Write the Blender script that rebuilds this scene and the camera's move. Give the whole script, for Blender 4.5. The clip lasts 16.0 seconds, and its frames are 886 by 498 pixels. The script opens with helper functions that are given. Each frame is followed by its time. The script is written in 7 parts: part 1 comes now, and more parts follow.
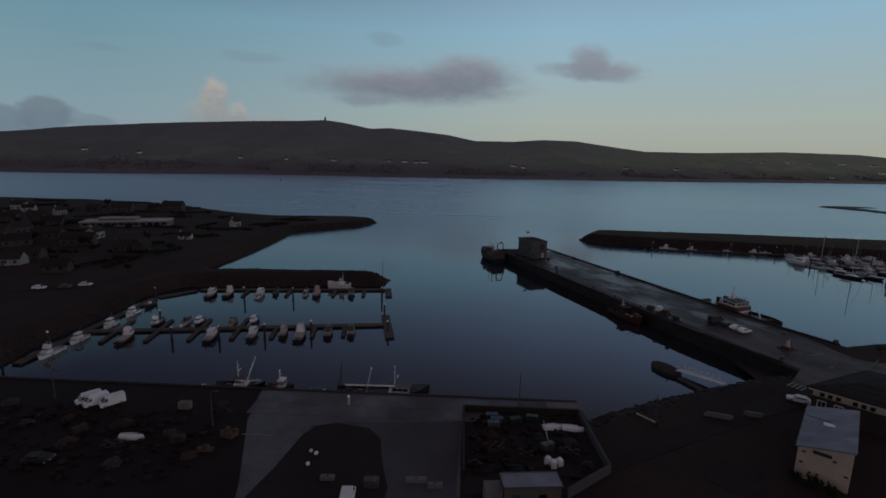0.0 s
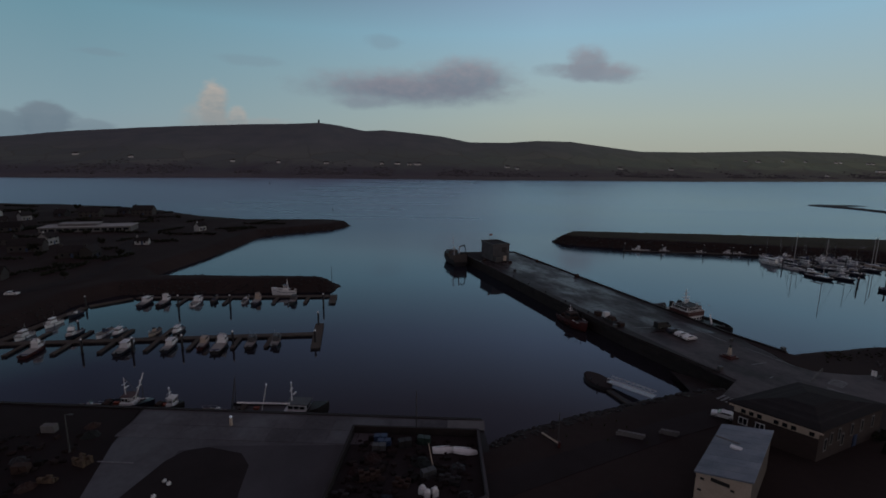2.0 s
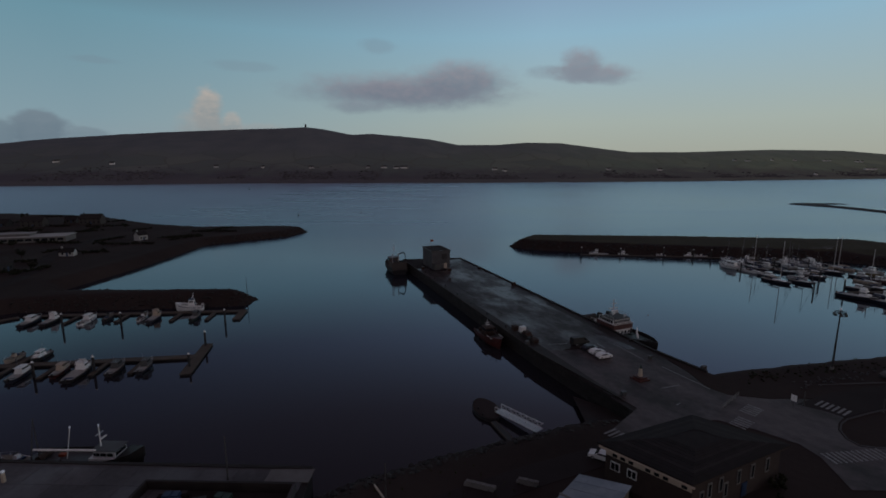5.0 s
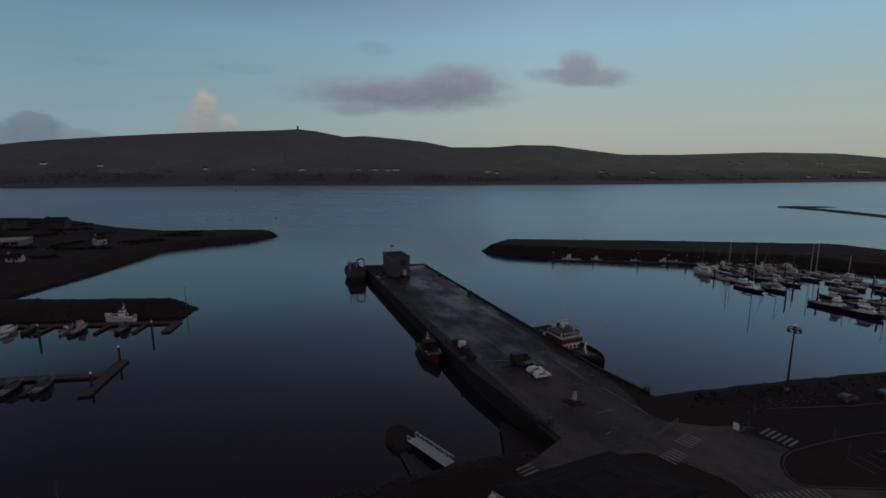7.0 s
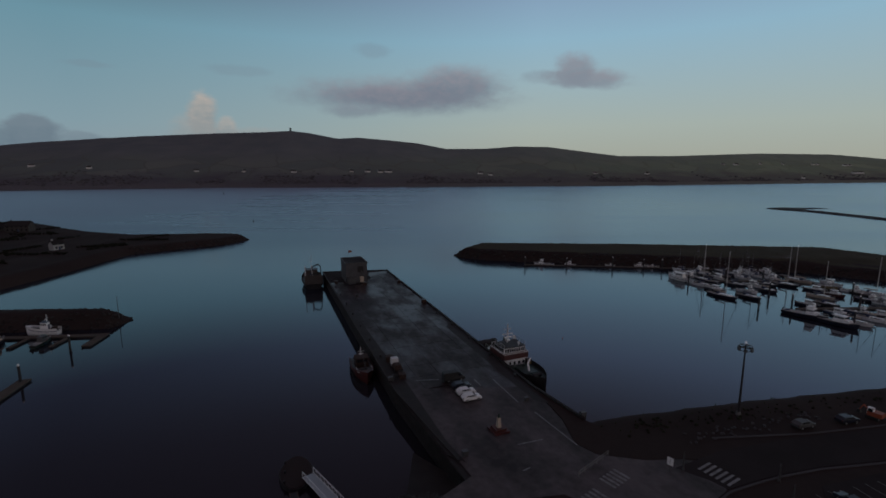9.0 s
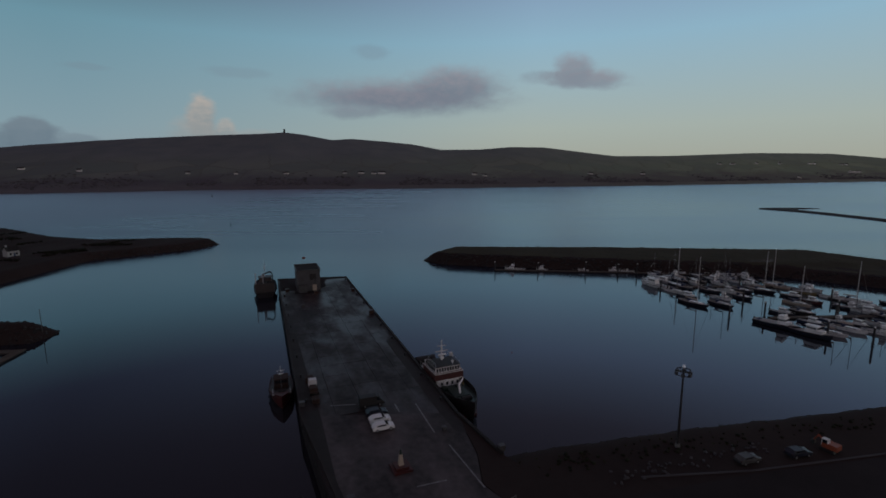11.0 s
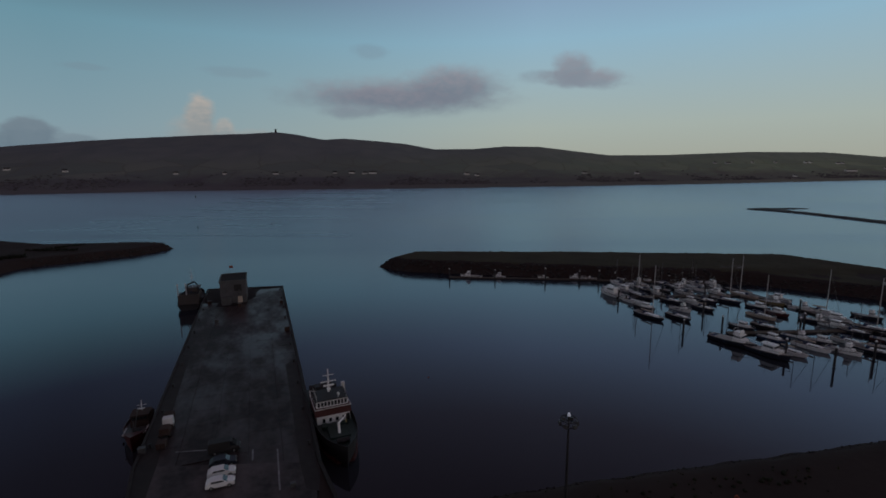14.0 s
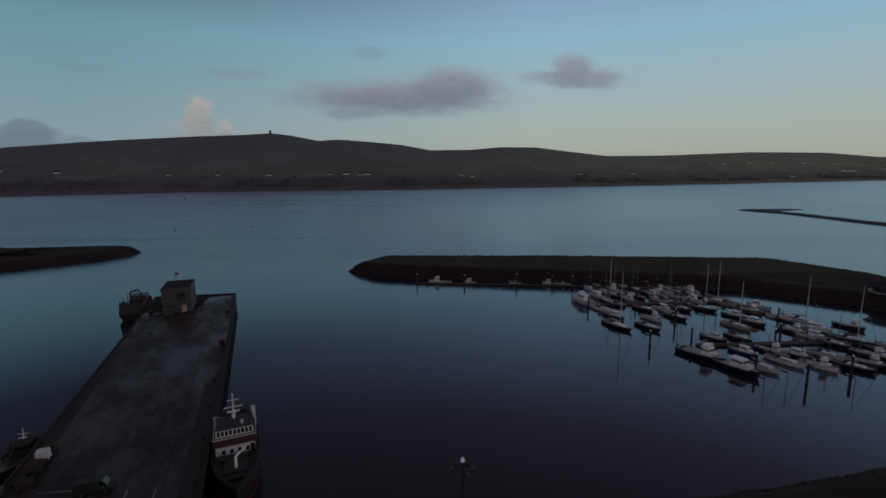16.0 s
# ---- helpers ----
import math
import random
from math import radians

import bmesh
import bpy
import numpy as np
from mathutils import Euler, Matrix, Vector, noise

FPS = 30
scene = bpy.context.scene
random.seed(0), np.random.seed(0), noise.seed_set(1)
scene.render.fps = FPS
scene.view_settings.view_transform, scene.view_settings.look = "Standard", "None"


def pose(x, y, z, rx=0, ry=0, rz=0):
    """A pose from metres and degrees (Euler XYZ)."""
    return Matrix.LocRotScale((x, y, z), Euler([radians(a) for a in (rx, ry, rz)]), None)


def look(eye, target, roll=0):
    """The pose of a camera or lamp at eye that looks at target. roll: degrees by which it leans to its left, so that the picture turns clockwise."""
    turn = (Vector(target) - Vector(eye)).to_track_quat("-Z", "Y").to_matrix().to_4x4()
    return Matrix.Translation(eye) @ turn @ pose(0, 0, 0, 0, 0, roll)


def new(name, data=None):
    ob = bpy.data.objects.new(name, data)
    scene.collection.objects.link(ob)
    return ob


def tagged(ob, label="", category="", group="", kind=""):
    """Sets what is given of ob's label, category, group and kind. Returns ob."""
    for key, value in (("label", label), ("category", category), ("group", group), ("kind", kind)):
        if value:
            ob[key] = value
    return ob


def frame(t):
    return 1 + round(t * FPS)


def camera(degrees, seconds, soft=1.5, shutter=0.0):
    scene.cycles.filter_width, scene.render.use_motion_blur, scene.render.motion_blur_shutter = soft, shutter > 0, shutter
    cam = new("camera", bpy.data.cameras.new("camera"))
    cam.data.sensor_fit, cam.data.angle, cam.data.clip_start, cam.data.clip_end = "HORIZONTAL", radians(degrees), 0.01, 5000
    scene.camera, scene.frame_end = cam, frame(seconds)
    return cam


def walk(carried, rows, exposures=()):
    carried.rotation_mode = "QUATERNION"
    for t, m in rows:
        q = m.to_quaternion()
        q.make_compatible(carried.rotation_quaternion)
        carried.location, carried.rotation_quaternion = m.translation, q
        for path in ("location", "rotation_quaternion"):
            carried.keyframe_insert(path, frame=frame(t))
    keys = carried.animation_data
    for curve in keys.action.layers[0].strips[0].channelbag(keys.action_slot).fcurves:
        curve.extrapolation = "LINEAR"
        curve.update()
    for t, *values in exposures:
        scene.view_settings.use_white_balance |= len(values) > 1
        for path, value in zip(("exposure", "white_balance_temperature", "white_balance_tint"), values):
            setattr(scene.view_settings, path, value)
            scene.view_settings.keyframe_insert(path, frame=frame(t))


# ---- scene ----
cam = camera(86.1, 16.0, soft=1.7)
PATH = [
    (0, (2.003, -0.043, 53.013), (1.92, 1.92, 52.643), 1.3),
    (0.5, (7.227, 1.994, 53.086), (7.143, 3.957, 52.715), 1.2),
    (1, (12.58, 3.948, 52.916), (12.494, 5.912, 52.547), 1.1),
    (1.5, (17.784, 6.244, 52.895), (17.699, 8.208, 52.529), 1.0),
    (2, (22.737, 8.445, 52.898), (22.653, 10.41, 52.535), 0.8),
    (2.5, (27.674, 10.639, 52.78), (27.586, 12.605, 52.419), 0.6),
    (3, (32.492, 13.241, 52.574), (32.406, 15.207, 52.217), 0.4),
    (3.5, (37.274, 16.081, 52.387), (37.193, 18.047, 52.032), 0.4),
    (4, (42.129, 18.717, 52.65), (42.05, 20.685, 52.294), 0.2),
    (6.5, (64.003, 32.387, 52.236), (63.942, 34.357, 51.895), 0.1),
    (7, (68.376, 34.93, 52.477), (68.317, 36.9, 52.136), 0.1),
    (7.5, (72.65, 37.725, 52.78), (72.593, 39.695, 52.438), 0.0),
    (8, (76.988, 40.692, 52.742), (76.933, 42.662, 52.4), 0.1),
    (8.5, (81.099, 43.67, 52.508), (81.047, 45.64, 52.17), 0.0),
    (9, (85.156, 46.181, 52.309), (85.105, 48.152, 51.975), -0.0),
    (11.5, (106.934, 60.465, 52.723), (106.885, 62.436, 52.393), -0.3),
    (12, (111.076, 63.248, 52.892), (111.027, 65.22, 52.56), -0.3),
    (12.5, (115.252, 66.026, 52.912), (115.206, 67.998, 52.581), -0.4),
    (13, (119.533, 68.843, 52.948), (119.486, 70.815, 52.618), -0.4),
    (13.5, (123.194, 71.252, 53.051), (123.147, 73.224, 52.72), -0.4),
    (14, (126.428, 73.784, 53.095), (126.382, 75.755, 52.763), -0.4),
    (14.5, (129.837, 76.276, 52.997), (129.792, 78.248, 52.667), -0.4),
    (15, (133.501, 78.835, 53.017), (133.456, 80.807, 52.686), -0.4),
    (15.5, (137.735, 81.801, 52.894), (137.689, 83.773, 52.566), -0.4),
    (16, (141.849, 84.852, 52.85), (141.804, 86.824, 52.522), -0.5),
]
walk(cam, [(t, look(eye, target, roll)) for t, eye, target, roll in PATH])

# ---- world and light ----
world = bpy.data.worlds.new("dusk_sky")
scene.world = world
world.use_nodes = True
wt = world.node_tree
wt.nodes.clear()


def wn(kind, **props):
    n = wt.nodes.new(kind)
    for k, v in props.items():
        if k == "operation":
            n.operation = v
        elif k == "blend_type":
            n.blend_type = v
        elif k == "data_type":
            n.data_type = v
    return n


def wmath(op, a, b=None, c=None, clamp=False):
    n = wn("ShaderNodeMath", operation=op)
    n.use_clamp = clamp
    for i, v in enumerate((a, b, c)):
        if v is None:
            continue
        if isinstance(v, (int, float)):
            n.inputs[i].default_value = v
        else:
            wt.links.new(v, n.inputs[i])
    return n.outputs[0]


def wmix(fac, a, b):
    n = wn("ShaderNodeMix", data_type="RGBA")
    for sock, v in ((n.inputs[0], fac), (n.inputs[6], a), (n.inputs[7], b)):
        if isinstance(v, (int, float)):
            sock.default_value = v
        elif isinstance(v, tuple):
            sock.default_value = (*v, 1)
        else:
            wt.links.new(v, sock)
    return n.outputs[2]


def wramp(fac, stops):
    n = wn("ShaderNodeValToRGB")
    els = n.color_ramp.elements
    while len(els) < len(stops):
        els.new(0.5)
    for e, (p, c) in zip(els, stops):
        e.position, e.color = p, (*c, 1)
    wt.links.new(fac, n.inputs[0])
    return n.outputs[0]


SUN_ELEVATION, SUN_AZIMUTH = radians(3.0), radians(100.0)  # low in the west, to the side of the bay
wcoord = wn("ShaderNodeTexCoord")
wsep = wn("ShaderNodeSeparateXYZ")
wt.links.new(wcoord.outputs["Generated"], wsep.inputs[0])
up = wmath("MAXIMUM", wsep.outputs[2], 0.0)
# afterglow side (west) and far side of the sky, by height
east_sky = wramp(up, [(0.0, (0.30, 0.36, 0.40)), (0.08, (0.245, 0.36, 0.42)), (0.24, (0.16, 0.315, 0.395)), (0.28, (0.125, 0.235, 0.30)), (0.345, (0.066, 0.082, 0.138)), (0.45, (0.05, 0.049, 0.076)), (0.55, (0.043, 0.0365, 0.052)), (1.0, (0.125, 0.086, 0.11))])
west_sky = wramp(up, [(0.0, (0.40, 0.41, 0.345)), (0.08, (0.41, 0.475, 0.44)), (0.24, (0.30, 0.495, 0.625)), (0.36, (0.24, 0.33, 0.5)), (0.48, (0.134, 0.137, 0.198)), (0.6, (0.08, 0.069, 0.095)), (1.0, (0.13, 0.092, 0.115))])
side = wmath("MULTIPLY_ADD", wsep.outputs[0], 1.3, 0.80, clamp=True)
front_sky = wmix(side, east_sky, west_sky)
# behind the harbour the low sky is a dull rose
back_sky = wramp(up, [(0.0, (0.40, 0.33, 0.32)), (0.12, (0.36, 0.315, 0.33)), (0.35, (0.19, 0.18, 0.22)), (0.7, (0.12, 0.095, 0.12)), (1.0, (0.125, 0.086, 0.11))])
back = wmath("MULTIPLY_ADD", wsep.outputs[1], -1.1, 0.25, clamp=True)
base_sky = wmix(back, front_sky, back_sky)
nishita = wn("ShaderNodeTexSky")
nishita.sky_type, nishita.sun_disc = "NISHITA", False
nishita.sun_elevation, nishita.sun_rotation = SUN_ELEVATION, SUN_AZIMUTH
nishita.air_density, nishita.dust_density, nishita.ozone_density = 1.0, 1.5, 2.0
wscale = wn("ShaderNodeVectorMath", operation="SCALE")
wt.links.new(nishita.outputs[0], wscale.inputs[0])
wscale.inputs[3].default_value = 0.05
sky = wmix(0.12, base_sky, wscale.outputs[0])

# clouds: soft banks above the bay, in azimuth and elevation (degrees)
azi = wmath("DEGREES", wmath("ARCTAN2", wsep.outputs[0], wsep.outputs[1]))
elev = wmath("DEGREES", wmath("ARCSINE", wsep.outputs[2]))
wcomb = wn("ShaderNodeCombineXYZ")
wt.links.new(wmath("MULTIPLY", azi, 0.55), wcomb.inputs[0])
wt.links.new(elev, wcomb.inputs[1])


def wnoise(scale, detail, rough):
    n = wn("ShaderNodeTexNoise")
    wt.links.new(wcomb.outputs[0], n.inputs["Vector"])
    n.inputs["Scale"].default_value, n.inputs["Detail"].default_value, n.inputs["Roughness"].default_value = scale, detail, rough
    return n.outputs["Fac"]


billow = wnoise(0.6, 5.0, 0.55)
wisp = wnoise(1.6, 5.0, 0.6)


def cloud(sky_in, a, e, ra, re, dense, shade, lit, flat=1.0, skew=0.0, edge=1.0, rag=1.0):
    """One bank round azimuth a, elevation e; its underside is squeezed by flat."""
    da = wmath("DIVIDE", wmath("SUBTRACT", azi, a), ra)
    de = wmath("SUBTRACT", wmath("DIVIDE", wmath("SUBTRACT", elev, e), re), wmath("MULTIPLY", da, skew))
    low = wmath("MULTIPLY", wmath("MINIMUM", de, 0.0), flat)
    high = wmath("MAXIMUM", de, 0.0)
    r = wmath("SQRT", wmath("ADD", wmath("MULTIPLY", da, da), wmath("ADD", wmath("MULTIPLY", low, low), wmath("MULTIPLY", high, high))))
    n = wmath("ADD", wmath("MULTIPLY", wmath("SUBTRACT", billow, 0.5), 1.35 * rag), wmath("MULTIPLY", wmath("SUBTRACT", wisp, 0.5), 0.45 * rag))
    body = wmath("DIVIDE", wmath("ADD", wmath("MULTIPLY", wmath("SUBTRACT", 1.0, r), 1.7), n), edge, clamp=True)
    soft = wmath("MULTIPLY", wmath("MULTIPLY", body, body), wmath("SUBTRACT", 3.0, wmath("MULTIPLY", body, 2.0)))
    mask = wmath("MULTIPLY", soft, dense)
    glow = wmath("MULTIPLY_ADD", de, 0.55, wmath("MULTIPLY_ADD", wisp, 0.9, -0.25), clamp=True)
    return wmix(mask, sky_in, wmix(glow, shade, lit))


CLOUD_GREY, CLOUD_PINK = (0.17, 0.20, 0.25), (0.29, 0.255, 0.29)
sky = cloud(sky, -6.6, 8.05, 15.8, 2.7, 0.92, (0.165, 0.19, 0.24), CLOUD_PINK, flat=1.15, skew=-0.1, edge=1.3, rag=0.65)
sky = cloud(sky, 0.0, 9.5, 7.4, 2.7, 0.85, CLOUD_GREY, (0.315, 0.265, 0.295), flat=0.9, edge=1.3, rag=0.7)
sky = cloud(sky, -11.8, 6.5, 4.6, 0.95, 0.55, CLOUD_GREY, (0.25, 0.27, 0.32), edge=1.2)
sky = cloud(sky, 14.6, 9.7, 6.4, 1.5, 0.85, (0.22, 0.255, 0.305), CLOUD_PINK, flat=1.2, skew=-0.3, edge=1.2)
sky = cloud(sky, 13.4, 10.9, 2.9, 2.0, 0.85, (0.22, 0.255, 0.305), CLOUD_PINK, flat=0.8, edge=1.1)
sky = cloud(sky, 9.8, 10.1, 3.0, 1.0, 0.35, (0.23, 0.28, 0.33), CLOUD_GREY)
WARM_GREY, WARM_CREAM = (0.26, 0.29, 0.30), (0.52, 0.445, 0.39)
sky = cloud(sky, -27.7, 5.8, 1.7, 2.7, 0.95, WARM_GREY, WARM_CREAM, flat=0.5, edge=0.9)
sky = cloud(sky, -28.3, 4.0, 3.2, 1.9, 0.6, WARM_GREY, (0.40, 0.37, 0.345), flat=0.5, edge=1.0)
sky = cloud(sky, -25.4, 4.3, 1.3, 1.6, 0.75, WARM_GREY, WARM_CREAM, flat=0.5, edge=0.9)
sky = cloud(sky, -22.6, 3.7, 4.2, 1.0, 0.5, WARM_GREY, (0.38, 0.37, 0.36), edge=1.0)
sky = cloud(sky, -41.6, 3.4, 2.5, 1.7, 0.85, (0.135, 0.185, 0.23), (0.18, 0.225, 0.265), flat=0.5, edge=0.7)
sky = cloud(sky, -38.4, 2.9, 2.4, 0.7, 0.5, (0.135, 0.185, 0.23), (0.18, 0.225, 0.265), flat=0.5, edge=0.8)
sky = cloud(sky, -45.0, 3.0, 2.8, 1.2, 0.8, (0.135, 0.19, 0.235), (0.17, 0.225, 0.265), flat=0.5, edge=0.8)
sky = cloud(sky, -37.0, 9.6, 2.6, 0.45, 0.2, CLOUD_GREY, CLOUD_GREY)
sky = cloud(sky, -23.5, 10.2, 4.2, 0.7, 0.2, CLOUD_GREY, CLOUD_GREY)
sky = cloud(sky, -9.5, 13.0, 2.8, 1.0, 0.25, CLOUD_GREY, CLOUD_GREY)
wbg, wout = wn("ShaderNodeBackground"), wn("ShaderNodeOutputWorld")
wbg.inputs[1].default_value = 1.0
wt.links.new(sky, wbg.inputs[0])
wt.links.new(wbg.outputs[0], wout.inputs[0])

# last of the sun from the west, veiled and low
sun = new("sun", bpy.data.lights.new("sun", "SUN"))
sun.data.energy, sun.data.angle, sun.data.color = 0.12, radians(12), (1.0, 0.86, 0.74)
sun.matrix_world = look((0, 0, 300), Vector((0, 0, 300)) - Vector((math.sin(SUN_AZIMUTH) * math.cos(radians(6)), math.cos(SUN_AZIMUTH) * math.cos(radians(6)), math.sin(radians(6)))))


# ---- materials ----
def mat(name, a, b=None, rough=0.7, scale=2.0, fine=12.0, bump=0.0, metal=0.0, random_tint=0.0, spec=0.5, island=0.0, contrast=0.35, wet=(), grain=None):
    """Two colours blotched at two scales, with bump and roughness that follow the fine grain."""
    m = bpy.data.materials.new(name)
    m.use_nodes = True
    nt = m.node_tree
    p = nt.nodes["Principled BSDF"]
    b = b or tuple(c * 0.7 for c in a)
    tc = nt.nodes.new("ShaderNodeTexCoord")
    src = nt.nodes.new("ShaderNodeNewGeometry").outputs["Position"]
    big, small = nt.nodes.new("ShaderNodeTexNoise"), nt.nodes.new("ShaderNodeTexNoise")
    for n, s, d in ((big, scale, 4.0), (small, fine, 5.0)):
        nt.links.new(src, n.inputs["Vector"])
        n.inputs["Scale"].default_value, n.inputs["Detail"].default_value = s, d
    if grain:  # stains drawn out along the traffic: (degrees, stretch)
        lay = nt.nodes.new("ShaderNodeMapping")
        lay.vector_type = "TEXTURE"
        lay.inputs["Rotation"].default_value = (0, 0, radians(grain[0]))
        lay.inputs["Scale"].default_value = (grain[1], 1, 1)
        nt.links.new(src, lay.inputs[0])
        nt.links.new(lay.outputs[0], big.inputs["Vector"])
        big.inputs["Roughness"].default_value = 0.65
    add = nt.nodes.new("ShaderNodeMath")
    add.operation = "MULTIPLY_ADD"
    nt.links.new(small.outputs["Fac"], add.inputs[0])
    add.inputs[1].default_value = 0.45
    nt.links.new(big.outputs["Fac"], add.inputs[2])
    ramp = nt.nodes.new("ShaderNodeMapRange")
    nt.links.new(add.outputs[0], ramp.inputs[0])
    ramp.inputs[1].default_value, ramp.inputs[2].default_value = 0.72 - contrast, 0.72 + contrast
    mix = nt.nodes.new("ShaderNodeMix")
    mix.data_type = "RGBA"
    nt.links.new(ramp.outputs[0], mix.inputs[0])
    mix.inputs[6].default_value, mix.inputs[7].default_value = (*a, 1), (*b, 1)
    col = mix.outputs[2]
    if random_tint or island:
        hsv = nt.nodes.new("ShaderNodeHueSaturation")
        rnd = nt.nodes.new("ShaderNodeObjectInfo").outputs["Random"] if random_tint else nt.nodes.new("ShaderNodeNewGeometry").outputs["Random Per Island"]
        mr = nt.nodes.new("ShaderNodeMapRange")
        k = random_tint or island
        mr.inputs[3].default_value, mr.inputs[4].default_value = 1 - k, 1 + k
        nt.links.new(rnd, mr.inputs[0])
        nt.links.new(mr.outputs[0], hsv.inputs["Value"])
        nt.links.new(col, hsv.inputs["Color"])
        col = hsv.outputs[0]
    nt.links.new(col, p.inputs["Base Color"])
    rr = nt.nodes.new("ShaderNodeMapRange")
    nt.links.new(small.outputs["Fac"], rr.inputs[0])
    rr.inputs[3].default_value, rr.inputs[4].default_value = max(0.03, rough - 0.12), min(1, rough + 0.12)
    nt.links.new(rr.outputs[0], p.inputs["Roughness"])
    if wet:  # pools of damp follow the large stains
        nt.links.new(big.outputs["Fac"], rr.inputs[0])
        rr.inputs[1].default_value, rr.inputs[2].default_value = 0.42, 0.6
        rr.inputs[3].default_value, rr.inputs[4].default_value = wet
    p.inputs["Metallic"].default_value = metal
    p.inputs["Specular IOR Level"].default_value = spec
    if bump:
        bn = nt.nodes.new("ShaderNodeBump")
        bn.inputs["Distance"].default_value = bump
        bn.inputs["Strength"].default_value = 0.6
        nt.links.new(small.outputs["Fac"], bn.inputs["Height"])
        nt.links.new(bn.outputs[0], p.inputs["Normal"])
    return m


def emit(name, colour, strength):
    m = bpy.data.materials.new(name)
    m.use_nodes = True
    p = m.node_tree.nodes["Principled BSDF"]
    p.inputs["Base Color"].default_value = (*colour, 1)
    p.inputs["Emission Color"].default_value = (*colour, 1)
    p.inputs["Emission Strength"].default_value = strength
    return m


EARTH = mat("dark_earth_and_grass", (0.027, 0.0192, 0.0178), (0.051, 0.0378, 0.034), 0.95, 0.035, 0.6, bump=0.15, spec=0.1)
GRASS = mat("rough_grass", (0.03, 0.036, 0.014), (0.055, 0.06, 0.024), 0.95, 0.05, 1.5, spec=0.1)
ROCK = mat("wet_dark_rock", (0.0175, 0.0145, 0.0138), (0.036, 0.031, 0.029), 0.75, 0.4, 3.0, bump=0.08, island=0.4, spec=0.3)
ASPHALT = mat("worn_asphalt", (0.024, 0.019, 0.019), (0.115, 0.095, 0.096), 0.66, 0.1, 0.8, bump=0.01, spec=0.28, contrast=0.17, grain=(118, 2.4))
DARK_ASPHALT = mat("dark_asphalt", (0.025, 0.0202, 0.0202), (0.045, 0.0378, 0.0378), 0.9, 0.12, 3.0, bump=0.01, spec=0.08)
CONCRETE = mat("stained_concrete", (0.054, 0.0515, 0.0555), (0.138, 0.133, 0.141), 0.7, 0.09, 1.2, bump=0.01, random_tint=0.16, spec=0.4, contrast=0.34, wet=(0.9, 0.5))
YARD = mat("oily_yard_gravel", (0.0155, 0.0112, 0.0108), (0.028, 0.0198, 0.019), 0.9, 0.12, 3.0, bump=0.01, spec=0.15)
MID_ASPHALT = mat("patched_asphalt", (0.055, 0.0515, 0.056), (0.1, 0.0955, 0.102), 0.85, 0.1, 3.0, bump=0.01, spec=0.2)
GEAR = mat("dark_gear", (0.012, 0.0085, 0.008), (0.026, 0.0165, 0.015), 0.85, 0.4, 4.0, island=0.6, spec=0.2)
NET_RED = mat("dull_red_net", (0.028, 0.011, 0.0095), (0.016, 0.008, 0.0075), 0.95, 1.0, 7.0, bump=0.03)
NET_GREEN = mat("dark_green_net", (0.0115, 0.017, 0.0145), (0.008, 0.011, 0.0095), 0.95, 1.0, 7.0, bump=0.03)
NET_BLUE = mat("dark_blue_net", (0.014, 0.021, 0.034), (0.009, 0.013, 0.02), 0.95, 1.0, 7.0, bump=0.03)
POT_PALE = mat("faded_buoys_and_pots", (0.14, 0.095, 0.055), (0.035, 0.024, 0.018), 0.8, 1.4, 7.0)
PIER_DECK = mat("stained_pier_concrete", (0.0125, 0.0082, 0.0078), (0.054, 0.035, 0.0345), 0.5, 0.11, 0.7, bump=0.01, random_tint=0.1, spec=0.33, contrast=0.17, wet=(0.62, 0.32), grain=(112.6, 2.0))
PALE_CONCRETE = mat("pale_concrete", (0.12, 0.115, 0.11), (0.2, 0.195, 0.19), 0.8, 0.4, 3.0, spec=0.3)
WALL_STONE = mat("wet_quay_stone", (0.0135, 0.0102, 0.0096), (0.031, 0.0245, 0.0225), 0.7, 0.5, 2.5, bump=0.05, random_tint=0.3, spec=0.3)
WHITE_LINE = mat("worn_road_paint", (0.34, 0.335, 0.335), (0.08, 0.075, 0.075), 0.7, 1.2, 6.0)
WOOD = mat("weathered_timber_deck", (0.06, 0.046, 0.034), (0.105, 0.083, 0.062), 0.85, 0.6, 5.0, random_tint=0.15)
PILE = mat("dark_steel_pile", (0.018, 0.018, 0.02), (0.03, 0.028, 0.028), 0.55, 1.0, 6.0)
WHITE = mat("white_gelcoat", (0.86, 0.86, 0.85), (0.7, 0.7, 0.69), 0.35, 0.8, 5.0, random_tint=0.15)
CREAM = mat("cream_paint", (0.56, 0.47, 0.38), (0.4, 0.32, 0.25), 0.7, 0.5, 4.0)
NAVY = mat("navy_hull_paint", (0.012, 0.016, 0.03), (0.02, 0.024, 0.035), 0.35, 0.6, 5.0)
BLUE = mat("blue_paint", (0.022, 0.05, 0.115), (0.018, 0.035, 0.075), 0.45, 0.7, 5.0)
RED = mat("red_hull_paint", (0.085, 0.014, 0.012), (0.05, 0.012, 0.01), 0.5, 0.7, 5.0)
BLACK = mat("black_rubber_and_tar", (0.0135, 0.0125, 0.013), (0.022, 0.02, 0.02), 0.6, 1.5, 8.0)
GLASS = mat("dark_window_glass", (0.012, 0.016, 0.02), (0.016, 0.02, 0.026), 0.1, 0.5, 2.0, spec=0.6)
GREY = mat("grey_painted_steel", (0.1, 0.1, 0.102), (0.06, 0.06, 0.06), 0.5, 0.8, 6.0, metal=0.2)
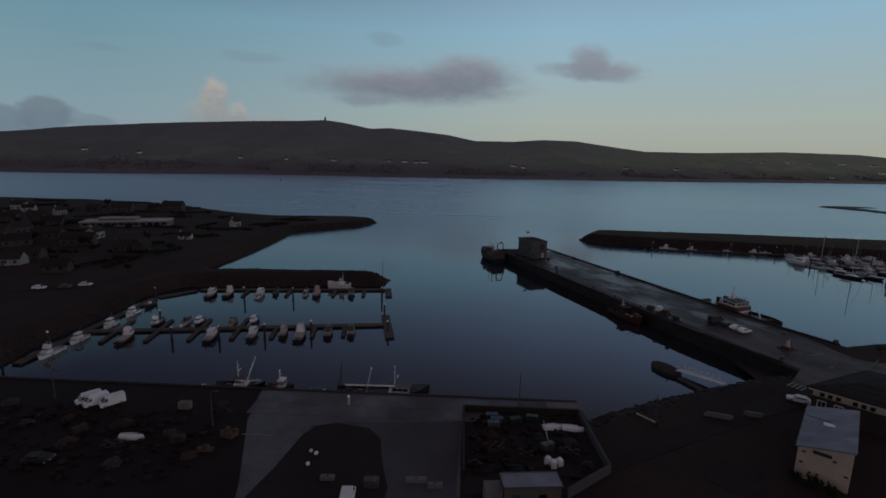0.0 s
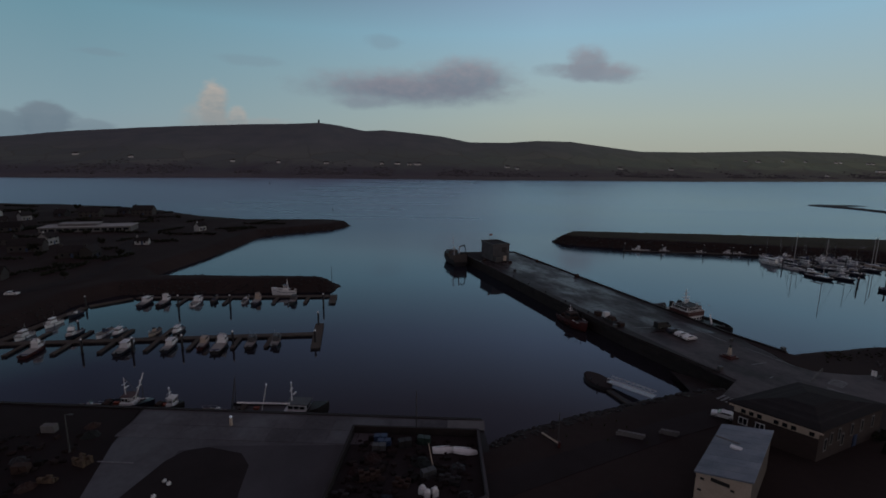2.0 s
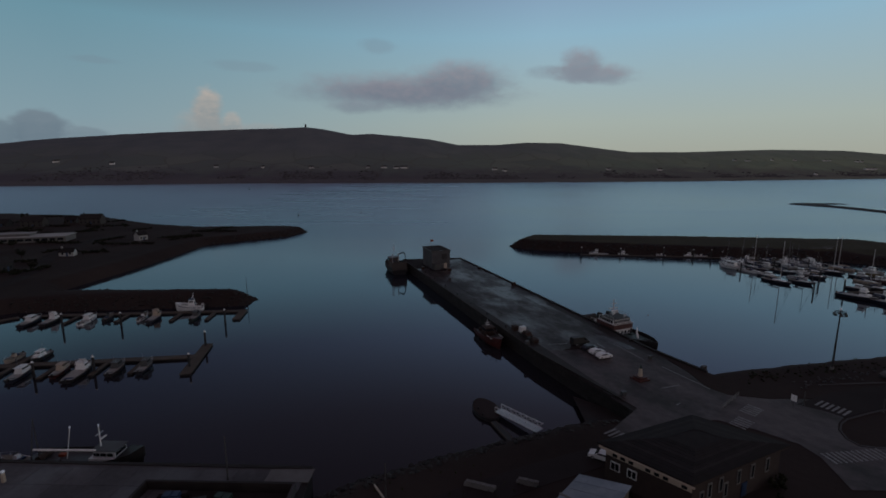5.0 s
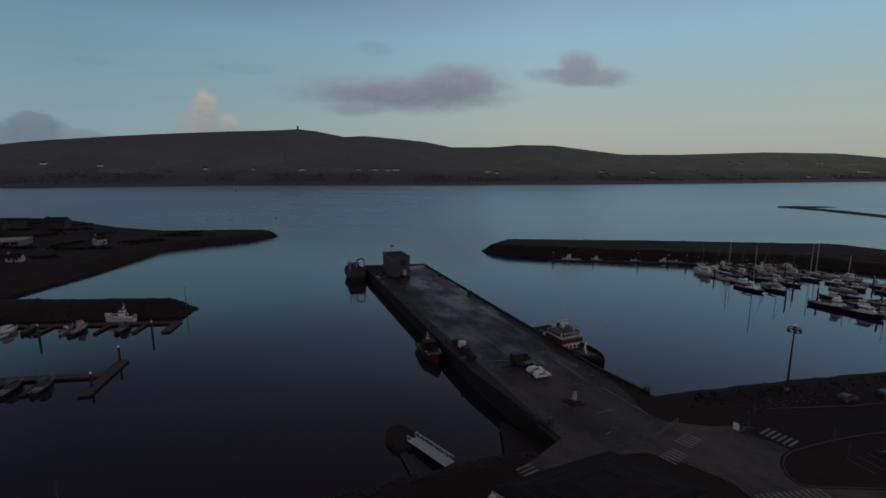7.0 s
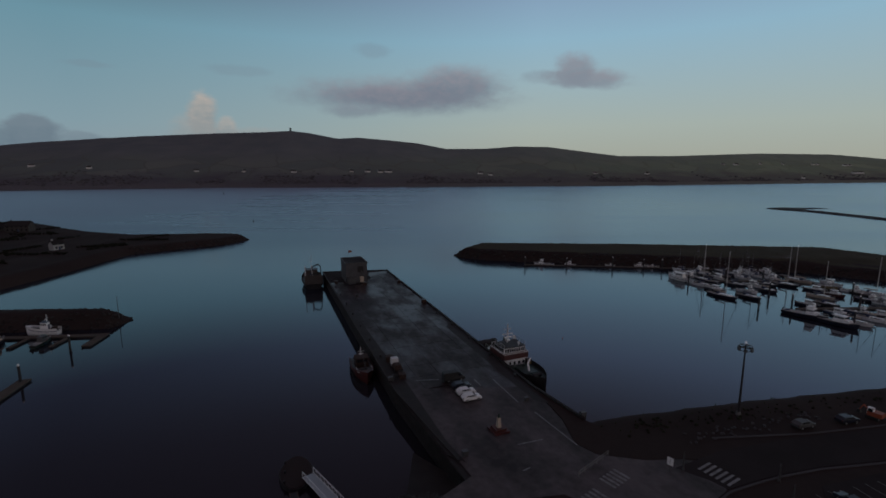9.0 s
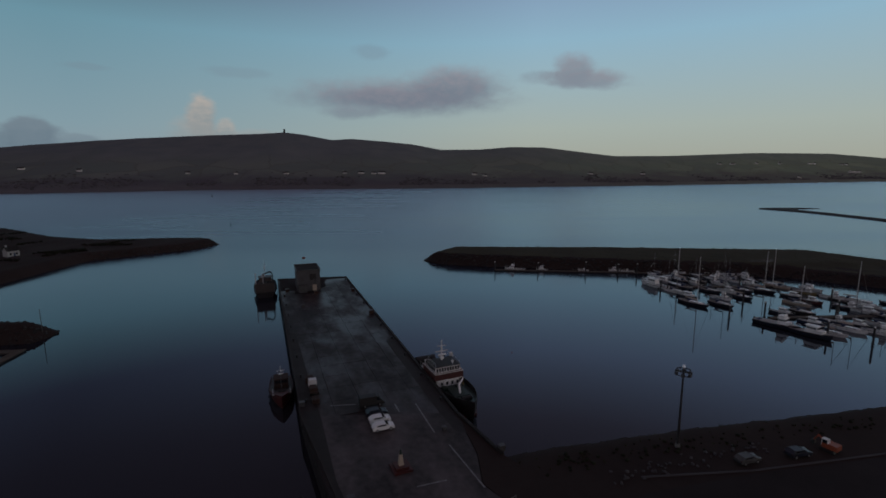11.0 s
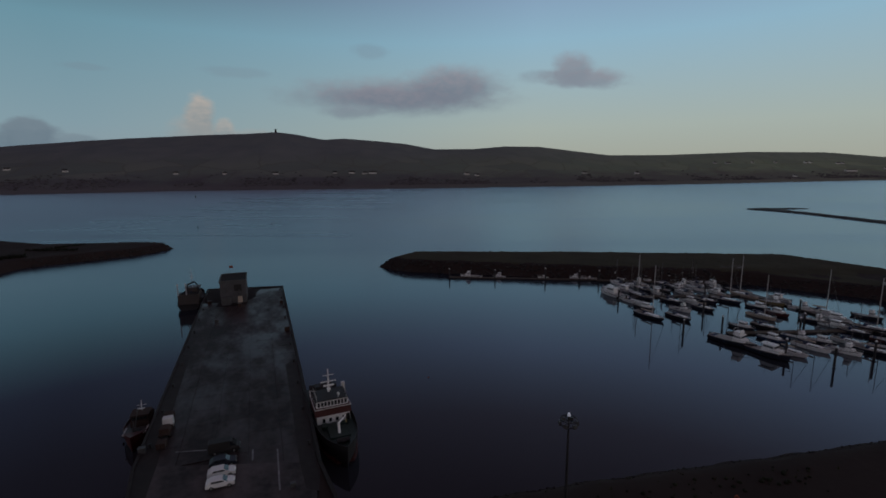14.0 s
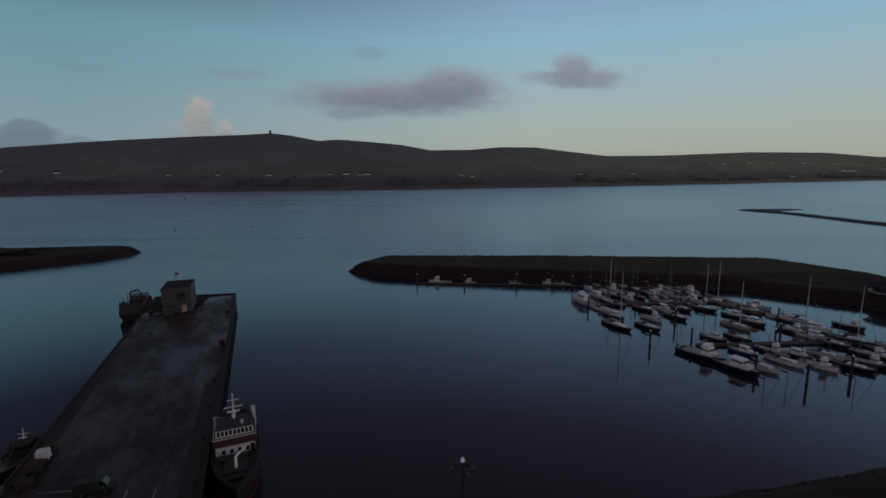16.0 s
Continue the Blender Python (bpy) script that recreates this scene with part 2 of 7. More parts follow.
ALU = mat("silvery_aluminium", (0.5, 0.51, 0.52), (0.4, 0.4, 0.41), 0.35, 1.0, 6.0, metal=0.7)
TEAK = mat("boat_deck", (0.2, 0.17, 0.13), (0.13, 0.11, 0.09), 0.75, 1.0, 6.0)
CANVAS = mat("blue_canvas", (0.03, 0.05, 0.11), (0.02, 0.03, 0.07), 0.9, 1.0, 8.0)
GREEN = mat("green_paint", (0.018, 0.042, 0.032), (0.013, 0.028, 0.022), 0.5, 0.8, 5.0)
YELLOW = mat("dull_yellow_paint", (0.26, 0.2, 0.08), (0.16, 0.12, 0.05), 0.6, 0.8, 5.0)
ORANGE = mat("orange_paint", (0.36, 0.07, 0.025), (0.2, 0.045, 0.02), 0.5, 0.8, 5.0)
RUST = mat("rusty_steel", (0.05, 0.024, 0.016), (0.028, 0.016, 0.012), 0.85, 1.2, 8.0, bump=0.01)
ROOF_SLATE = mat("dark_slate_roof", (0.018, 0.0155, 0.0158), (0.032, 0.0285, 0.0282), 0.95, 0.8, 6.0, bump=0.02, random_tint=0.3, spec=0.25)
ROOF_BLUE = mat("blue_grey_sheet_roof", (0.105, 0.129, 0.168), (0.29, 0.31, 0.35), 0.6, 0.3, 2.2, bump=0.01, random_tint=0.12)
BRICK = mat("brown_brick", (0.03, 0.02, 0.018), (0.048, 0.032, 0.027), 0.9, 1.0, 8.0, bump=0.02)
TOWN_GREY = mat("dull_grey_render", (0.07, 0.062, 0.058), (0.04, 0.035, 0.032), 0.9, 0.4, 3.0, random_tint=0.35)
HOUSE_WHITE = mat("white_render", (0.42, 0.42, 0.41), (0.26, 0.26, 0.25), 0.85, 0.3, 3.0, random_tint=0.25)
HEDGE = mat("dark_foliage", (0.012, 0.014, 0.008), (0.022, 0.023, 0.013), 0.9, 0.3, 3.0, island=0.4, spec=0.15)
TURF = mat("breakwater_turf", (0.04, 0.034, 0.022), (0.066, 0.058, 0.034), 0.95, 0.05, 1.2, bump=0.1, spec=0.1)
DECK_WHITE = mat("pale_deck_paint", (0.4, 0.38, 0.355), (0.24, 0.225, 0.205), 0.6, 0.8, 5.0)
MAST = mat("pale_spar_paint", (0.62, 0.6, 0.57), (0.48, 0.46, 0.44), 0.4, 1.0, 5.0)
DULL_MAST = mat("dull_grey_spar", (0.16, 0.15, 0.145), (0.1, 0.095, 0.09), 0.5, 1.0, 5.0)
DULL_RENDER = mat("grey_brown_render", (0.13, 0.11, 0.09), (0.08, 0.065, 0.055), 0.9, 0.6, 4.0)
ICE_WALL = mat("stained_grey_concrete", (0.05, 0.05, 0.054), (0.105, 0.105, 0.11), 0.85, 0.35, 2.5, bump=0.01)
# far woods lightened and blued: the haze over the bay is in the colour
FAR_WOOD = mat("far_woods_in_haze", (0.11, 0.104, 0.112), (0.14, 0.132, 0.138), 0.95, 0.02, 0.2, island=0.3, spec=0.0)
FAR_WHITE = mat("bright_white_render", (0.82, 0.81, 0.78), (0.66, 0.65, 0.62), 0.85, 0.3, 3.0, random_tint=0.2)
BAND_RED = mat("dull_red_superstructure", (0.09, 0.022, 0.02), (0.055, 0.018, 0.016), 0.6, 0.8, 5.0)
LAMP_WHITE = emit("lit_lamp", (0.8, 0.85, 0.95), 0.08)
TYRE = BLACK


def water_material():
    """Dark water under a Fresnel-weighted gloss; calm in the basins, ruffled in the open bay."""
    m = bpy.data.materials.new("harbour_water")
    m.use_nodes = True
    nt = m.node_tree
    nt.nodes.clear()

    def node(kind):
        return nt.nodes.new(kind)

    def ramp(source, x0, x1, y0=0.0, y1=1.0):
        n = node("ShaderNodeMapRange")
        nt.links.new(source, n.inputs[0])
        for k, v in enumerate((x0, x1, y0, y1)):
            n.inputs[k + 1].default_value = v
        return n.outputs[0]

    def blend(fac, near, far):
        n = node("ShaderNodeMix")
        n.data_type = "RGBA"
        n.inputs[6].default_value, n.inputs[7].default_value = (*near, 1), (*far, 1)
        nt.links.new(fac, n.inputs[0])
        return n.outputs[2]

    pos = node("ShaderNodeNewGeometry").outputs["Position"]
    sep = node("ShaderNodeSeparateXYZ")
    nt.links.new(pos, sep.inputs[0])
    # slicks and cat's-paws, drawn out along the wind
    stretch = node("ShaderNodeMapping")
    stretch.inputs["Scale"].default_value = (0.0035, 0.02, 0.02)
    nt.links.new(pos, stretch.inputs[0])
    patch = node("ShaderNodeTexNoise")
    patch.inputs["Scale"].default_value, patch.inputs["Detail"].default_value = 1.0, 6.0
    nt.links.new(stretch.outputs[0], patch.inputs["Vector"])
    total = node("ShaderNodeMath")
    total.operation = "MULTIPLY_ADD"
    nt.links.new(ramp(patch.outputs["Fac"], 0.38, 0.66, 0.88, 1.12), total.inputs[0])
    reach = node("ShaderNodeMath")
    reach.operation = "MULTIPLY"
    nt.links.new(ramp(sep.outputs[1], 195, 420, 0.035, 0.23), reach.inputs[0])
    nt.links.new(ramp(sep.outputs[0], -350, 120, 1.4, 1.0), reach.inputs[1])
    nt.links.new(reach.outputs[0], total.inputs[1])
    total.inputs[2].default_value = 0.0
    ripple = node("ShaderNodeTexNoise")
    ripple.inputs["Scale"].default_value, ripple.inputs["Detail"].default_value = 0.5, 3.0
    nt.links.new(pos, ripple.inputs["Vector"])
    bump = node("ShaderNodeBump")
    bump.inputs["Distance"].default_value, bump.inputs["Strength"].default_value = 0.014, 0.5
    nt.links.new(ripple.outputs["Fac"], bump.inputs["Height"])
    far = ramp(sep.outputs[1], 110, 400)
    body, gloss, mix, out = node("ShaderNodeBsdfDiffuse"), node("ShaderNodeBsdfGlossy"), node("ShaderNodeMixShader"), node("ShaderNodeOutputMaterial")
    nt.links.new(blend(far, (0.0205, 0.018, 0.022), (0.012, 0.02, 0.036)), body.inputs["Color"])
    # reflection colour painted by place: bluer far out, dimmer to both sides
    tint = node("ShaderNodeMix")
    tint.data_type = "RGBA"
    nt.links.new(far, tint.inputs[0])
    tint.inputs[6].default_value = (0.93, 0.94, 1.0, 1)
    reflection_tint = node("ShaderNodeValToRGB")
    reflection_tint.color_ramp.elements.new(0.46)
    for e, (place, c) in zip(reflection_tint.color_ramp.elements, ((0.0, (0.72, 0.745, 0.85)), (0.46, (0.79, 0.91, 1.0)), (1.0, (0.66, 0.78, 0.87)))):
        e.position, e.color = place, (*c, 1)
    nt.links.new(ramp(sep.outputs[0], -300, 700), reflection_tint.inputs[0])
    nt.links.new(reflection_tint.outputs[0], tint.inputs[7])
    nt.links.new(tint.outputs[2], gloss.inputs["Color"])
    nt.links.new(total.outputs[0], gloss.inputs["Roughness"])
    fres = node("ShaderNodeFresnel")
    fres.inputs["IOR"].default_value = 1.56
    for n in (body, gloss, fres):
        nt.links.new(bump.outputs[0], n.inputs["Normal"])
    nt.links.new(fres.outputs[0], mix.inputs[0])
    nt.links.new(body.outputs[0], mix.inputs[1])
    nt.links.new(gloss.outputs[0], mix.inputs[2])
    nt.links.new(mix.outputs[0], out.inputs[0])
    return m


def hill_material():
    m = bpy.data.materials.new("hazed_hill_fields")
    m.use_nodes = True
    nt = m.node_tree
    p = nt.nodes["Principled BSDF"]
    p.inputs["Roughness"].default_value, p.inputs["Specular IOR Level"].default_value = 1.0, 0.0
    pos = nt.nodes.new("ShaderNodeNewGeometry").outputs["Position"]
    sep = nt.nodes.new("ShaderNodeSeparateXYZ")
    nt.links.new(pos, sep.inputs[0])
    warp = nt.nodes.new("ShaderNodeTexNoise")
    warp.inputs["Scale"].default_value, warp.inputs["Detail"].default_value = 0.004, 3.0
    nt.links.new(pos, warp.inputs["Vector"])
    off = nt.nodes.new("ShaderNodeVectorMath")
    off.operation = "MULTIPLY_ADD"
    nt.links.new(warp.outputs["Color"], off.inputs[0])
    off.inputs[1].default_value = (160, 90, 0)
    nt.links.new(pos, off.inputs[2])
    cells = []
    for feat in ("F1", "DISTANCE_TO_EDGE"):
        v = nt.nodes.new("ShaderNodeTexVoronoi")
        v.feature, v.voronoi_dimensions = feat, "2D"
        v.inputs["Scale"].default_value = 0.0085
        nt.links.new(off.outputs[0], v.inputs["Vector"])
        cells.append(v)
    csep = nt.nodes.new("ShaderNodeSeparateColor")
    nt.links.new(cells[0].outputs["Color"], csep.inputs[0])
    # field and moor colours carry the distance haze, paler and bluer than the land
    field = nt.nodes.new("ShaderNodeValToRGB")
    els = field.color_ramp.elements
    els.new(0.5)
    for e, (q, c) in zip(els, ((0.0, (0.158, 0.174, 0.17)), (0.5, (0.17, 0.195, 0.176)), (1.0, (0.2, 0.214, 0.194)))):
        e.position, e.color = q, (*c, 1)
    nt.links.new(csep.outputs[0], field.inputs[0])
    hedge = nt.nodes.new("ShaderNodeMapRange")
    nt.links.new(cells[1].outputs["Distance"], hedge.inputs[0])
    hedge.inputs[1].default_value, hedge.inputs[2].default_value = 0.015, 0.05
    lined = nt.nodes.new("ShaderNodeMix")
    lined.data_type = "RGBA"
    nt.links.new(hedge.outputs[0], lined.inputs[0])
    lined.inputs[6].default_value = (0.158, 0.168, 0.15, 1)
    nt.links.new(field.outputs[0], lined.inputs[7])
    heath = nt.nodes.new("ShaderNodeTexNoise")
    heath.inputs["Scale"].default_value, heath.inputs["Detail"].default_value = 0.012, 6.0
    nt.links.new(pos, heath.inputs["Vector"])
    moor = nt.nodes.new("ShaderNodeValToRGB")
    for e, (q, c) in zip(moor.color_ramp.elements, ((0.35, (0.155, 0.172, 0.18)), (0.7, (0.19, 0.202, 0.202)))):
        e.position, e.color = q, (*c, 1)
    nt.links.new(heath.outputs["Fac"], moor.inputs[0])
    height = nt.nodes.new("ShaderNodeMath")
    height.operation = "MULTIPLY_ADD"
    nt.links.new(heath.outputs["Fac"], height.inputs[0])
    height.inputs[1].default_value = 70.0
    nt.links.new(sep.outputs[2], height.inputs[2])
    band = nt.nodes.new("ShaderNodeMapRange")
    nt.links.new(height.outputs[0], band.inputs[0])
    band.inputs[1].default_value, band.inputs[2].default_value = 105, 150
    col = nt.nodes.new("ShaderNodeMix")
    col.data_type = "RGBA"
    nt.links.new(band.outputs[0], col.inputs[0])
    nt.links.new(lined.outputs[2], col.inputs[6])
    nt.links.new(moor.outputs[0], col.inputs[7])
    # haze-paled woods and rough ground along the shore, greener pasture up the eastern slopes
    low = nt.nodes.new("ShaderNodeMapRange")
    nt.links.new(height.outputs[0], low.inputs[0])
    low.inputs[1].default_value, low.inputs[2].default_value = 52, 82
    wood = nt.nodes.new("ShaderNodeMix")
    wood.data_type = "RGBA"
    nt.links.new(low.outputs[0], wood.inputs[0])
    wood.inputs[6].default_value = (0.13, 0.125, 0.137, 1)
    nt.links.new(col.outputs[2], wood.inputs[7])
    east = nt.nodes.new("ShaderNodeMapRange")
    nt.links.new(sep.outputs[0], east.inputs[0])
    east.inputs[1].default_value, east.inputs[2].default_value = -300, 1500
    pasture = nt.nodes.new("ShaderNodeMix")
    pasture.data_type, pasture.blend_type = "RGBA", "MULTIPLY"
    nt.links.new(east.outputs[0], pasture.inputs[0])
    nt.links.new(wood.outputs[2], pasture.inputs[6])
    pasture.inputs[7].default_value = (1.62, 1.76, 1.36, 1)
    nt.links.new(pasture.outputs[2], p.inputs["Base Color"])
    return m


WATER, HILL = water_material(), hill_material()


# ---- mesh helpers ----
class Shape:
    """Gathers simple solids into one mesh."""

    def __init__(self):
        self.v, self.f = [], []

    def add(self, verts, faces):
        k = len(self.v)
        self.v += [tuple(p) for p in verts]
        self.f += [tuple(i + k for i in f) for f in faces]
        return self

    def box(self, x, y, z, sx, sy, sz, turn=0.0, top=1.0, top_y=None, shift=0.0):
        """A block on its base centre; top shrinks the upper face, shift slides it along x."""
        c, s = math.cos(turn), math.sin(turn)
        ty = top if top_y is None else top_y
        pts = []
        for zz, kx, ky, o in ((0, 1, 1, 0), (sz, top, ty, shift)):
            for a, b in ((-1, -1), (1, -1), (1, 1), (-1, 1)):
                px, py = a * sx / 2 * kx + o, b * sy / 2 * ky
                pts.append((x + c * px - s * py, y + s * px + c * py, z + zz))
        return self.add(pts, [(3, 2, 1, 0), (4, 5, 6, 7), (0, 1, 5, 4), (1, 2, 6, 5), (2, 3, 7, 6), (3, 0, 4, 7)])

    def rod(self, a, b, r0, r1=None, n=6):
        a, b = Vector(a), Vector(b)
        r1 = r0 if r1 is None else r1
        d = (b - a).normalized()
        u = d.orthogonal().normalized()
        w = d.cross(u)
        pts = []
        for p, r in ((a, r0), (b, r1)):
            for i in range(n):
                t = 2 * math.pi * i / n
                pts.append(p + u * math.cos(t) * r + w * math.sin(t) * r)
        return self.add(pts, [tuple(range(n - 1, -1, -1)), tuple(range(n, 2 * n))] + [(i, (i + 1) % n, n + (i + 1) % n, n + i) for i in range(n)])

    def prism(self, poly, z0, z1):
        n = len(poly)
        return self.add([(x, y, z0) for x, y in poly] + [(x, y, z1) for x, y in poly],
                        [tuple(range(n - 1, -1, -1)), tuple(range(n, 2 * n))] + [(i, (i + 1) % n, n + (i + 1) % n, n + i) for i in range(n)])

    def loft(self, rings, caps=True):
        n = len(rings[0])
        pts = [p for r in rings for p in r]
        faces = []
        for k in range(len(rings) - 1):
            for i in range(n):
                j = (i + 1) % n
                faces.append((k * n + i, k * n + j, (k + 1) * n + j, (k + 1) * n + i))
        if caps:
            faces += [tuple(range(n - 1, -1, -1)), tuple((len(rings) - 1) * n + i for i in range(n))]
        return self.add(pts, faces)

    def lump(self, x, y, z, rx, ry, rz, seed):
        """An uneven stone or clump: a squashed, jittered ball of twenty faces."""
        rnd = random.Random(seed)
        t = (1 + 5 ** 0.5) / 2
        pts = [(-1, t, 0), (1, t, 0), (-1, -t, 0), (1, -t, 0), (0, -1, t), (0, 1, t), (0, -1, -t), (0, 1, -t), (t, 0, -1), (t, 0, 1), (-t, 0, -1), (-t, 0, 1)]
        out = []
        for p in pts:
            k = 0.53 * rnd.uniform(0.75, 1.25)
            out.append((x + p[0] * rx * k, y + p[1] * ry * k, z + p[2] * rz * k))
        return self.add(out, [(0, 11, 5), (0, 5, 1), (0, 1, 7), (0, 7, 10), (0, 10, 11), (1, 5, 9), (5, 11, 4), (11, 10, 2), (10, 7, 6), (7, 1, 8), (3, 9, 4), (3, 4, 2), (3, 2, 6), (3, 6, 8), (3, 8, 9), (4, 9, 5), (2, 4, 11), (6, 2, 10), (8, 6, 7), (9, 8, 1)])

    def mesh(self, name, material, smooth=False):
        me = bpy.data.meshes.new(name)
        me.from_pydata(self.v, [], self.f)
        me.materials.append(material)
        if smooth:
            me.polygons.foreach_set("use_smooth", [True] * len(me.polygons))
        me.update()
        return me


def part(name, shape, material, parent, label="", smooth=False, at=None):
    ob = new(name, shape.mesh(name, material, smooth))
    ob.parent = parent
    if at is not None:
        ob.matrix_local = at
    return tagged(ob, label)


def thing(name, label, category, m=None, group="", kind=""):
    ob = new(name)
    ob.empty_display_size = 0.3
    ob.matrix_world = m or Matrix()
    return tagged(ob, label, category, group, kind)


def whole(name, shape, material, label, category="", kind="", group="", smooth=False):
    return tagged(new(name, shape.mesh(name, material, smooth)), label, category, group, kind)


def heading(dx, dy):
    """Degrees about z that turn +x to (dx, dy)."""
    return math.degrees(math.atan2(dy, dx))


G = 3.1  # level of quays and roads
SEA = -1.2  # low water


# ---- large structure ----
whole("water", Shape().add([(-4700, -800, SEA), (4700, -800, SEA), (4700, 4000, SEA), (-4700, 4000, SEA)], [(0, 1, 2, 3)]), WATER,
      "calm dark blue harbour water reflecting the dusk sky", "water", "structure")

COAST = [(-1100, -300), (-1100, 470), (-600, 475), (-459, 472), (-377, 476), (-290, 466), (-208, 418), (-161, 404), (-104, 413), (-82, 411), (-71, 400),
         (-77.3, 376.0), (-119.0, 335.0), (-117.0, 272.5), (-118.0, 250.0), (-119.4, 218.6), (-110, 208), (-38.4, 212.6), (-30.4, 207.4), (-31.4, 197.1), (-88.7, 188.4), (-113.2, 184.8),
         (-119.4, 169.5), (-116.8, 158.2), (-116.8, 144.9), (-116.8, 121.4), (-114.3, 106.1), (-106.3, 98.8), (-103.2, 89.6), (23.6, 89.6), (33.9, 96.8), (46.1, 103.4), (66.6, 112.6), (80.9, 118.2), (93.2, 114.1), (112.2, 140.3), (149.0, 149.5),
         (202.2, 160.7), (284.0, 180.7), (310.6, 208.3), (312.6, 244.1), (300.4, 266.6), (266.2, 291.6), (185.8, 306.0), (118.0, 319.0), (97.2, 324.0), (84.0, 336), (100, 362),
         (195, 360), (317, 349), (345, 300), (430, 265), (1100, 215), (1100, -300)]
SPIT = [(505, 703), (512, 680), (526, 645), (531, 600), (533, 560), (535, 528), (542, 472), (580, 390), (630, 320),
        (651, 343), (601, 412), (563, 492), (557, 545), (554, 575), (552, 610), (549, 650), (541, 676), (556, 694), (590, 700), (592, 705), (530, 711)]


def coast_depth(px, py, poly):
    """Distance from the coast line, positive on land."""
    best = np.full(px.shape, 1e9)
    inside = np.zeros(px.shape, bool)
    for (x0, y0), (x1, y1) in zip(poly, poly[1:] + poly[:1]):
        dx, dy = x1 - x0, y1 - y0
        t = np.clip(((px - x0) * dx + (py - y0) * dy) / (dx * dx + dy * dy), 0, 1)
        best = np.minimum(best, np.hypot(px - x0 - t * dx, py - y0 - t * dy))
        if dy != 0:
            inside ^= ((y0 > py) != (y1 > py)) & (px < dx * (py - y0) / dy + x0)
    return np.where(inside, best, -best)


def smooth(t):
    t = np.clip(t, 0, 1)
    return t * t * (3 - 2 * t)


def waves(px, py, size, seed):
    """Cheap rolling unevenness, about -1 to 1."""
    r = np.random.RandomState(seed)
    out = 0
    for k in range(5):
        a, f = r.uniform(0, 6.28), (1.7 ** k) / size
        out = out + np.sin((px * math.cos(a) + py * math.sin(a)) * f * 6.28 + r.uniform(0, 6.28)) / (1.35 ** k)
    return out / 2.6


def ground_height(px, py):
    d = coast_depth(px, py, COAST) + 0.5 * waves(px, py, 14, 3)
    top = np.full(px.shape, G - 0.06)
    west = smooth((-px - 125) / 160)
    top = top + west * (1.0 + 0.6 * waves(px, py, 160, 5) + 1.5 * smooth((-px - 190) / 250))
    breakwater = smooth((py - 292) / 14) * smooth((px - 60) / 20) * smooth((430 - px) / 60)
    top = top + breakwater * 1.25
    mole = smooth((py - 184) / 5) * smooth((px + 112) / 12) * smooth((-10 - px) / 10) * smooth((230 - py) / 10)
    top = top + mole * 0.35
    bare = smooth((d - 8) / 10)
    z = np.where(d > 0, SEA + (top - SEA) * smooth(np.clip(d / 7.5, 0, 1) ** 0.8), SEA - np.minimum(-d * 0.5, 3.0))
    rough = np.where((px > -112) & (px < 230) & (py < 150), 0.0, 0.35 * bare * waves(px, py, 30, 9))
    return z + rough


def grid_mesh(name, xs, ys, fn, material, label, category):
    gx, gy = np.meshgrid(xs, ys)
    gz = fn(gx, gy)
    verts = np.stack([gx, gy, gz], -1).reshape(-1, 3)
    nx, ny = len(xs), len(ys)
    i = (np.arange(ny - 1)[:, None] * nx + np.arange(nx - 1)[None, :]).ravel()
    faces = np.stack([i, i + 1, i + nx + 1, i + nx], -1)
    me = bpy.data.meshes.new(name)
    me.from_pydata(verts.tolist(), [], faces.tolist())
    me.materials.append(material)
    me.polygons.foreach_set("use_smooth", [True] * len(me.polygons))
    return tagged(new(name, me), label, category, kind="structure")


XS = np.concatenate([np.arange(-1100, -330, 14), np.arange(-330, 350, 2.2), np.arange(350, 1101, 14)])
YS = np.concatenate([np.arange(-300, 40, 12), np.arange(40, 420, 2.2), np.arange(420, 490, 7)])
GX, GY = np.meshgrid(XS, YS)
LAND_Z, LAND_D = ground_height(GX, GY), coast_depth(GX, GY, COAST)


def at_grid(table, x, y):
    """Reads a table of the ground between its grid lines."""
    i = min(max(int(np.searchsorted(XS, x)) - 1, 0), len(XS) - 2)
    j = min(max(int(np.searchsorted(YS, y)) - 1, 0), len(YS) - 2)
    u, v = (x - XS[i]) / (XS[i + 1] - XS[i]), (y - YS[j]) / (YS[j + 1] - YS[j])
    return float((table[j, i] * (1 - u) + table[j, i + 1] * u) * (1 - v) + (table[j + 1, i] * (1 - u) + table[j + 1, i + 1] * u) * v)


def gz(x, y):
    return at_grid(LAND_Z, x, y)


def shore_depth(x, y):
    return at_grid(LAND_D, x, y)


grid_mesh("ground", XS, YS, ground_height, EARTH, "dark winter grass and bare earth running down to the shore", "ground")


# turf on the crown of the eastern breakwater
gi = np.array([(j, i) for j in range(len(YS) - 1) for i in range(len(XS) - 1) if 88 < XS[i] < 600 and YS[j] > 262 and LAND_D[j, i] > 6.5 + 1.2 * math.sin(XS[i] * 0.31) and LAND_D[j + 1, i + 1] > 6.5 and LAND_Z[j, i] > 3])
nx_ = len(XS)
turf_faces = [(j * nx_ + i, j * nx_ + i + 1, (j + 1) * nx_ + i + 1, (j + 1) * nx_ + i) for j, i in gi.tolist()]
keep = sorted({v for f in turf_faces for v in f})
index = {v: k for k, v in enumerate(keep)}
turf = bpy.data.meshes.new("turf")
turf.from_pydata([(XS[v % nx_], YS[v // nx_], LAND_Z[v // nx_, v % nx_] + 0.08) for v in keep], [], [tuple(index[v] for v in f) for f in turf_faces])
turf.materials.append(TURF)
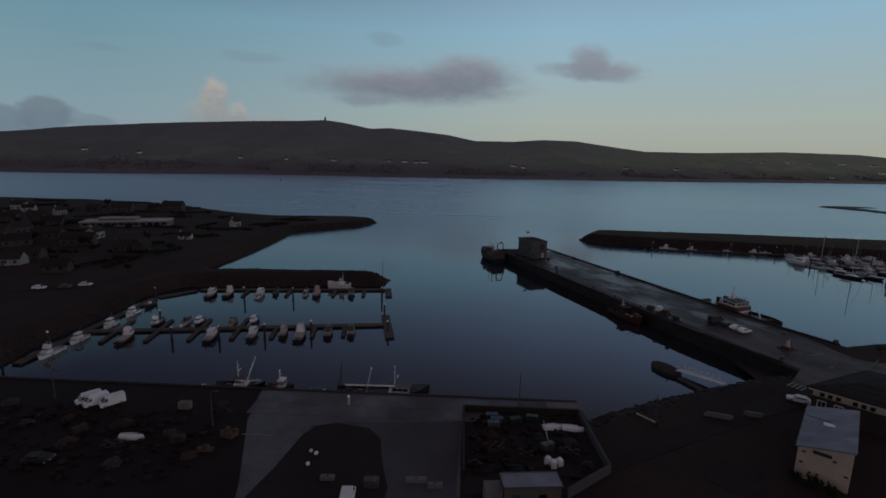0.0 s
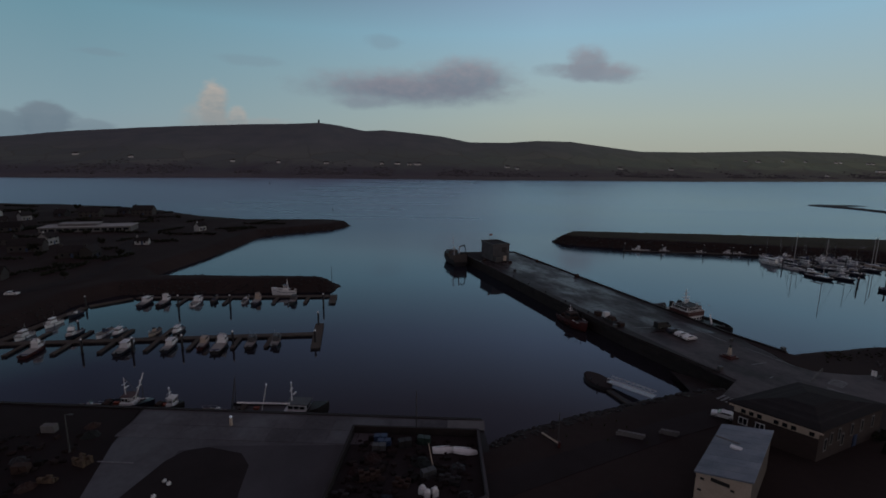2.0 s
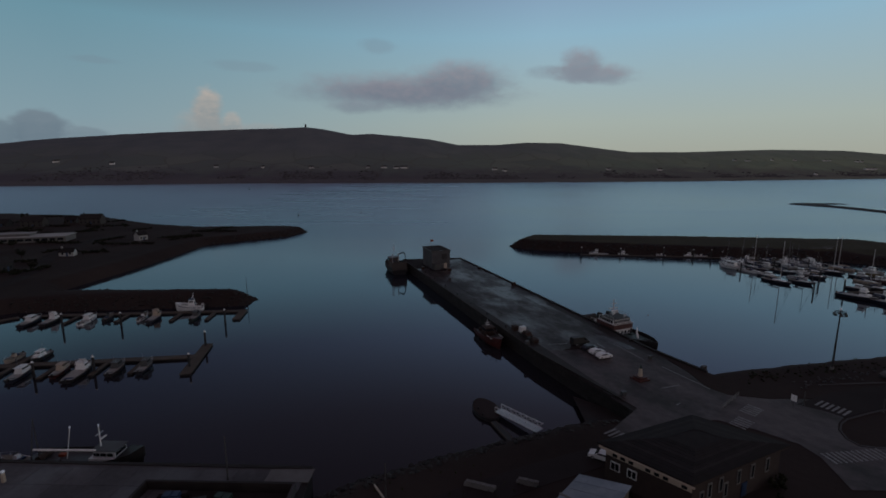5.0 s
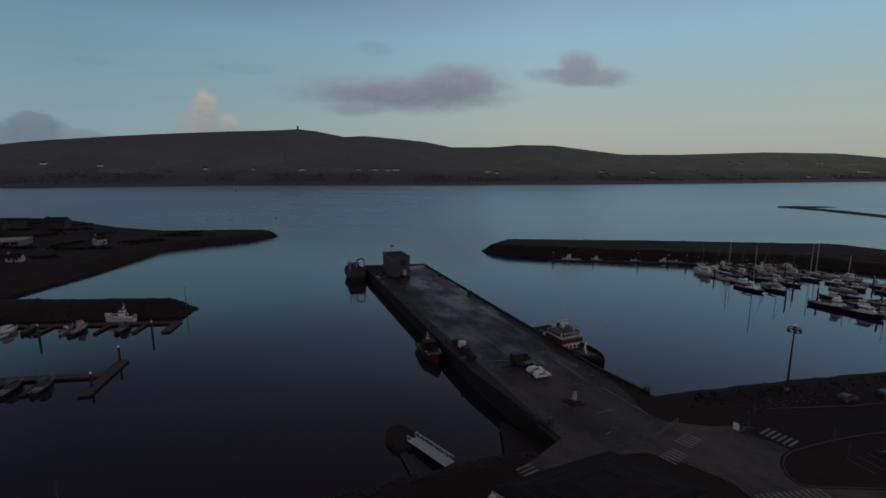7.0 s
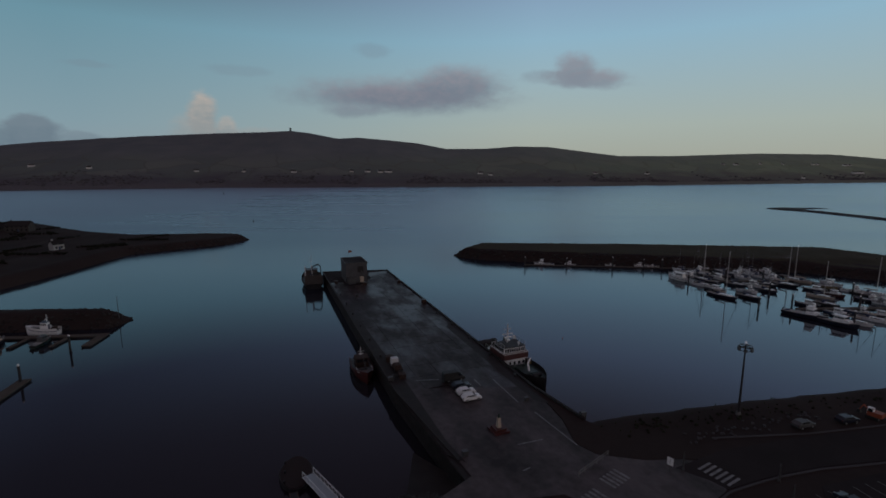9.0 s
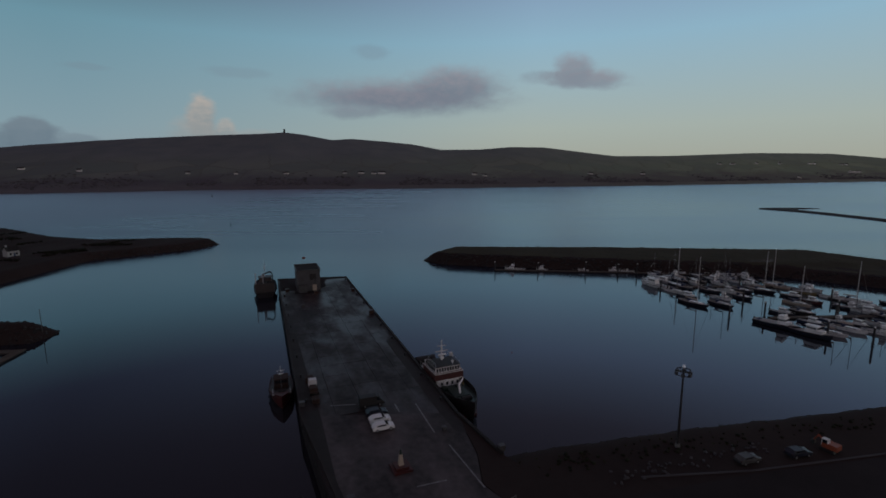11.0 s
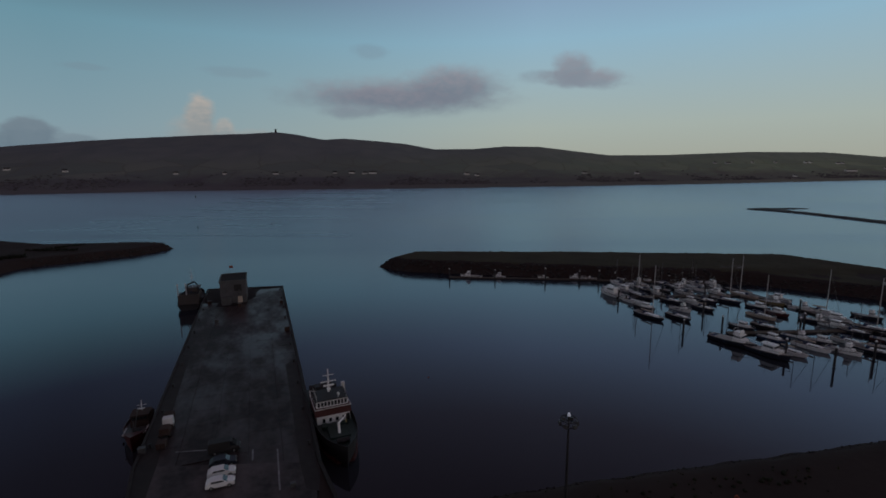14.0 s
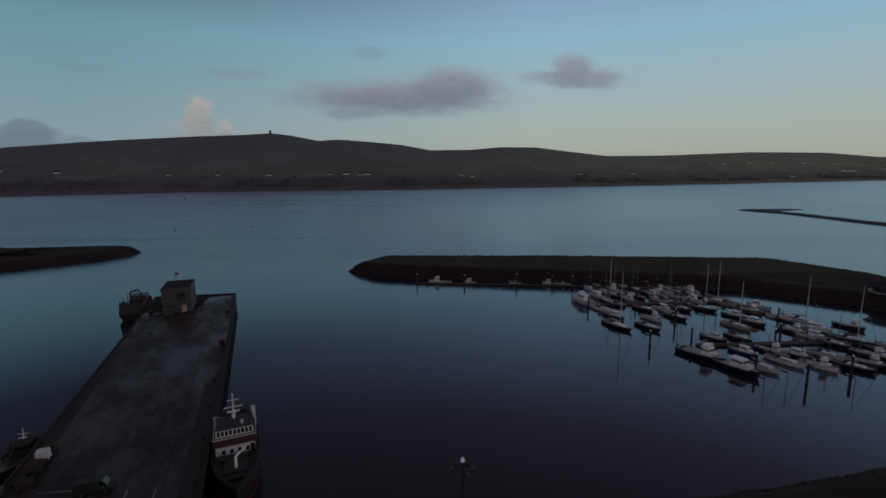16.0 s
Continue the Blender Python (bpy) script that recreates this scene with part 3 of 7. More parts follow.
turf.polygons.foreach_set("use_smooth", [True] * len(turf.polygons))
tagged(new("turf", turf), "rough olive turf on the crown of the breakwater", "grass", kind="structure")


def spit_height(px, py):
    d = coast_depth(px, py, SPIT)
    return SEA + np.where(d > 0, 1.4 * smooth(d / 5), np.maximum(d * 0.2, -1.5))


grid_mesh("sand_spit", np.arange(480, 680, 3.0), np.arange(310, 730, 3.0), spit_height, ROCK, "low dark spit of mud and shingle in the bay", "sandbank")

# far side of the bay: shore, fields and the ridge
SHORE = [(-4200, 900), (-2200, 1010), (-1078, 1170), (-594, 1386), (52, 1460), (797, 1645), (1740, 1980), (2600, 2180), (4400, 2500)]
RIDGE = [(-4200, 60), (-2600, 105), (-1839, 137), (-1594, 162), (-1186, 183), (-879, 194), (-692, 198), (-580, 203), (-506, 194), (-393, 172), (-318, 178),
         (-195, 170), (-79, 160), (43, 138), (222, 141), (356, 153), (522, 153), (697, 134), (878, 114), (1194, 116), (1701, 132), (2175, 130), (2517, 107), (3200, 90), (4400, 70)]


def ridge_y(px):
    return np.interp(px, [-400, -100, 500, 1200, 2517, 4400], [2000, 2126, 2335, 2540, 2871, 3200])


def hill_height(px, v):
    """v: 0 at the shore, 1 on the ridge, more behind it."""
    top = np.interp(px, [p[0] for p in RIDGE], [p[1] for p in RIDGE])
    face = np.interp(v, [-0.05, 0.0, 0.012, 0.25, 0.5, 0.75, 0.93, 1.0, 1.3], [-8, 0, 9, 0.2 * 150, 0.47 * 150, 0.77 * 150, 0.97 * 150, 150, 75]) / 150
    rise = np.where(v < 0.02, face * 150, np.maximum(face * top, 9))
    return rise


def hill_point(px, v):
    ys = np.interp(px, [p[0] for p in SHORE], [p[1] for p in SHORE])
    py = ys + (ridge_y(px) - ys) * v
    swell = np.clip(v / 0.2, 0, 1) * np.clip((1.0 - v) / 0.25, 0, 1)
    return py, hill_height(px, v) + swell * (9 * waves(px, py, 520, 21) + 3 * waves(px, py, 120, 22))


hx = np.concatenate([np.arange(-4200, -1900, 60), np.arange(-1900, 2600, 14), np.arange(2600, 4401, 60)])
hv = np.concatenate([[-0.05, -0.01, 0, 0.006, 0.012, 0.03], np.arange(0.06, 1.0, 0.03), [1.0, 1.03, 1.1, 1.3]])
HX, HV = np.meshgrid(hx, hv)
HY, HZ = hill_point(HX, HV)
HY = HY + 6 * waves(HX, HX * 0, 90, 31) * (HV < 0.02)
hm = bpy.data.meshes.new("far_hills")
hi = (np.arange(len(hv) - 1)[:, None] * len(hx) + np.arange(len(hx) - 1)[None, :]).ravel()
hm.from_pydata(np.stack([HX, HY, HZ], -1).reshape(-1, 3).tolist(), [], np.stack([hi, hi + 1, hi + len(hx) + 1, hi + len(hx)], -1).tolist())
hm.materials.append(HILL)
hm.polygons.foreach_set("use_smooth", [True] * len(hm.polygons))
tagged(new("far_hills", hm), "long dark green hill with haze-paled fields and moor across the bay", "hill", kind="structure")

# main pier
PIER_W = [(21.5, 268.1), (71.9, 145.6), (87.0, 115.0)]
PIER_E = [(51.5, 273.5), (86.8, 188.0), (103.2, 148.0), (111.0, 134.0)]
PIER = PIER_W + [(100, 105), (118, 122)] + PIER_E[::-1]
whole("pier", Shape().prism(PIER, -5.0, G - 0.15), WALL_STONE, "long broad stone pier with a stained concrete deck", "pier", "structure")
QUAY = [(-112, 70), (30, 70), (27, 94.3), (-112, 94.0)]
whole("quay_wall", Shape().prism(QUAY, -5.0, G - 0.15), WALL_STONE, "dark stone quay wall above the inner harbour", "quay", "structure")


# ---- decks, roads and shore ----
def inside(x, y, poly):
    r = False
    for (x0, y0), (x1, y1) in zip(poly, poly[1:] + poly[:1]):
        if (y0 > y) != (y1 > y) and x < (x1 - x0) * (y - y0) / (y1 - y0) + x0:
            r = not r
    return r


def slab_deck(parent, poly, axis, step, gap, z, thick, material, name="slab", jitter=0.012, limit=300):
    """Lays a polygon with cast slabs that follow an axis; alike slabs share one mesh."""
    ax = Vector((axis[0], axis[1])).normalized()
    ay = Vector((-ax.y, ax.x))
    o = Vector(poly[0])
    us = [(Vector(p) - o).dot(ax) for p in poly]
    vs = [(Vector(p) - o).dot(ay) for p in poly]
    me = Shape().box(0, 0, 0, step[0] - gap, step[1] - gap, thick, top=0.995).mesh(name, material)
    rnd, made = random.Random(len(poly) + int(step[0] * 10)), 0
    u = min(us) + step[0] / 2
    while u < max(us):
        v = min(vs) + step[1] / 2
        while v < max(vs):
            c = o + ax * u + ay * v
            if made < limit and inside(c.x, c.y, poly):
                ob = new(name, me)
                ob.parent = parent
                ob.matrix_local = pose(c.x, c.y, z - thick + rnd.uniform(-jitter, jitter), rz=heading(ax.x, ax.y))
                made += 1
            v += step[1]
        u += step[0]


def surface(name, poly, z, material, label, category="road"):
    return whole(name, Shape().prism(poly, z - 0.12, z), material, label, category, "structure")


def strip(points, width, z0, z1):
    """A kerb, wall or path of even width along a line of points."""
    s = Shape()
    for (x0, y0), (x1, y1) in zip(points, points[1:]):
        n = max(0.001, math.hypot(x1 - x0, y1 - y0))
        s.box((x0 + x1) / 2, (y0 + y1) / 2, z0, n + width * 0.4, width, z1 - z0, turn=math.atan2(y1 - y0, x1 - x0))
    return s


whole("pier_kerb_west", strip(PIER_W[:2] + [(86, 120)], 0.5, G - 0.2, G + 0.22), WALL_STONE, "low stone kerb along the pier edge", "kerb", "structure")
whole("pier_kerb_east", strip(PIER_E, 0.6, G - 0.2, G + 0.45), WALL_STONE, "raised stone kerb along the pier edge", "kerb", "structure")
whole("pier_kerb_end", strip([PIER_W[0], PIER_E[0]], 0.6, G - 0.2, G + 0.3), WALL_STONE, "low stone kerb across the pier head", "kerb", "structure")

# darker strips laid just inside both pier edges
surface("pier_edge_west", [(51.2, 196.4), (72.1, 145.8), (84.0, 121.6), (87.2, 119.6), (83.5, 126.5), (75.4, 146.4), (66.8, 165.8), (54.0, 195.6)], G + 0.028, WALL_STONE, "darker band laid along the pier edge", "pier edge")
surface("pier_edge_east", [(83.9, 194.6), (86.4, 188.2), (102.6, 148.2), (106.0, 140.6), (102.8, 141.4), (99.4, 148.6), (90.0, 171.5), (82.4, 189.8)], G + 0.028, WALL_STONE, "darker band laid along the pier edge", "pier edge")
surface("head_tarmac", [(22.6, 266.9), (43.5, 270.7), (44.6, 262.0), (47.0, 256.5), (45.5, 249.8), (44.8, 243.2), (38.0, 242.0), (36.2, 247.6), (30.5, 246.6)], G + 0.024, DARK_ASPHALT, "dark stained tarmac round the pier house", "pier deck")

APRON = [(-40.6, 93.6), (26.5, 93.9), (26.5, 88.6), (3.0, 88.4), (2.6, 58), (-22, 54), (-32, 54), (-36, 66), (-38, 80)]
apron = surface("quay_apron", APRON, G + 0.0, CONCRETE, "stained concrete apron along the quay", "quay apron")
surface("quay_road", [(-25.5, 80.6), (-20, 82.4), (2.4, 84.2), (2.2, 62), (-14, 58), (-25.5, 58)], G + 0.012, MID_ASPHALT, "worn asphalt yard behind the quay")
# darker patch laid over the corner of the quay road
surface("dark_yard", [(-27.6, 68), (-26.2, 77.5), (-24.6, 80.6), (-21, 82), (-14.5, 80.6), (-11.8, 77.5), (-10.4, 71), (-8.4, 64.5), (-9, 55), (-30, 55), (-29, 62)], G + 0.024, DARK_ASPHALT, "dark tarmac corner of the yard")
surface("west_yard", [(-111, 93), (-41.2, 93.2), (-38.4, 82), (-31.6, 64.2), (-28.5, 54), (-111, 54)], G + 0.006, YARD, "dark gravel boatyard behind the quay", "yard")
whole("quay_coping", strip([(-111.5, 94.0), (-41, 94.0), (27, 94.2)], 0.7, G - 0.3, G + 0.16), WALL_STONE, "worn stone coping along the quay edge", "kerb", "structure")
# junction at the root of the pier, and the road along the eastern bank
JUNCTION = [(72.5, 146.5), (102.8, 148.5), (106.5, 134), (107, 126), (110, 122.5), (118, 121), (124, 121.5), (129, 120.5), (127.5, 113.6), (125, 111.7), (123, 109.2), (122, 106.1), (122.6, 103.8), (125.2, 103.2), (136, 103.2), (136, 92), (112, 92), (113.4, 100.2), (112.4, 104.3), (107.4, 108.8), (102, 112), (93.4, 110.4), (84.5, 104), (80, 107.5), (88, 116)]
surface("bank_earth", [(103.4, 147.5), (110.8, 134.4), (118, 126), (124, 124.5), (130, 121.5), (124, 121.7), (118, 121.2), (110, 122.7), (107.2, 126), (106.7, 134)], G + 0.03, EARTH, "bare dark earth between the pier root and the road", "earth bank")
junction = surface("junction_road", JUNCTION, G + 0.02, ASPHALT, "worn grey asphalt junction at the root of the pier")
EAST_ROAD = [(122, 119), (133, 124.5), (152, 129.5), (180, 135), (260, 152), (262, 143), (182, 126), (154, 121.2), (146, 119.8), (138, 117.6), (133.5, 116), (127.8, 113.8), (126, 116)]
surface("east_road", EAST_ROAD, G + 0.034, DARK_ASPHALT, "dark asphalt road curving along the shore")
surface("shore_road", [(20, 74), (40, 84), (62, 96), (82, 105), (85, 101), (64, 91), (42, 79), (24, 69)], G + 0.004, DARK_ASPHALT, "dark asphalt lane behind the rock bank")
for pts, nm in (([(133, 128.2), (152, 130.2), (180, 135.8), (260, 152.8)], "north"), ([(262, 142.4), (182, 125.4), (154, 120.6), (146, 119.3), (138, 117.1), (133.5, 115.5), (127.8, 113.2), (125.3, 111.4), (123.3, 109), (122.3, 106), (122.9, 104), (125.4, 103.5), (136, 103.5)], "south")):
    whole("kerb_" + nm, strip(pts, 0.3, G - 0.1, G + 0.12), MID_ASPHALT, "grey concrete kerb beside the shore road", "kerb", "structure")
surface("car_park", [(138, 106), (143, 115), (155, 118.5), (184, 123.5), (186, 96), (140, 92)], G + 0.01, DARK_ASPHALT, "dark tarmac car park beside the junction", "car park")


def stripes(name, x, y, dx, dy, count, pitch, length, width, label):
    """A zebra crossing: bars across the way (dx, dy), each a painted part."""
    root = thing(name, label, "road marking", pose(x, y, G + 0.045, rz=heading(dx, dy)), kind="structure")
    me = Shape().box(0, 0, 0, width, length, 0.008).mesh("bar", WHITE_LINE)
    for i in range(count):
        ob = new("bar", me)
        ob.parent = root
        ob.matrix_local = pose((i - (count - 1) / 2) * pitch, 0, 0)
    return root


surface("gravel_patch", [(42.5, 70.5), (44.2, 74.2), (47.5, 75.6), (50.8, 74.8), (52.6, 75.8), (53.2, 72.8), (50.6, 70.6), (50.9, 68.2), (47.0, 66.9), (44.6, 68.4)], G + 0.03, DARK_ASPHALT, "patch of grey gravel on the waste ground", "gravel")
stripes("zebra_crossing", 128.4, 117.6, 0.54, -0.84, 6, 0.95, 3.4, 0.45, "worn white zebra crossing on grey asphalt")
stripes("zebra_crossing", 111.0, 116.0, 0.78, 0.62, 5, 0.95, 3.0, 0.48, "worn white zebra crossing on grey asphalt")
stripes("zebra_crossing", 106.2, 111.0, 0.78, 0.62, 5, 0.95, 3.0, 0.48, "worn white zebra crossing on grey asphalt")
stripes("zebra_crossing", 119.8, 100.9, 0.985, 0.17, 12, 0.98, 3.0, 0.45, "worn white zebra crossing on grey asphalt")
stripes("zebra_crossing", 80.5, 106.0, 0.55, -0.83, 4, 0.9, 3.2, 0.45, "worn white zebra crossing on grey asphalt")
for i, (x, y, a, n) in enumerate([(140, 110.5, 20, 8), (152, 114, 16, 8)]):
    stripes("parking_lines", x, y, math.cos(radians(a)), math.sin(radians(a)), n // 2, 2.6, 4.2, 0.08, "thin white parking bay lines on dark tarmac")
lane = thing("lane_marking", "worn white lane lines on the pier deck", "road marking", pose(0, 0, G + 0.06), kind="structure")
for x, y, a, n in [(104.5, 131, -64, 13), (97.2, 118, 35, 1.6), (96.5, 146.5, -68, 12), (78.8, 151.2, 8, 5.4), (90.5, 150.2, -68, 3.6), (99, 126, 20, 5), (-34, 76.8, 0, 6.2)]:
    part("line", Shape().box(0, 0, 0, n, 0.28, 0.008), WHITE_LINE, lane, at=pose(x, y, 0, rz=a))
surface("slip_ramp", [(77.5, 127), (88.6, 117.0), (80.5, 109.5), (77.5, 114)], 0.0, WALL_STONE, "short dark concrete slip beside the pier root", "slipway")
surface("quay_end_slab", [(20.5, 93.7), (27.6, 93.9), (27.6, 90.6), (20.5, 90.6)], G + 0.06, PALE_CONCRETE, "pale concrete slab at the quay's end", "slab")

# rock armour on the banks
rocks = Shape()
rr = random.Random(4)


def armour(points, width, per_metre, size, lo, hi):
    for (x0, y0), (x1, y1) in zip(points, points[1:]):
        n = math.hypot(x1 - x0, y1 - y0)
        nx, ny = -(y1 - y0) / n, (x1 - x0) / n
        for i in range(int(n * per_metre)):
            t, w = rr.random(), rr.random()
            r = size * rr.uniform(0.5, 1.3)
            px, py = x0 + (x1 - x0) * t + nx * w * width, y0 + (y1 - y0) * t + ny * w * width
            rocks.lump(px, py, gz(px, py) + rr.uniform(-0.25, 0.12), r, r * rr.uniform(0.7, 1.2), r * 0.7, rr.random())


armour([(-96, 412), (-82, 411), (-71, 400), (-77.3, 376.0), (-119.0, 335.0)][::-1], 6, 2.2, 0.8, -0.2, 2.8)
armour([(-110, 208), (-38.4, 212.6), (-30.4, 207.4), (-31.4, 197.1), (-88.7, 188.4), (-115.3, 184.8)][::-1], 6, 4.5, 0.5, -0.2, 3.3)
armour([(25.7, 91.6), (33.9, 96.8), (46.1, 103.4), (66.6, 112.6), (80.9, 118.2)][::-1], 7.5, 12.0, 0.5, -0.2, 2.7)
armour([(284.0, 180.7), (310.6, 208.3), (312.6, 244.1), (300.4, 266.6), (265.6, 289.1)][::-1], 7, 6.5, 0.55, -0.2, 2.8)
armour([(266.2, 291.6), (185.8, 306.0), (118.0, 319.0), (97.2, 324.0), (84.0, 336), (100, 362), (195, 360), (317, 349)][::-1], 6.5, 2.6, 0.8, -0.2, 3.8)
armour([(114.2, 140.8), (149.0, 149.5), (202.2, 160.7), (284.0, 180.7)][::-1], 3.0, 5.0, 0.25, -0.2, 2.8)
armour([(-119.4, 169.5), (-116.8, 158.2), (-116.8, 144.9), (-116.8, 121.4), (-114.3, 106.1), (-106.3, 98.8)][::-1], 5, 3.2, 0.45, -0.2, 2.4)
whole("rock_armour", rocks, ROCK, "banks of dark wet boulders along the shore", "rocks", "stuff")
rubble = Shape()
for i in range(60):
    t = rr.random()
    rubble.lump(128 + 30 * t + rr.gauss(0, 0.6), 127.8 + 9.5 * t + rr.gauss(0, 1.0), G + 0.1, rr.uniform(0.15, 0.4), rr.uniform(0.15, 0.4), rr.uniform(0.12, 0.3), rr.random())
whole("loose_rubble", rubble, MID_ASPHALT, "heap of grey rubble beside the shore road", "rubble", "stuff")
tufts = Shape()
for i in range(9000):
    x, y = rr.uniform(-60, 330), rr.uniform(88, 352)
    if 88 < x and 300 < y < 352 or (112 < x < 200 and 122 < y < 148 and (y - 122) > (x - 112) * 0.24 + 6) or (26 < x < 62 and y < 108):
        if shore_depth(x, y) > 5:
            z = gz(x, y)
            a, h = rr.uniform(0, 6.28), rr.uniform(0.25, 0.6)
            for k in range(3):
                b = a + k * 2.1
                tufts.add([(x + 0.12 * math.cos(b + 1.5), y + 0.12 * math.sin(b + 1.5), z - 0.05), (x - 0.12 * math.cos(b + 1.5), y - 0.12 * math.sin(b + 1.5), z - 0.05), (x + 0.3 * math.cos(b), y + 0.3 * math.sin(b), z + h)], [(0, 1, 2)])
whole("grass_tufts", tufts, GRASS, "coarse grass tufts on the banks", "grass", "stuff")


# ---- boats ----
def hull_rings(L, B, depth, free, sheer=0.45, transom=0.8, full=2.2, n=11, rake=0.08):
    rings = []
    for i in range(n):
        s = i / (n - 1)
        f = max(0.0, (s - 0.42) / 0.58)
        b = B / 2 * (transom + (1 - transom) * min(1, s / 0.35)) * max(0.02, 1 - f ** full)
        h = free * (1 + sheer * s * s)
        k = -depth * (1 - f ** 3) + 0.05 * f
        x = -L / 2 + L * s
        xs = x - rake * L * f * 0.6
        rings.append([(x, -b, h), (x * 0.5 + xs * 0.5, -b * 0.86, h * 0.3), (xs, -b * 0.5, k * 0.6), (xs, 0, k), (xs, b * 0.5, k * 0.6), (x * 0.5 + xs * 0.5, b * 0.86, h * 0.3), (x, b, h)])
    return rings


def deck_shape(rings, lift=0.03, shrink=0.9, start=0, stop=None):
    s = Shape()
    edge = [(r[0], r[-1]) for r in rings[start:stop]]
    pts = [(p[0], p[1] * shrink, p[2] + lift) for a, b in edge for p in (a, b)]
    return s.add(pts, [(2 * i, 2 * i + 1, 2 * i + 3, 2 * i + 2) for i in range(len(edge) - 1)])


def rail_shape(rings, height, start, r=0.035, every=2):
    s = Shape()
    for side in (0, -1):
        pts = [Vector(r_[side]) for r_ in rings[start:]]
        for a, b in zip(pts, pts[1:]):
            s.rod(a + Vector((0, 0, height)), b + Vector((0, 0, height)), r, n=4)
        for p in pts[::every]:
            s.rod(p, p + Vector((0, 0, height)), r, n=4)
    return s


def windows(parent, x0, x1, y, z, h, count, tilt=0.0, gap=0.18):
    """A row of dark panes on both sides of a cabin."""
    w = (x1 - x0) / count
    me = Shape().box(0, 0, 0, w - gap, 0.05, h).mesh("window", GLASS)
    for side in (-1, 1):
        for i in range(count):
            ob = new("window", me)
            ob.parent = parent
            ob.matrix_local = pose(x0 + w * (i + 0.5), side * y, z, rx=side * tilt)


def cross_windows(parent, x, half, z, h, count, gap=0.12):
    w = 2 * half / count
    me = Shape().box(0, 0, 0, 0.05, w - gap, h).mesh("window", GLASS)
    for i in range(count):
        ob = new("window", me)
        ob.parent = parent
        ob.matrix_local = pose(x, -half + w * (i + 0.5), z)


def motor_boat(m, L=9.0, B=3.1, hull=None, top=None, style="cabin", label="", group=""):
    hull, top = hull or WHITE, top or WHITE
    b = thing("motor_boat", label, "motor boat", m, group)
    rings = hull_rings(L, B, 0.5, 0.95)
    part("hull", Shape().loft(rings), hull, b)
    part("deck", deck_shape(rings), DECK_WHITE if style != "open" else TEAK, b, "scuffed pale deck")
    part("rubbing_strake", Shape().loft([[(p[0], p[1] * 1.02, p[2] - 0.16) for p in (r[0], r[-1])] + [(p[0], p[1] * 1.02, p[2] - 0.06) for p in (r[-1], r[0])] for r in rings[:-1]]), BLACK, b, "black rubbing strake")
    if style == "open":
        con = part("console", Shape().box(-0.05 * L, 0, 0.9, 0.9, 0.9, 1.0, top=0.8), top, b)
        part("windscreen", Shape().box(0.0, 0, 1.85, 0.1, 0.9, 0.45, shift=-0.2), GLASS, con)
        part("seat", Shape().box(-0.2 * L, 0, 0.95, 0.5, 1.2, 0.45), BLUE, b)
    else:
        cx = 0.08 * L if style == "cabin" else 0.16 * L
        cl = 0.42 * L if style == "cabin" else 0.24 * L
        cab = part("cabin", Shape().box(cx, 0, 1.0, cl, B * 0.66, 0.75, top=0.94).box(cx - cl * 0.12, 0, 1.72, cl * 0.66, B * 0.6, 0.85, top=0.86), top, b)
        windows(cab, cx - cl * 0.4, cx + cl * 0.16, B * 0.29, 1.95, 0.42, 3, 4)
        cross_windows(cab, cx + cl * 0.205, B * 0.26, 1.95, 0.42, 3)
        part("cabin_roof", Shape().box(cx - cl * 0.16, 0, 2.57, cl * 0.8, B * 0.62, 0.1, top=0.96), top, cab)
        if style == "flybridge":
            part("flybridge", Shape().box(cx - cl * 0.2, 0, 2.67, cl * 0.55, B * 0.5, 0.55, top=1.06).box(cx + cl * 0.05, 0, 3.2, 0.1, B * 0.45, 0.4, shift=-0.15), top, cab)
            part("radar_arch", Shape().rod((cx - cl * 0.45, -B * 0.28, 2.6), (cx - cl * 0.5, -B * 0.24, 3.8), 0.07).rod((cx - cl * 0.45, B * 0.28, 2.6), (cx - cl * 0.5, B * 0.24, 3.8), 0.07).rod((cx - cl * 0.5, -B * 0.24, 3.8), (cx - cl * 0.5, B * 0.24, 3.8), 0.07), ALU, cab)
        else:
            part("antenna", Shape().rod((cx - cl * 0.3, 0.3, 2.6), (cx - cl * 0.34, 0.3, 4.6), 0.03, n=4).rod((cx - cl * 0.3, -0.2, 2.6), (cx - cl * 0.3, -0.2, 3.3), 0.05, n=5), ALU, cab)
        # solid block at deck level; its dark colour is the well's shade
        part("cockpit_well", Shape().box(-0.3 * L, 0, 0.72, 0.3 * L, B * 0.62, 0.27), CANVAS if style == "flybridge" else GREY, b, "dark block painting the shade of the cockpit well")
    part("bow_rail", rail_shape(rings, 0.55, 6), ALU, b, "thin metal rail")
    part("outboard_engine", Shape().box(-L / 2 - 0.25, 0, 0.5, 0.45, 0.4, 0.85, top=0.75), BLACK, b, "black outboard engine")
    for fx, fy in ((-0.1 * L, -B / 2 - 0.1), (0.15 * L, B / 2 + 0.08)):
        part("fender", Shape().rod((fx, fy, 0.25), (fx, fy, 0.8), 0.12), BLUE, b)
    return b


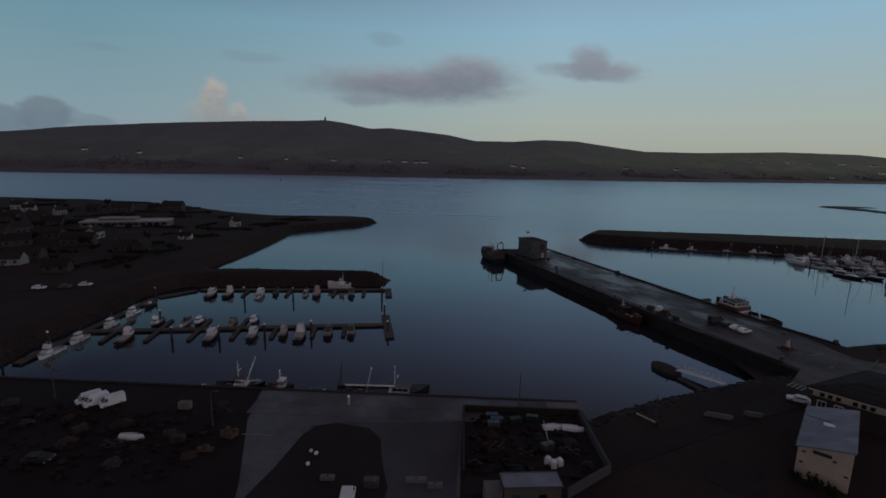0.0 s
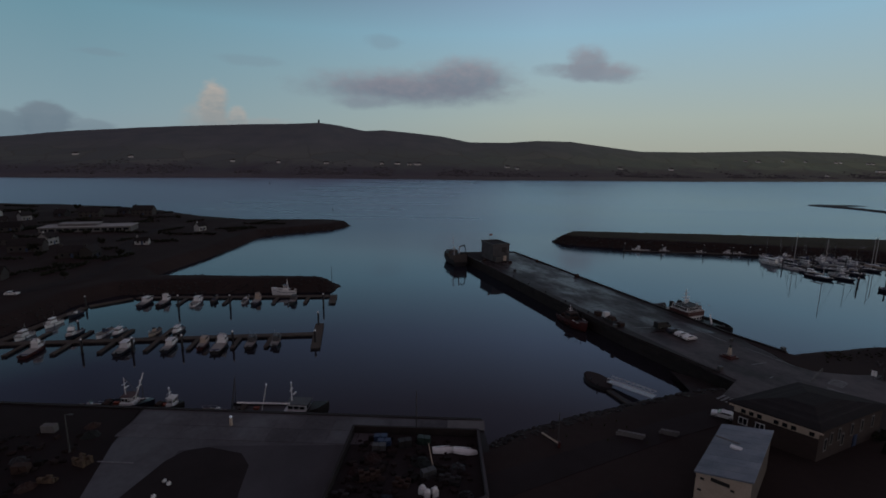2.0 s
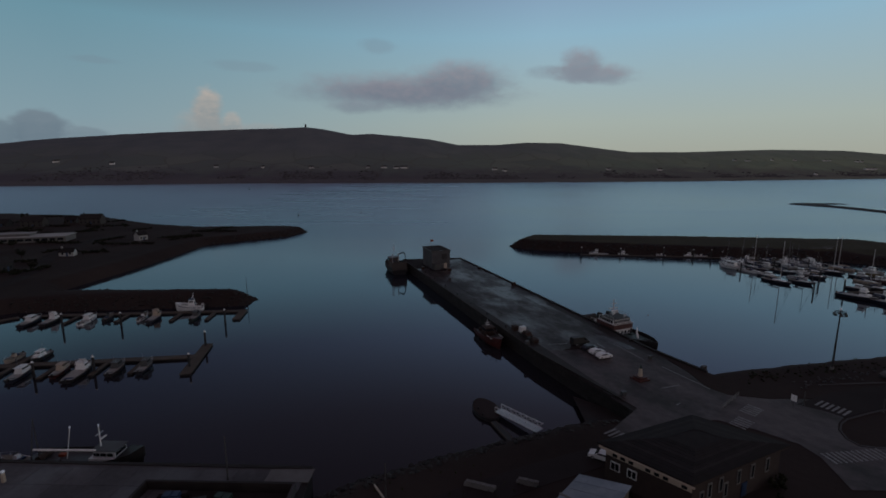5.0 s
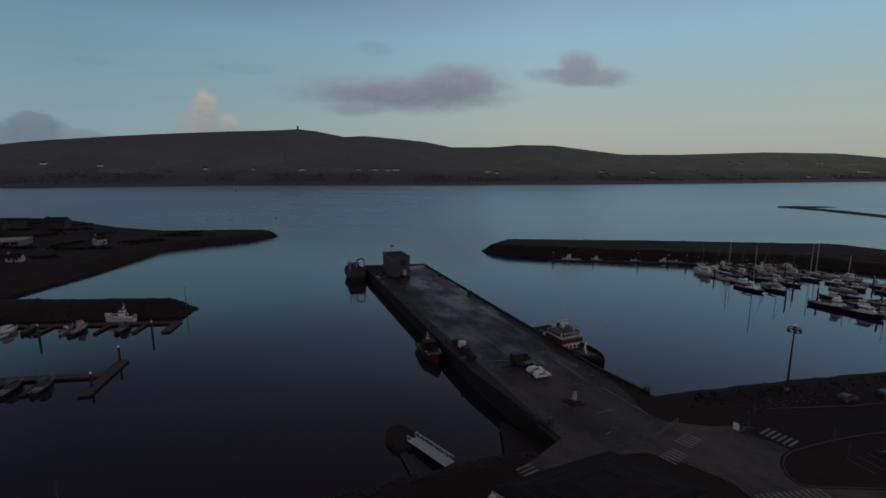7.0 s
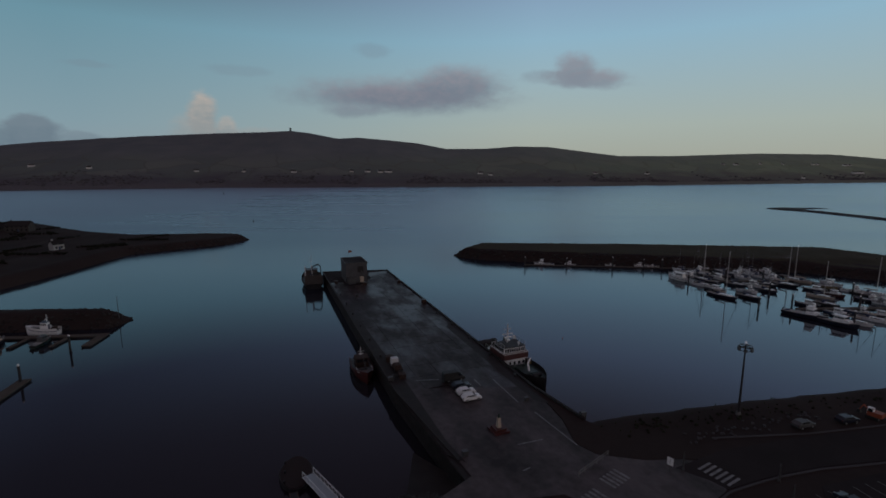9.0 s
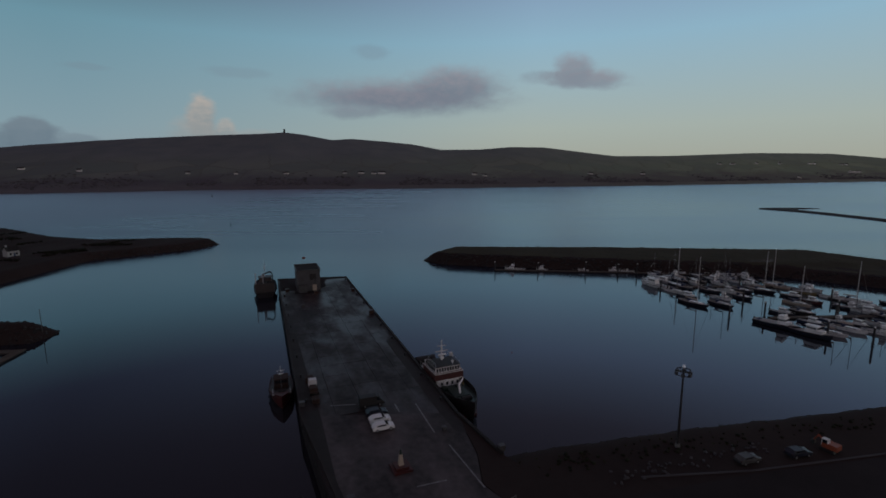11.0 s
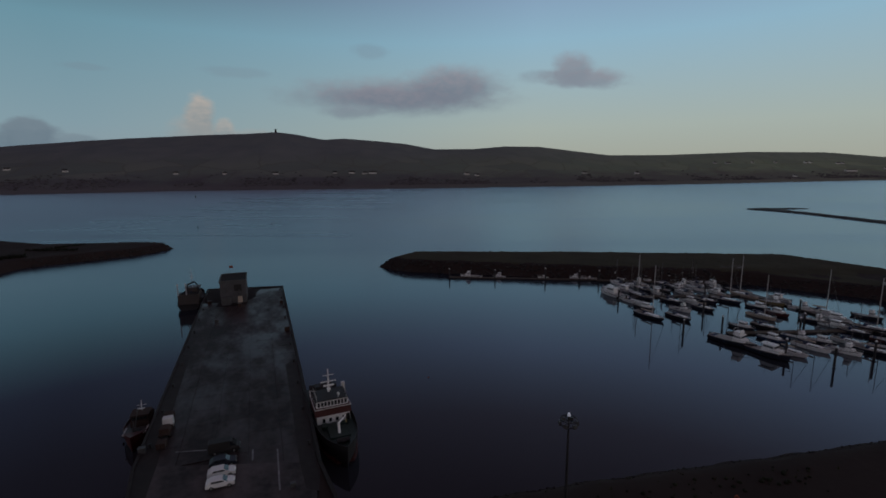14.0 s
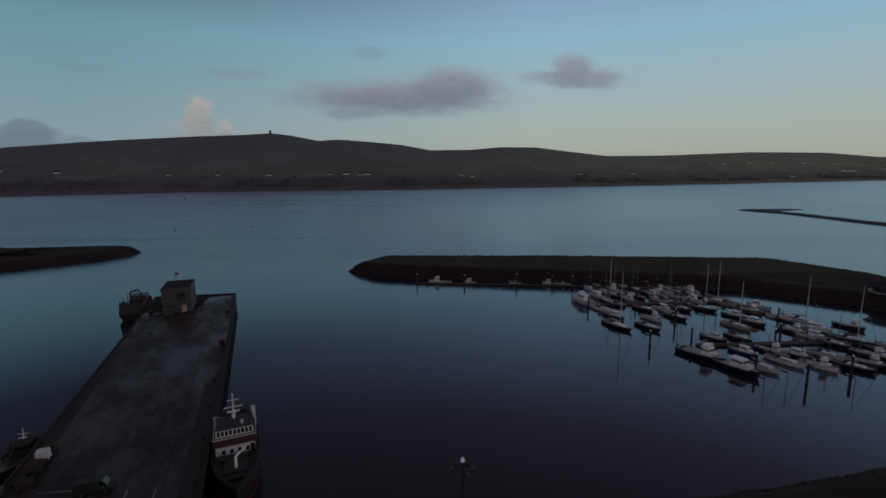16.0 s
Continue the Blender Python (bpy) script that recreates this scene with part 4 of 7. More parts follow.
def yacht(m, L=10.5, B=3.3, hull=None, cover=None, mast=1.25, label="", group="", pale=False):
    b = thing("sailing_yacht", label, "sailing yacht", m, group)
    rings = hull_rings(L, B, 0.6, 1.0, sheer=0.3, transom=0.62, full=1.9, rake=0.14)
    part("hull", Shape().loft(rings), hull or WHITE, b)
    part("deck", deck_shape(rings, shrink=0.94), DECK_WHITE, b, "pale deck")
    coach = part("coachroof", Shape().box(0.08 * L, 0, 1.0, 0.42 * L, B * 0.52, 0.5, top=0.9, top_y=0.8), WHITE, b)
    windows(coach, -0.06 * L, 0.2 * L, B * 0.245, 1.15, 0.2, 3, 10)
    part("sprayhood", Shape().loft([[(-0.15 * L + d, y * w, z) for y, z in ((-0.26 * B, 1.2), (-0.24 * B, 1.75), (-0.1 * B, 1.98), (0.1 * B, 1.98), (0.24 * B, 1.75), (0.26 * B, 1.2))] for d, w in ((-0.35, 1.0), (0.5, 0.9))]), CANVAS, b, "dark canvas sprayhood")
    # block darker than the deck, painting the shade of a sunken cockpit
    part("cockpit", Shape().box(-0.3 * L, 0, 0.85, 0.24 * L, B * 0.4, 0.3), TEAK, b, "teak-coloured block standing for the shade of the cockpit")
    h = L * mast
    mst = part("mast", Shape().rod((0.1 * L, 0, 1.2), (0.1 * L, 0, 1.4 + h), 0.16 if pale else 0.09, 0.11 if pale else 0.06, n=6), MAST if pale else DULL_MAST, b, "tall pale mast" if pale else "thin dull grey mast")
    for q, w in ((0.5, 0.9), (0.76, 0.6)):
        part("spreader", Shape().rod((0.1 * L, -w, 1.4 + h * q), (0.1 * L, w, 1.4 + h * q), 0.05, n=4), ALU, mst)
    part("boom", Shape().rod((0.09 * L, 0, 2.2), (-0.32 * L, 0, 2.15), 0.08, n=6), MAST, mst)
    part("sail_cover", Shape().loft([[(x, y * w, 2.32 + z * w) for y, z in ((-0.17, 0), (0, 0.32), (0.17, 0), (0, -0.12))] for x, w in ((0.08 * L, 1.15), (-0.1 * L, 0.9), (-0.31 * L, 0.5))]), cover or CANVAS, mst, "furled sail under a canvas cover")
    st = Shape()
    for x, y in ((L * 0.49, 0), (-L * 0.49, 0), (0.08 * L, B * 0.47), (0.08 * L, -B * 0.47)):
        st.rod((x, y, 1.15), (0.1 * L, 0, 1.35 + h), 0.012, n=3)
    part("rigging", st, GREY, mst, "thin wire rigging")
    part("furled_headsail", Shape().rod((L * 0.47, 0, 1.6), (0.12 * L, 0, 1.0 + h * 0.93), 0.04, 0.02, n=5), DULL_MAST, mst)
    part("pulpit", rail_shape(rings, 0.6, 7, 0.03), ALU, b)
    part("guard_rail", Shape().rod((-0.48 * L, -B * 0.3, 1.0), (-0.48 * L, -B * 0.3, 1.65), 0.03, n=4).rod((-0.48 * L, B * 0.3, 1.0), (-0.48 * L, B * 0.3, 1.65), 0.03, n=4).rod((-0.48 * L, -B * 0.3, 1.65), (-0.48 * L, B * 0.3, 1.65), 0.03, n=4), ALU, b)
    return b


def fishing_boat(m, L=14.0, B=4.6, hull=None, house=None, house_at=-0.12, trim=None, gallows=False, boom=True, lamp=False, tall=7.5, label="", group=""):
    b = thing("fishing_boat", label, "fishing boat", m, group)
    rings = hull_rings(L, B, 0.9, 1.5, sheer=0.75, transom=0.82, full=2.6, rake=0.06)
    part("hull", Shape().loft(rings), hull or NAVY, b)
    part("deck", deck_shape(rings, 0.03, 0.88), GREY, b, "worn grey working deck")
    for side, o in ((0, 0.1), (-1, -0.1)):
        part("bulwark", Shape().loft([[(r[side][0], r[side][1], r[side][2]), (r[side][0], r[side][1], r[side][2] + 0.7), (r[side][0], r[side][1] + o, r[side][2] + 0.7), (r[side][0], r[side][1] + o, r[side][2])] for r in rings]), hull or NAVY, b)
    part("rubbing_strake", Shape().loft([[(p[0], p[1] * 1.03, p[2] - 0.3) for p in (r[0], r[-1])] + [(p[0], p[1] * 1.03, p[2] - 0.14) for p in (r[-1], r[0])] for r in rings[:-1]]), trim or WHITE, b, "pale rubbing strake")
    hx = house_at * L
    cab = part("wheelhouse", Shape().box(hx, 0, 1.55, 0.24 * L, B * 0.6, 1.3).box(hx + 0.01 * L, 0, 2.85, 0.19 * L, B * 0.54, 1.35, top=0.95), house or WHITE, b)
    windows(cab, hx - 0.08 * L, hx + 0.09 * L, B * 0.272, 3.25, 0.6, 3)
    cross_windows(cab, hx + 0.105 * L, B * 0.24, 3.25, 0.6, 4)
    part("wheelhouse_roof", Shape().box(hx + 0.01 * L, 0, 4.2, 0.22 * L, B * 0.62, 0.12), trim or WHITE, cab)
    part("door", Shape().box(hx - 0.125 * L, 0.4, 1.7, 0.06, 0.7, 1.8), BLUE, cab)
    mst = part("mast", Shape().rod((hx - 0.06 * L, 0, 4.2), (hx - 0.06 * L, 0, tall), 0.11, 0.06).rod((hx - 0.06 * L, -0.9, tall * 0.82), (hx - 0.06 * L, 0.9, tall * 0.82), 0.05, n=4), WHITE, b, "white mast with aerials")
    part("radar", Shape().box(hx - 0.03 * L, 0, tall * 0.72, 0.25, 1.3, 0.16), WHITE, mst)
    if lamp:
        part("mast_lamp", Shape().box(hx - 0.06 * L, 0, tall, 0.24, 0.24, 0.22, top=0.7), LAMP_WHITE, mst, "lit white lamp at the masthead")
    if boom:
        part("derrick", Shape().rod((0.3 * L, 0, 1.9), (0.3 * L, 0, tall * 0.8), 0.12, 0.08).rod((0.3 * L, 0, 2.6), (0.02 * L, 0, tall * 0.95), 0.07), GREY, b)
    if gallows:
        part("gallows", Shape().rod((-0.46 * L, -B * 0.36, 1.6), (-0.46 * L, -B * 0.3, 8.2), 0.16).rod((-0.46 * L, B * 0.36, 1.6), (-0.46 * L, B * 0.3, 8.2), 0.16).rod((-0.46 * L, -B * 0.3, 8.2), (-0.46 * L, B * 0.3, 8.2), 0.16).rod((-0.46 * L, -B * 0.2, 8.2), (-0.3 * L, -B * 0.2, 2.0), 0.1).rod((-0.46 * L, B * 0.2, 8.2), (-0.3 * L, B * 0.2, 2.0), 0.1), CREAM, b, "pale gallows frame")
    part("net_drum", Shape().rod((-0.36 * L, -B * 0.25, 2.2), (-0.36 * L, B * 0.25, 2.2), 0.6, n=10), RUST, b, "rusty drum wound with net")
    part("winch", Shape().rod((0.16 * L, -0.8, 1.9), (0.16 * L, 0.8, 1.9), 0.4, n=8).box(0.16 * L, 0, 1.5, 0.7, 0.5, 0.4), GREEN, b)
    part("fish_box", Shape().box(-0.24 * L, 0.9, 1.55, 1.1, 0.7, 0.5), ORANGE, b)
    part("fish_box", Shape().box(-0.22 * L, -0.9, 1.55, 0.8, 1.0, 0.4), GREY, b)
    part("whaleback", deck_shape(rings, 0.72, 0.99, 8), hull or NAVY, b)
    for fx in (0.1 * L, -0.15 * L):
        part("tyre_fender", Shape().rod((fx, -B / 2 - 0.02, 0.9), (fx, -B / 2 - 0.22, 0.9), 0.4, n=10), BLACK, b)
    return b


def supply_ship(m):
    L, B = 31.0, 8.2
    b = thing("work_ship", "black-hulled work ship with a white bridge moored at the pier", "ship", m)
    rings = hull_rings(L, B, 1.6, 2.3, sheer=0.5, transom=0.92, full=4.2, rake=0.04, n=15)
    part("hull", Shape().loft(rings), BLACK, b, "black hull with a dull red foot")
    part("boot_line", Shape().loft([[(p[0], p[1] * 0.93 * 1.03, 0.02) for p in (r[0], r[-1])] + [(p[0], p[1] * 0.95 * 1.03, 0.5) for p in (r[-1], r[0])] for r in rings[:-1]]), RED, b, "dull red boot line")
    part("deck", deck_shape(rings, 0.04, 0.93), GREEN, b, "worn green steel deck")
    for side, o in ((0, 0.15), (-1, -0.15)):
        part("bulwark", Shape().loft([[(r[side][0], r[side][1], r[side][2]), (r[side][0], r[side][1], r[side][2] + 1.1), (r[side][0], r[side][1] + o, r[side][2] + 1.1), (r[side][0], r[side][1] + o, r[side][2])] for r in rings[3:]]), BLACK, b)
    low = part("deckhouse", Shape().box(-2.6, 0, 2.4, 10.2, 6.8, 1.9), WHITE, b, "white steel deckhouse")
    windows(low, -7.2, 2.0, 3.41, 3.1, 0.6, 6, gap=0.8)
    cross_windows(low, 2.52, 2.7, 3.0, 0.8, 4, gap=0.8)
    part("foredeck_door", Shape().box(2.5, 2.9, 2.45, 0.1, 0.8, 1.7), BLACK, low, "dark steel door")
    mid = part("bridge_deck", Shape().box(-1.6, 0, 4.3, 7.8, 7.4, 1.5, top=0.985), BAND_RED, b, "dull red bridge deck")
    part("rail", Shape().box(2.3, 0, 5.8, 0.12, 7.4, 0.12).box(-1.6, 3.64, 5.8, 7.8, 0.12, 0.12).box(-1.6, -3.64, 5.8, 7.8, 0.12, 0.12), WHITE, mid, "white top rail")
    bridge = part("bridge", Shape().box(-1.2, 0, 5.8, 5.4, 6.6, 1.35, top=0.96), WHITE, b, "white wheelhouse with a row of windows")
    windows(bridge, -3.7, 1.2, 3.27, 6.0, 0.95, 5)
    cross_windows(bridge, 1.47, 3.1, 6.0, 0.95, 9, gap=0.2)
    part("bridge_roof", Shape().box(-1.2, 0, 7.15, 5.4, 6.6, 0.14), BLACK, bridge, "dark flat roof")
    for sy in (-3.1, 3.1):
        part("roof_rail", rail_shape([[(x, sy, 7.25), (x, sy, 7.25)] for x in np.arange(-3.6, 1.4, 1.2)], 0.9, 0, 0.045, 1), WHITE, bridge, "white roof rail")
    part("search_light", Shape().rod((0.9, 1.4, 7.3), (0.9, 1.4, 8.0), 0.08).rod((0.7, 1.4, 8.1), (1.2, 1.4, 8.1), 0.28, n=8), WHITE, bridge)
    for sy in (-3.3, 3.3):
        part("railing", rail_shape([[(x, sy, 4.3), (x, sy, 4.3)] for x in np.arange(-8.4, -4.6, 1.2)], 1.0, 0, 0.05, 1), WHITE, low)
    part("vent_trunk", Shape().box(-4.6, 3.5, 4.3, 0.9, 0.8, 3.6, top=0.9), WHITE, b, "white ventilation trunk")
    part("davit", Shape().rod((-4.4, -3.5, 4.3), (-4.4, -3.6, 7.2), 0.14, 0.1).rod((-4.4, -3.6, 7.2), (-3.2, -2.6, 7.5), 0.1, 0.07), WHITE, b, "white boat davit")
    for sy in (-1.8, 1.8):
        part("funnel", Shape().box(-6.3, sy, 4.3, 1.5, 1.1, 2.9, top=0.85), BLACK, b, "black funnel")
    mst = part("mast", Shape().rod((-2.4, 0, 7.2), (-2.4, 0, 12.4), 0.26, 0.13).rod((-2.4, -1.7, 9.6), (-2.4, 1.7, 9.6), 0.12).rod((-2.4, -1.1, 11.0), (-2.4, 1.1, 11.0), 0.1).rod((-3.6, 0, 7.2), (-2.4, 0, 9.4), 0.13), WHITE, b, "white mast with crosstrees")
    part("radar", Shape().box(-2.1, 0, 8.7, 0.3, 2.2, 0.28).box(-2.1, 0, 7.8, 0.7, 0.7, 0.5), WHITE, mst)
    cr = part("deck_crane", Shape().box(8.6, 0, 2.6, 1.0, 2.6, 0.5).rod((8.4, 0, 2.9), (7.6, 0, 5.2), 0.28, 0.24, 8).rod((7.6, 0, 5.1), (6.0, 1.8, 5.7), 0.2, 0.14), WHITE, b, "white deck crane")
    part("hook_block", Shape().rod((6.0, 1.8, 5.6), (6.0, 1.8, 4.6), 0.04, n=4).box(6.0, 1.8, 4.2, 0.3, 0.3, 0.5), YELLOW, cr)
    part("deck_locker", Shape().box(4.4, -2.2, 2.6, 1.6, 1.2, 0.9, top=0.92), GREEN, b, "dark green deck locker")
    part("deck_locker", Shape().box(4.2, 1.6, 2.6, 1.2, 1.6, 0.7, top=0.9), GREEN, b, "dark green deck locker")
    part("hatch", Shape().box(7.5, 0, 2.9, 4.4, 4.0, 0.5, top=0.96), GREEN, b)
    part("anchor_winch", Shape().rod((11.6, -1.2, 3.7), (11.6, 1.2, 3.7), 0.5, n=10).box(11.6, 0, 3.2, 1.2, 0.8, 0.5), BLACK, b)
    part("stern_roller", Shape().rod((-13.4, -2.6, 3.2), (-13.4, 2.6, 3.2), 1.1, n=12), BLACK, b, "big black drum at the stern")
    for sy in (-2.6, 2.6):
        part("life_raft", Shape().rod((-7.0, sy * 1.1, 4.7), (-5.8, sy * 1.1, 4.7), 0.35, n=8), WHITE, b)
    return b


def boat_pose(x, y, dx, dy, z=SEA):
    return pose(x, y, z, rz=heading(dx, dy))


supply_ship(boat_pose(100.4, 166.6, 0.42, -0.9))
red_boat = fishing_boat(boat_pose(60.8, 164.0, 0.36, -0.93), 15, 5.6, RED, RUST, house_at=-0.1, trim=RUST, label="red fishing boat with a white rail moored at the pier", tall=6.5)
part("bow_rail", Shape().box(5.0, 0, 2.6, 0.16, 3.4, 0.28).box(3.4, 1.95, 2.55, 3.2, 0.12, 0.26).box(3.4, -1.95, 2.55, 3.2, 0.12, 0.26), WHITE, red_boat, "white-painted bulwark rail")
stern_trawler = fishing_boat(boat_pose(17.8, 262.6, -0.36, 0.93) @ Matrix.Diagonal((1, 1, 1.5, 1)), 22.0, 9.4, BLACK, DULL_RENDER, house_at=0.12, boom=False, tall=9.5, trim=GREY, label="dark stern trawler with a pale net deck")
part("net_deck_bulwark", Shape().box(-10.6, 0, 1.5, 0.3, 7.0, 2.6).box(-7.2, 3.6, 1.8, 6.6, 0.25, 2.2).box(-7.2, -3.6, 1.8, 6.6, 0.25, 2.2), DULL_RENDER, stern_trawler, "stained grey-brown bulwark round the net deck")
for by in np.arange(-3.0, 3.1, 0.75):
    part("bulwark_stay", Shape().box(-10.8, float(by), 1.6, 0.18, 0.22, 3.0), GREY, stern_trawler)
part("net_pile", Shape().lump(-7.4, 0.6, 3.0, 3.0, 3.2, 1.4, 3).lump(-6.0, -1.4, 2.9, 2.4, 2.2, 1.2, 5), NET_GREEN, stern_trawler, "heap of green net")
part("gantry", Shape().rod((-8.6, -3.5, 3.6), (-8.6, -3.3, 6.4), 0.22).rod((-8.6, 0.2, 3.6), (-8.6, 0.2, 6.6), 0.22).rod((-8.6, -3.3, 6.4), (-8.6, -2.4, 7.2), 0.22).rod((-8.6, -2.4, 7.2), (-8.6, 0.2, 6.6), 0.22), PILE, stern_trawler, "dark bent gantry")
for py_ in (3.5, 0.6):
    part("stern_post", Shape().rod((-10.2, py_, 3.4), (-10.2, py_, 6.6), 0.22, 0.16).box(-10.2, py_, 6.6, 0.4, 0.4, 0.5), WHITE, stern_trawler, "white stern post")
trawler = fishing_boat(boat_pose(-15.4, 99.0, 1, 0.0), 21.4, 5.4, BLACK, WHITE, house_at=0.2, boom=False, tall=8.3, lamp=True, label="dark steel trawler lying along the quay", trim=GREY)
part("fore_mast", Shape().rod((-9.5, -0.8, 1.6), (-8.9, 0, 9.4), 0.1, 0.05).rod((-9.5, 0.8, 1.6), (-8.9, 0, 9.4), 0.1, 0.05).rod((-10.2, 0, 1.6), (-8.9, 0, 9.4), 0.08, 0.05), GREY, trawler)
part("trawl_beam", Shape().rod((-8.0, -1.6, 4.3), (3.2, -1.6, 4.5), 0.2, n=8), WHITE, trawler, "long pale trawl beam")
deck_mast = part("deck_mast", Shape().rod((-3.6, 0, 1.6), (-2.3, 0, 7.7), 0.1, 0.06), WHITE, trawler)
part("mast_lamp", Shape().box(-2.3, 0, 7.7, 0.25, 0.25, 0.22), LAMP_WHITE, deck_mast, "lit white lamp")
part("raised_bow", Shape().loft([[(x, -w, 2.6), (x, -w, h), (x, w, h), (x, w, 2.6)] for x, w, h in ((6.8, 2.2, 3.2), (9.0, 1.4, 3.7), (10.9, 0.1, 4.6))]), BLACK, trawler)
blue_boat = fishing_boat(boat_pose(-48.4, 99.2, 1, 0.05), 12, 4.2, NAVY, WHITE, house_at=0.05, tall=8.2, label="small blue fishing boat with a white wheelhouse at the quay", trim=RED)
part("cargo_boom", Shape().rod((1.4, 0, 2.2), (4.0, 0.2, 9.2), 0.17, 0.1).rod((2.9, -0.7, 6.2), (2.9, 0.9, 6.2), 0.09).rod((3.4, -0.5, 7.7), (3.4, 0.7, 7.7), 0.08), WHITE, blue_boat, "leaning white cargo boom")
part("deck_arm", Shape().rod((1.0, -1.2, 3.6), (5.4, -1.2, 4.2), 0.14, 0.1), WHITE, blue_boat, "white deck arm")
fishing_boat(boat_pose(-39.0, 99.0, 1, -0.05), 7, 3.2, BLACK, WHITE, house_at=0.1, tall=6.2, boom=False, lamp=True, label="small dark fishing boat moored at the quay")
motor_boat(boat_pose(-56.7, 99.6, 1, 0), 7, 2.5, WHITE, WHITE, "open", "small white open boat lying against the quay")
motor_boat(boat_pose(-29.1, 99.5, -1, 0.1), 6.5, 2.4, WHITE, WHITE, "open", "small white open boat lying astern of the trawler")


# ---- pontoons ----
def pontoon(name, x0, y0, x1, y1, width, label, group="", plank=True, deck=None):
    """A floating walkway: float, edge beams, and its deck boards as parts."""
    n = math.hypot(x1 - x0, y1 - y0)
    root = thing(name, label, "pontoon", pose((x0 + x1) / 2, (y0 + y1) / 2, SEA, rz=heading(x1 - x0, y1 - y0)), group)
    part("float", Shape().box(0, 0, -0.3, n, width * 0.92, 0.72), PALE_CONCRETE if not plank else BLACK, root, "dark float")
    part("edge_beam", Shape().box(0, -width / 2, 0.35, n, 0.14, 0.25).box(0, width / 2, 0.35, n, 0.14, 0.25), WOOD, root)
    step = 2.0 if width > 1.6 else 3.0
    k = max(1, int(n / step))
    me = Shape().box(0, 0, 0, n / k - 0.06, width - 0.16, 0.1).mesh("deck_panel", deck or WOOD)
    for i in range(k):
        ob = new("deck_panel", me)
        ob.parent = root
        ob.matrix_local = pose(-n / 2 + (i + 0.5) * n / k, 0, 0.46 + 0.012 * ((i * 7) % 3))
    return root


def mooring_pile(x, y, h=4.6, lamp=False, group="mooring piles"):
    p = thing("mooring_pile", "dark steel mooring pile with a pale cap", "pile", pose(x, y, SEA), group)
    part("shaft", Shape().rod((0, 0, -3), (0, 0, h), 0.3, n=9), PILE, p)
    part("cap", Shape().rod((0, 0, h), (0, 0, h + 0.45), 0.34, 0.12, n=9), WHITE, p, "pale cone cap")
    part("guide_ring", Shape().rod((0, 0, 0.4), (0, 0, 0.6), 0.48, n=9), BLACK, p)
    if lamp:
        part("light", Shape().box(0, 0, h + 0.3, 0.35, 0.35, 0.35), LAMP_WHITE, p, "small lit lamp")
    return p


def row_line(x, a, b):
    return a[1] + (b[1] - a[1]) * (x - a[0]) / (b[0] - a[0])


A0, A1 = (-114.3, 131.6), (-23.2, 147.7)
C0, C1 = (-103.0, 180.5), (-28.3, 189.9)
pontoon("walkway_pontoon", *A0, *A1, 2.4, "timber-decked walkway pontoon of the small-boat marina", "marina walkways")
pontoon("walkway_pontoon", *C0, *C1, 2.4, "timber-decked walkway pontoon near the inner mole", "marina walkways")
pontoon("walkway_pontoon", -111.2, 108.6, -111.7, 129.0, 2.4, "timber-decked walkway pontoon along the shore", "marina walkways")
pontoon("walkway_pontoon", -112.2, 132.9, -113.2, 166.9, 2.4, "timber-decked walkway pontoon along the shore", "marina walkways")
pontoon("walkway_pontoon", -112.8, 168.7, -104.0, 179.3, 2.2, "timber-decked walkway pontoon bending along the shore", "marina walkways")
pontoon("end_pontoon", -19.3, 136.3, -24.3, 157.2, 2.6, "broad timber finger closing the end of the walkway")
pontoon("end_pontoon", -26.7, 180.1, -28.8, 191.4, 2.4, "broad timber finger closing the end of the walkway")
per = Vector((-0.174, 0.985))
pec = Vector((-0.125, 0.992))
for x in (-103.0, -91.2, -79.5, -67.7, -56.5, -44.7, -35.5):
    y = row_line(x, A0, A1)
    for s in (-1, 1):
        if s == 1 and x > -60:
            continue
        pontoon("finger_pontoon", x + per.x * s * 1.3, y + per.y * s * 1.3, x + per.x * s * 9.5, y + per.y * s * 9.5, 1.1, "narrow timber finger pontoon", "finger pontoons")
for x in (-97.9, -84.1, -67.7, -49.8, -38.1):
    y = row_line(x, C0, C1)
    pontoon("finger_pontoon", x - pec.x * 1.3, y - pec.y * 1.3, x - pec.x * 9.5, y - pec.y * 9.5, 1.1, "narrow timber finger pontoon", "finger pontoons")
for x, y in ((-83.1, 129.1), (-69.7, 130.8), (-57.2, 133.9), (-44.0, 137.3), (-20.8, 141.1), (-24.3, 155.8), (-29.0, 177.2), (-80.3, 170.0), (-62.6, 173.1), (-113.7, 168.2), (-95.8, 143.4), (-113.9, 121.4)):
    mooring_pile(x, y, 4.4 + 0.5 * math.sin(x))
mooring_pile(-116.8, 110.2, 6.2, True)

